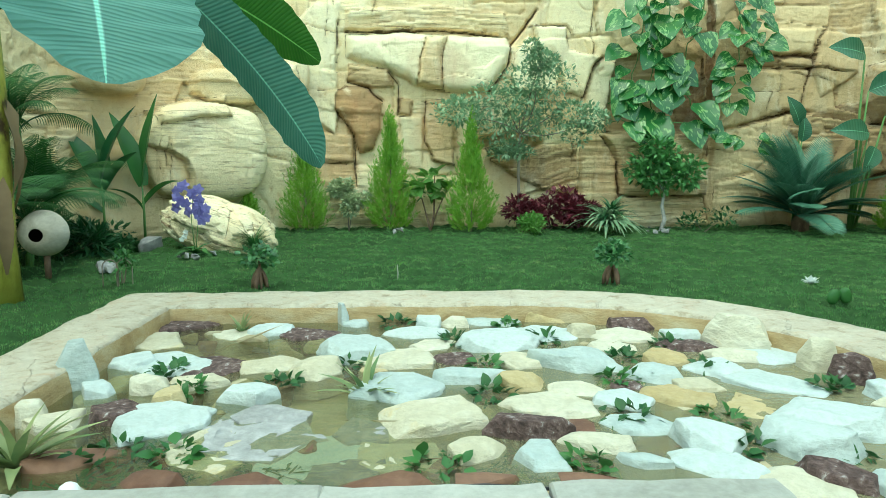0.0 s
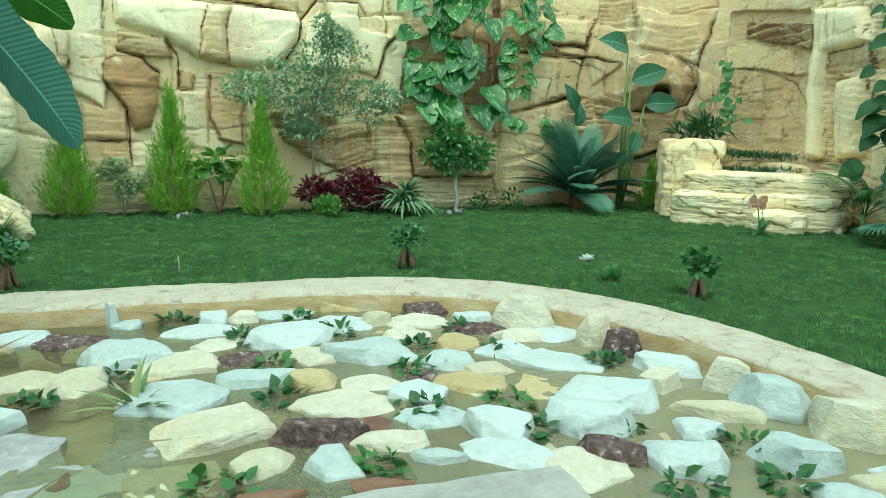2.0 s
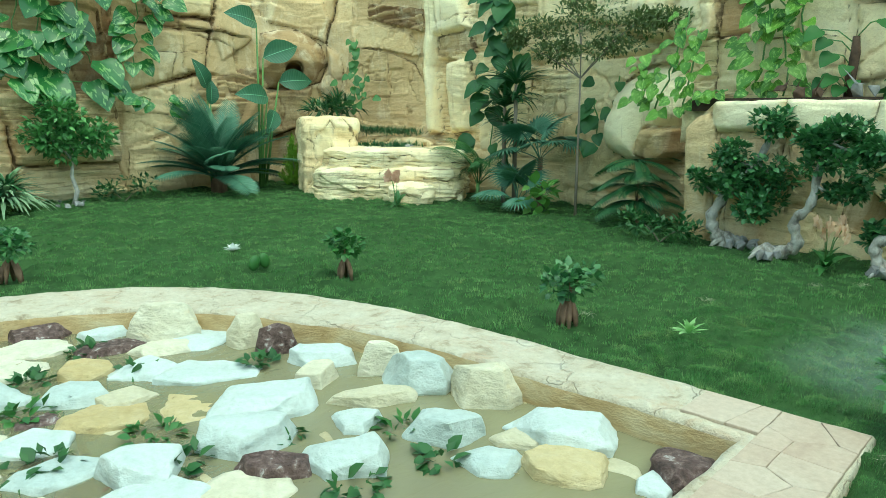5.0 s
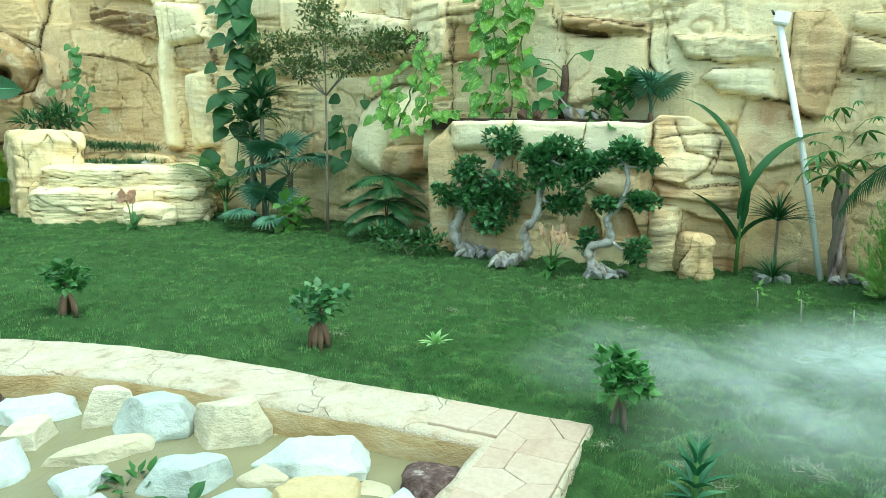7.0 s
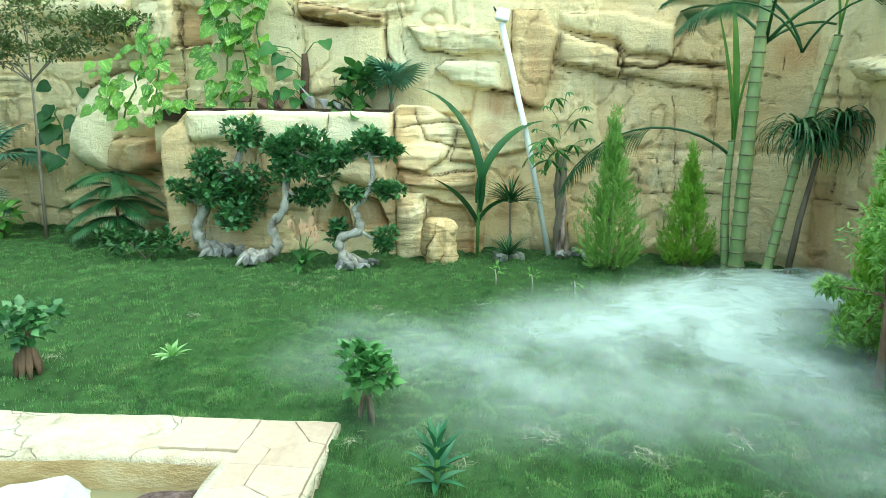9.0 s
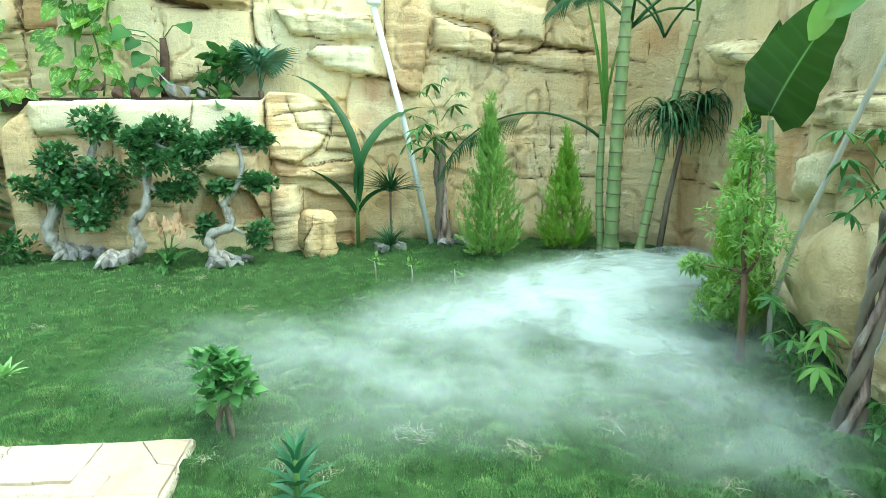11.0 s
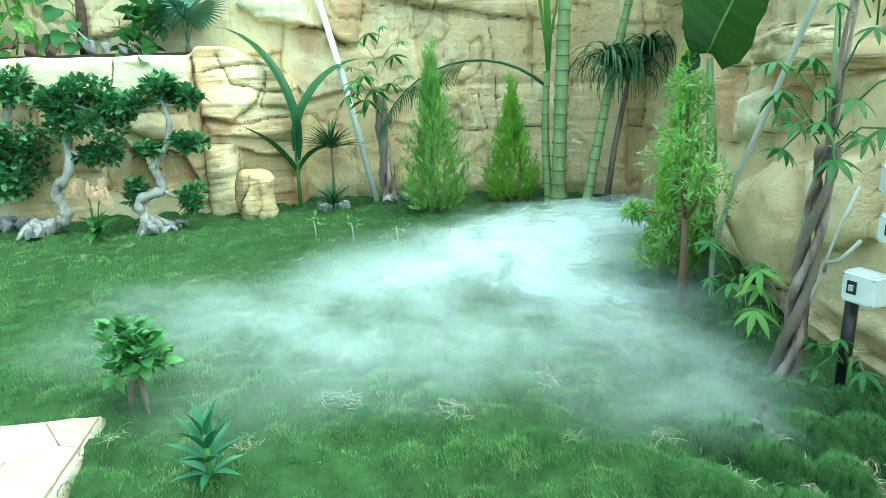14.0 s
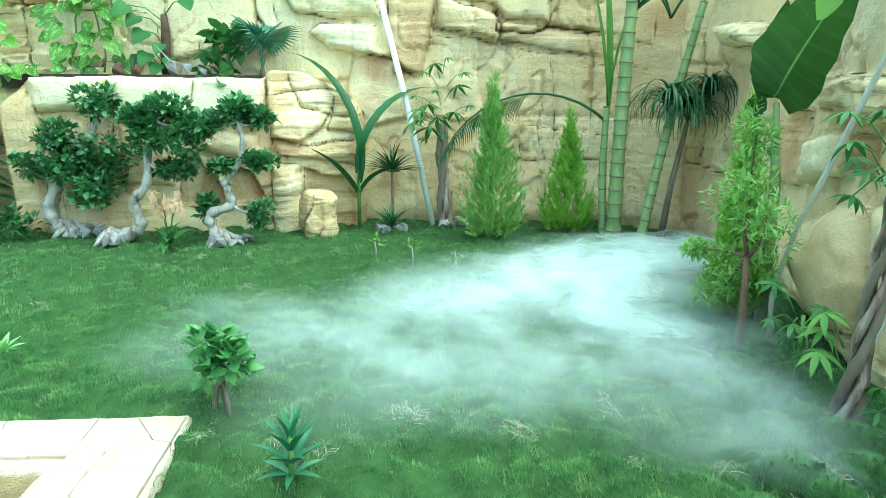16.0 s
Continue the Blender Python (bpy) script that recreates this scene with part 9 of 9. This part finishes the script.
for i, (x, y, k) in enumerate(dry_spots):
    ob = thing("dry_tuft", "tuft of dry straw-coloured grass in the lawn", "dry grass", pose(x, y, float(ground_height(np.array(x), np.array(y))) + 0.01), "dry tufts")
    r = np.random.default_rng(2000 + i)
    n = int(34 * k) + 6
    p = np.c_[r.normal(size=(n, 2)) * 0.03 * k, r.random(n) * 0.015]
    way = np.c_[r.normal(size=(n, 2)), r.random(n) * 1.1]
    part("straws", Geo().scatter(CURL, poses(p, way, 0.065 * k * r.uniform(0.5, 1.3, n), r.uniform(-1.5, 1.5, n))), M_DRY, ob)["kind"] = "stuff"


bm = bmesh.new()
bmesh.ops.create_cube(bm, size=1)
bmesh.ops.scale(bm, vec=(0.22, 0.04, 0.27), verts=bm.verts)
bmesh.ops.bevel(bm, geom=bm.edges[:], offset=0.008, segments=2, affect="EDGES")
plate = part("junction_plate", bm, M_WHITEPLASTIC, None, "", False)
plate.matrix_basis = pose(4.8, 12.98, 0.81)
tagged(plate, "white square cover plate on the rock wall", "cover plate")
for x, y, size, seed in ((-4.2, 10.2, 0.36, 1301), (-4.05, 8.4, 0.22, 1302), (-3.9, 8.25, 0.16, 1303)):
    ob = part("field_stone", rock_bmesh(size * 1.3, size, size * 0.6, seed, 16, 0.04, 2, 0.05), M_GREYST)
    ob.matrix_basis = pose(x, y, size * 0.2, 0, 0, seed * 31)
    tagged(ob, "rough grey stone lying on the lawn", "stone")


# ---- water plants in the pond ----
M_POTRED = stone_material("clay_pot", [(0.3, (0.16, 0.06, 0.03)), (0.7, (0.28, 0.12, 0.06))], 6, 0.4, 0.8)
SPOTS = [(-1.65, 4.15), (-0.67, 4.72), (-0.39, 5.88), (0.3, 4.62), (0.84, 5.32), (1.31, 4.78), (1.17, 4.29), (1.02, 3.61), (1.85, 4.51), (1.54, 3.56), (2.47, 4.09), (1.5, 3.2),
         (-0.08, 3.02), (-1.91, 4.58), (0.28, 4.02), (0.66, 3.03), (1.98, 3.11), (-1.71, 3.22), (-1.4, 3.2), (1.92, 2.43), (2.34, 2.33), (2.44, 2.7), (0.1, 5.3), (-1.1, 4.3), (0.6, 5.75), (1.75, 5.1)]
for i, (x, y) in enumerate(SPOTS):
    ob = thing("water_plant", "leafy dark green water plant in a sunken clay pot", "water plant", pose(x, y, BED_Z, 0, 0, i * 77), "water plants in the pond")
    pot = part("pot", lathe([(0.0, 0.0), (0.08, 0.0), (0.11, 0.135), (0.118, 0.138), (0.0, 0.12)], 14), M_POTRED, ob)
    k = 1.0 + 0.4 * ((i * 7) % 5) / 4
    part("leaves", clump(clump(Geo(), ROUND, (0, 0, 0.15), (0.12 * k, 0.11 * k, 0.02), 24, 0.085, 300 + i, 0.8, 0.02), SMALL, (0, 0, 0.16), (0.09 * k, 0.09 * k, 0.02), 18, 0.075, 330 + i, 0.7, 0.1), M_DKLEAF if i % 3 else M_MIDLEAF, ob)
for i, (x, y) in enumerate(((-1.25, 3.2), (-1.0, 3.3), (-1.55, 3.25), (-0.8, 2.98), (-1.75, 2.85), (0.3, 3.0))):
    ob = thing("water_weed", "dark green weed floating in the pond", "water plant", pose(x, y, WATER_Z - 0.03, 0, 0, i * 50) @ Matrix.Diagonal((1, 1, 0.12, 1)), "water plants in the pond")
    part("leaves", clump(Geo(), THIN, (0, 0, 0.08), (0.26, 0.16, 0.06), 130, 0.13, 380 + i, 0.5, 0.0), M_PALM, ob)
M_STRIPE = leaf_material("striped_blade", (0.06, 0.17, 0.05), (0.5, 0.52, 0.26), 0.4, 0.25)
for x, y, k in ((-1.7, 5.73, 0.7), (-0.52, 4.11, 1.1), (-2.15, 3.15, 1.5)):
    ob = thing("blade_plant", "water plant with striped sword-like leaves", "water plant", pose(x, y, BED_Z), "water plants in the pond")
    part("leaves", rosette(Geo(), (0, 0, 0.1), 22, 0.3 * k, int(300 + x * 10), leaf(0.14, "lance", 4, 0.4, 0.4), 0.85), M_STRIPE, ob)

# ---- loose turf sods and bare earth by the south wall ----
def sod(x, y, rx, ry, h, yaw, seed):
    """A lifted pad of turf: a rounded mound with short grass on it and pale roots at its rim."""
    ob = thing("turf_sod", "loose pad of turf with short grass and pale roots", "turf", pose(x, y, 0, 0, 0, yaw), "loose turf sods")
    r = np.random.default_rng(seed)
    rings, sides, vs = 7, 28, [(0, 0, h)]
    ang = np.linspace(0, math.tau, sides, endpoint=False)
    rim = 1 + 0.22 * (fbm(np.cos(ang) * 1.3 + seed, np.sin(ang) * 1.3, seed, 3) - 0.5) * 2
    for i in range(1, rings + 1):
        t = i / rings
        z = h * (1 - t ** 3.2) - (0.03 if i == rings else 0)
        vs += [(rx * t * k * math.cos(a), ry * t * k * math.sin(a), z + 0.02 * r.normal() * (i < rings)) for a, k in zip(ang, rim)]
    fs = [(0, 1 + j, 1 + (j + 1) % sides) for j in range(sides)]
    fs += [(1 + i * sides + j, 1 + (i + 1) * sides + j, 1 + (i + 1) * sides + (j + 1) % sides, 1 + i * sides + (j + 1) % sides) for i in range(rings - 1) for j in range(sides)]
    part("turf", Geo().add(vs, fs), M_LAWN, ob)
    n = int(13000 * rx * ry / 0.05)
    a, t = r.random(n) * math.tau, np.sqrt(r.random(n)) * 0.98
    k = np.interp(a, np.r_[ang, math.tau], np.r_[rim, rim[0]])
    p = np.stack([rx * t * k * np.cos(a), ry * t * k * np.sin(a), h * (1 - t ** 3.2)], 1)
    way = np.stack([np.cos(a) * t * 0.7, np.sin(a) * t * 0.7, np.ones(n)], 1) + r.normal(size=(n, 3)) * 0.3
    part("grass", Geo().scatter(leaf(0.12, "lance", 1, 0.2, 0.0), poses(p, way, 0.028 * r.uniform(0.6, 1.3, n))), M_GRASS, ob)
    m = 60
    a = r.uniform(2.6, 5.6, m)
    p = np.stack([rx * np.cos(a), ry * np.sin(a), np.full(m, 0.02)], 1)
    way = np.stack([np.cos(a), np.sin(a), r.uniform(-0.1, 0.5, m)], 1) + r.normal(size=(m, 3)) * 0.5
    part("roots", Geo().scatter(leaf(0.022, "strap", 5, 0.2, 1.6), poses(p, way, 0.075 * r.uniform(0.4, 1.4, m), r.uniform(-1, 1, m))), M_DRY, ob)["kind"] = "stuff"


for i, (x, y, rx, ry, h, yaw) in enumerate(((2.82, -1.76, 0.13, 0.1, 0.07, 20), (2.67, -1.92, 0.16, 0.1, 0.08, -15), (3.28, -2.12, 0.2, 0.13, 0.07, 40), (2.98, -2.02, 0.2, 0.12, 0.07, 10), (2.92, -2.2, 0.17, 0.12, 0.07, -30),
                                             (3.05, -1.72, 0.16, 0.13, 0.055, 60), (2.72, -1.45, 0.2, 0.14, 0.05, 15), (3.12, -2.34, 0.18, 0.1, 0.07, 0), (2.55, -1.65, 0.16, 0.12, 0.06, 75), (3.5, -2.05, 0.14, 0.1, 0.05, 30))):
    sod(x, y, rx, ry, h, yaw, 1500 + i)
for x, y, rx, ry, seed in ((2.6, -1.98, 0.22, 0.16, 1602), (3.62, -2.2, 0.18, 0.12, 1603), (3.0, -1.88, 0.3, 0.2, 1606)):
    k = np.linspace(0, math.tau, 20, endpoint=False)
    rad = 1 + 0.5 * (fbm(np.cos(k) * 2 + seed, np.sin(k) * 2, seed, 3) - 0.5)
    base = float(ground_height(np.array(x), np.array(y)))
    g = Geo().add([(0, 0, base + 0.022)] + [(rx * 0.6 * q * math.cos(a), ry * 0.6 * q * math.sin(a), base + 0.02) for a, q in zip(k, rad)] + [(rx * q * math.cos(a), ry * q * math.sin(a), base - 0.03) for a, q in zip(k, rad)],
                  [(0, 1 + i, 1 + (i + 1) % 20) for i in range(20)] + [(1 + i, 21 + i, 21 + (i + 1) % 20, 1 + (i + 1) % 20) for i in range(20)])
    ob = part("soil_patch", g, M_SOIL)
    ob.matrix_basis = pose(x, y, 0)
    tagged(ob, "bare patch of dark soil in the lawn", "soil")

# ---- grass and mist ----
M_BURIED = stone_material("submerged_stone", [(0.25, (0.3, 0.24, 0.12)), (0.5, (0.5, 0.44, 0.28)), (0.8, (0.62, 0.6, 0.46))], 4, 0.6, 0.8)
g_rng = random.Random(77)
count = 0
while count < 90:
    x, y = g_rng.uniform(-2.4, 3.2), g_rng.uniform(1.4, 6.0)
    if not inside(INNER, np.array(x), np.array(y)) or (x < 1.3 and y < 2.6):
        continue
    count += 1
    s = g_rng.uniform(0.2, 0.42)
    ob = part("stone", rock_bmesh(s, s * 0.75, g_rng.uniform(0.1, 0.15), 900 + count, 13, 0.05, 1, 0.05), M_BURIED if count % 11 else M_RED)
    low = min(v.co.z for v in ob.data.vertices)
    ob.matrix_basis = pose(x, y, BED_Z - low - 0.005, 0, 0, g_rng.uniform(0, 360))
    tagged(ob, "muddy stone under the pond water", "stone", "stones in the pond")


# red slates along the terrace's edge
for i, (x, y, l, w, yaw) in enumerate(((-1.9, 3.15, 0.62, 0.4, 10), (-1.4, 2.92, 0.5, 0.3, -12), (-0.98, 2.86, 0.52, 0.26, 6), (-0.3, 2.84, 0.58, 0.26, -4), (0.12, 2.86, 0.4, 0.2, 4), (0.58, 2.8, 0.4, 0.18, -8))):
    ob = part("stone", rock_bmesh(l, w, 0.17 + 0.02 * (i % 2), 1200 + i, 15, 0.03, 1, 0.04), M_RED)
    low = min(v.co.z for v in ob.data.vertices)
    ob.matrix_basis = pose(x, y, BED_Z - low - 0.004, 0, 0, yaw)
    tagged(ob, "flat reddish brown slate beside the terrace edge", "stone", "stones in the pond")
for i, (x, y, l, w) in enumerate(((-1.05, 3.72, 0.6, 0.4), (-0.75, 3.4, 0.36, 0.26))):
    ob = part("stone", rock_bmesh(l, w, 0.155, 1230 + i, 15, 0.03, 1, 0.06), M_GREYST)
    low = min(v.co.z for v in ob.data.vertices)
    ob.matrix_basis = pose(x, y, BED_Z - low - 0.004, 0, 0, 20 * i)
    tagged(ob, "dark grey stone under the pond water", "stone", "stones in the pond")
ob = thing("pond_cable", "thin black cable lying along the terrace edge", "cable")
part("cord", Geo().tube([(-2.3, 2.52, 0.02), (-1.8, 2.5, 0.0), (-1.2, 2.53, 0.01), (-0.4, 2.5, 0.03), (0.1, 2.52, 0.035), (0.5, 2.49, 0.02)], 0.009, 6), M_BLACK, ob)
ob = thing("pond_lamp", "small round glass pond lamp at the terrace edge", "pond lamp", pose(-1.58, 2.54, 0.02))
part("housing", lathe([(0.0, -0.05), (0.05, -0.05), (0.055, 0.0), (0.045, 0.012), (0.0, 0.012)], 16), M_GREYPIPE, ob)
part("lens", lathe([(0.043, 0.012), (0.034, 0.032), (0.018, 0.043), (0.0, 0.046)], 16), M_WHITEPLASTIC, ob)


def grass_field(name, n, x0, x1, y0, y1, height, seed, label):
    r = np.random.default_rng(seed)
    p = np.stack([r.uniform(x0, x1, n), r.uniform(y0, y1, n)], 1)
    ok = ~inside(OUTER, p[:, 0], p[:, 1]) & ~((p[:, 0] < 1.3) & (p[:, 1] < 2.6) & (p[:, 0] > -3.0))
    wall = np.array(WALL_PLAN)
    ok &= inside(wall, p[:, 0], p[:, 1])
    bare = fbm(p[:, 0] * 1.8, p[:, 1] * 1.8, 91, 3)
    pad = cushions(p[:, 0], p[:, 1])
    ok &= (bare > 0.3) | (r.random(n) < 0.5)
    ok &= r.random(n) < np.clip(2.2 * pad - 0.12, 0.05, 1)
    p = p[ok]
    n = len(p)
    tuft = fbm(p[:, 0] * 3.2, p[:, 1] * 3.2, 92, 3)
    h = height * (0.25 + 0.7 * tuft + 0.75 * pad[ok]) * r.uniform(0.7, 1.2, n)
    blades = []
    k = 5
    a0 = r.random(n) * math.tau
    z0 = ground_height(p[:, 0], p[:, 1]) - 0.004
    comb = np.stack([fbm(p[:, 0] * 1.1, p[:, 1] * 1.1, 93, 2) - 0.5, fbm(p[:, 0] * 1.1, p[:, 1] * 1.1, 94, 2) - 0.5], 1) * 1.4
    vs = np.zeros((n, k, 3, 3))
    for j in range(k):
        a = a0 + j * math.tau / k + r.normal(size=n) * 0.4
        foot = np.stack([p[:, 0] + np.cos(a) * 0.014, p[:, 1] + np.sin(a) * 0.014], 1)
        lean = (0.1 + 0.45 * r.random(n)) * h
        tip = foot + np.stack([np.cos(a), np.sin(a)], 1) * lean[:, None] + comb * (h * 0.3)[:, None]
        wide = height * (0.05 + 0.045 * r.random(n))
        off = np.stack([-np.sin(a), np.cos(a)], 1) * wide[:, None]
        vs[:, j, 0, :2], vs[:, j, 1, :2], vs[:, j, 2, :2] = foot - off, foot + off, tip
        vs[:, j, 0, 2], vs[:, j, 1, 2], vs[:, j, 2, 2] = z0, z0, z0 + h * r.uniform(0.6, 1.0, n)
    me = bpy.data.meshes.new(name)
    flat = vs.reshape(-1, 3)
    me.vertices.add(len(flat))
    me.vertices.foreach_set("co", flat.ravel())
    me.loops.add(len(flat))
    me.loops.foreach_set("vertex_index", np.arange(len(flat), dtype=np.int32))
    me.polygons.add(len(flat) // 3)
    me.polygons.foreach_set("loop_start", np.arange(0, len(flat), 3, dtype=np.int32))
    me.update(calc_edges=True)
    me.materials.append(M_GRASS)
    return tagged(new(name, me), label, "grass", kind="stuff")


grass_field("lawn_grass", 145000, -6.4, 9.8, -3.4, 13.2, 0.034, 401, "soft green lawn grass in uneven tufts")
grass_field("lawn_grass_near", 170000, 1.6, 5.6, -2.9, 2.4, 0.0145, 402, "soft green lawn grass in uneven tufts")

MIST = [(6.8, -2.98, 0.3, 2.2), (6.6, -2.55, 0.36, 1.9), (6.4, -2.0, 0.42, 1.3), (5.9, -1.5, 0.5, 1.1), (5.3, -1.5, 0.5, 1.0), (5.25, -0.6, 0.55, 0.72), (5.1, 0.1, 0.5, 0.36), (4.5, -0.2, 0.5, 0.42), (4.45, 0.5, 0.45, 0.24),
        (5.0, 0.8, 0.45, 0.18), (4.35, 1.0, 0.4, 0.14), (3.6, 0.25, 0.35, 0.18), (3.9, -0.2, 0.4, 0.28), (4.0, -1.0, 0.4, 0.38), (4.55, -1.65, 0.45, 0.66), (5.1, -2.15, 0.3, 0.6),
        (3.87, -1.6, 0.35, 0.46), (3.45, -1.8, 0.25, 0.42), (3.15, -1.75, 0.2, 0.32), (3.3, -1.35, 0.25, 0.18), (4.2, -0.75, 0.4, 0.4)]
mist = thing("ground_mist", "white mist drifting low over the lawn", "mist", kind="stuff")
mx, my = np.meshgrid(np.arange(2.5, 8.2, 0.04), np.arange(-3.45, 2.2, 0.04), indexing="ij")
dens = np.zeros(mx.shape)
for x, y, s, a in MIST:
    dens += (a * np.exp(-((mx - x) ** 2 + (my - y) ** 2) / (2 * s ** 2))) ** 2.5
dens = dens ** 0.4
dens *= sstep(2.5, 3.0, mx) * sstep(7.5, 7.0, mx) * sstep(-3.4, -3.1, my) * sstep(2.2, 1.6, my)
n, k = mx.shape
idx = np.arange(n * k).reshape(n, k)
quads = np.stack([idx[:-1, :-1], idx[1:, :-1], idx[1:, 1:], idx[:-1, 1:]], -1).reshape(-1, 4)
drift, away = np.arctan2(my + 3.6, mx - 8.0), np.hypot(my + 3.6, mx - 8.0)
for layer in range(3):
    streaks = fbm(drift * 3.2 * (1 + 0.05 * layer) + 0.35 * fbm(mx * 1.5, my * 1.5, 520 + layer, 3), away * 1.5 + layer * 3.7, 500 + layer, 4)
    wisp = sstep(0.28, 0.72, streaks + 0.22 * dens - 0.06)
    mz = 0.045 + 0.05 * layer + 0.07 * (streaks - 0.5) + 0.03 * dens
    thick = np.clip(dens * (0.3 + 0.85 * wisp) - 0.04, 0, 1) * (0.7, 0.5, 0.36)[layer]
    used = (thick.ravel()[quads].max(1) > 0.004)
    g = Geo().add(np.stack([mx.ravel(), my.ravel(), mz.ravel()], 1), quads[used].tolist())
    veil = part("veil", g, M_MIST, mist)
    at = veil.data.attributes.new("veil_amount", "FLOAT", "POINT")
    at.data.foreach_set("value", thick.ravel().astype(np.float32))
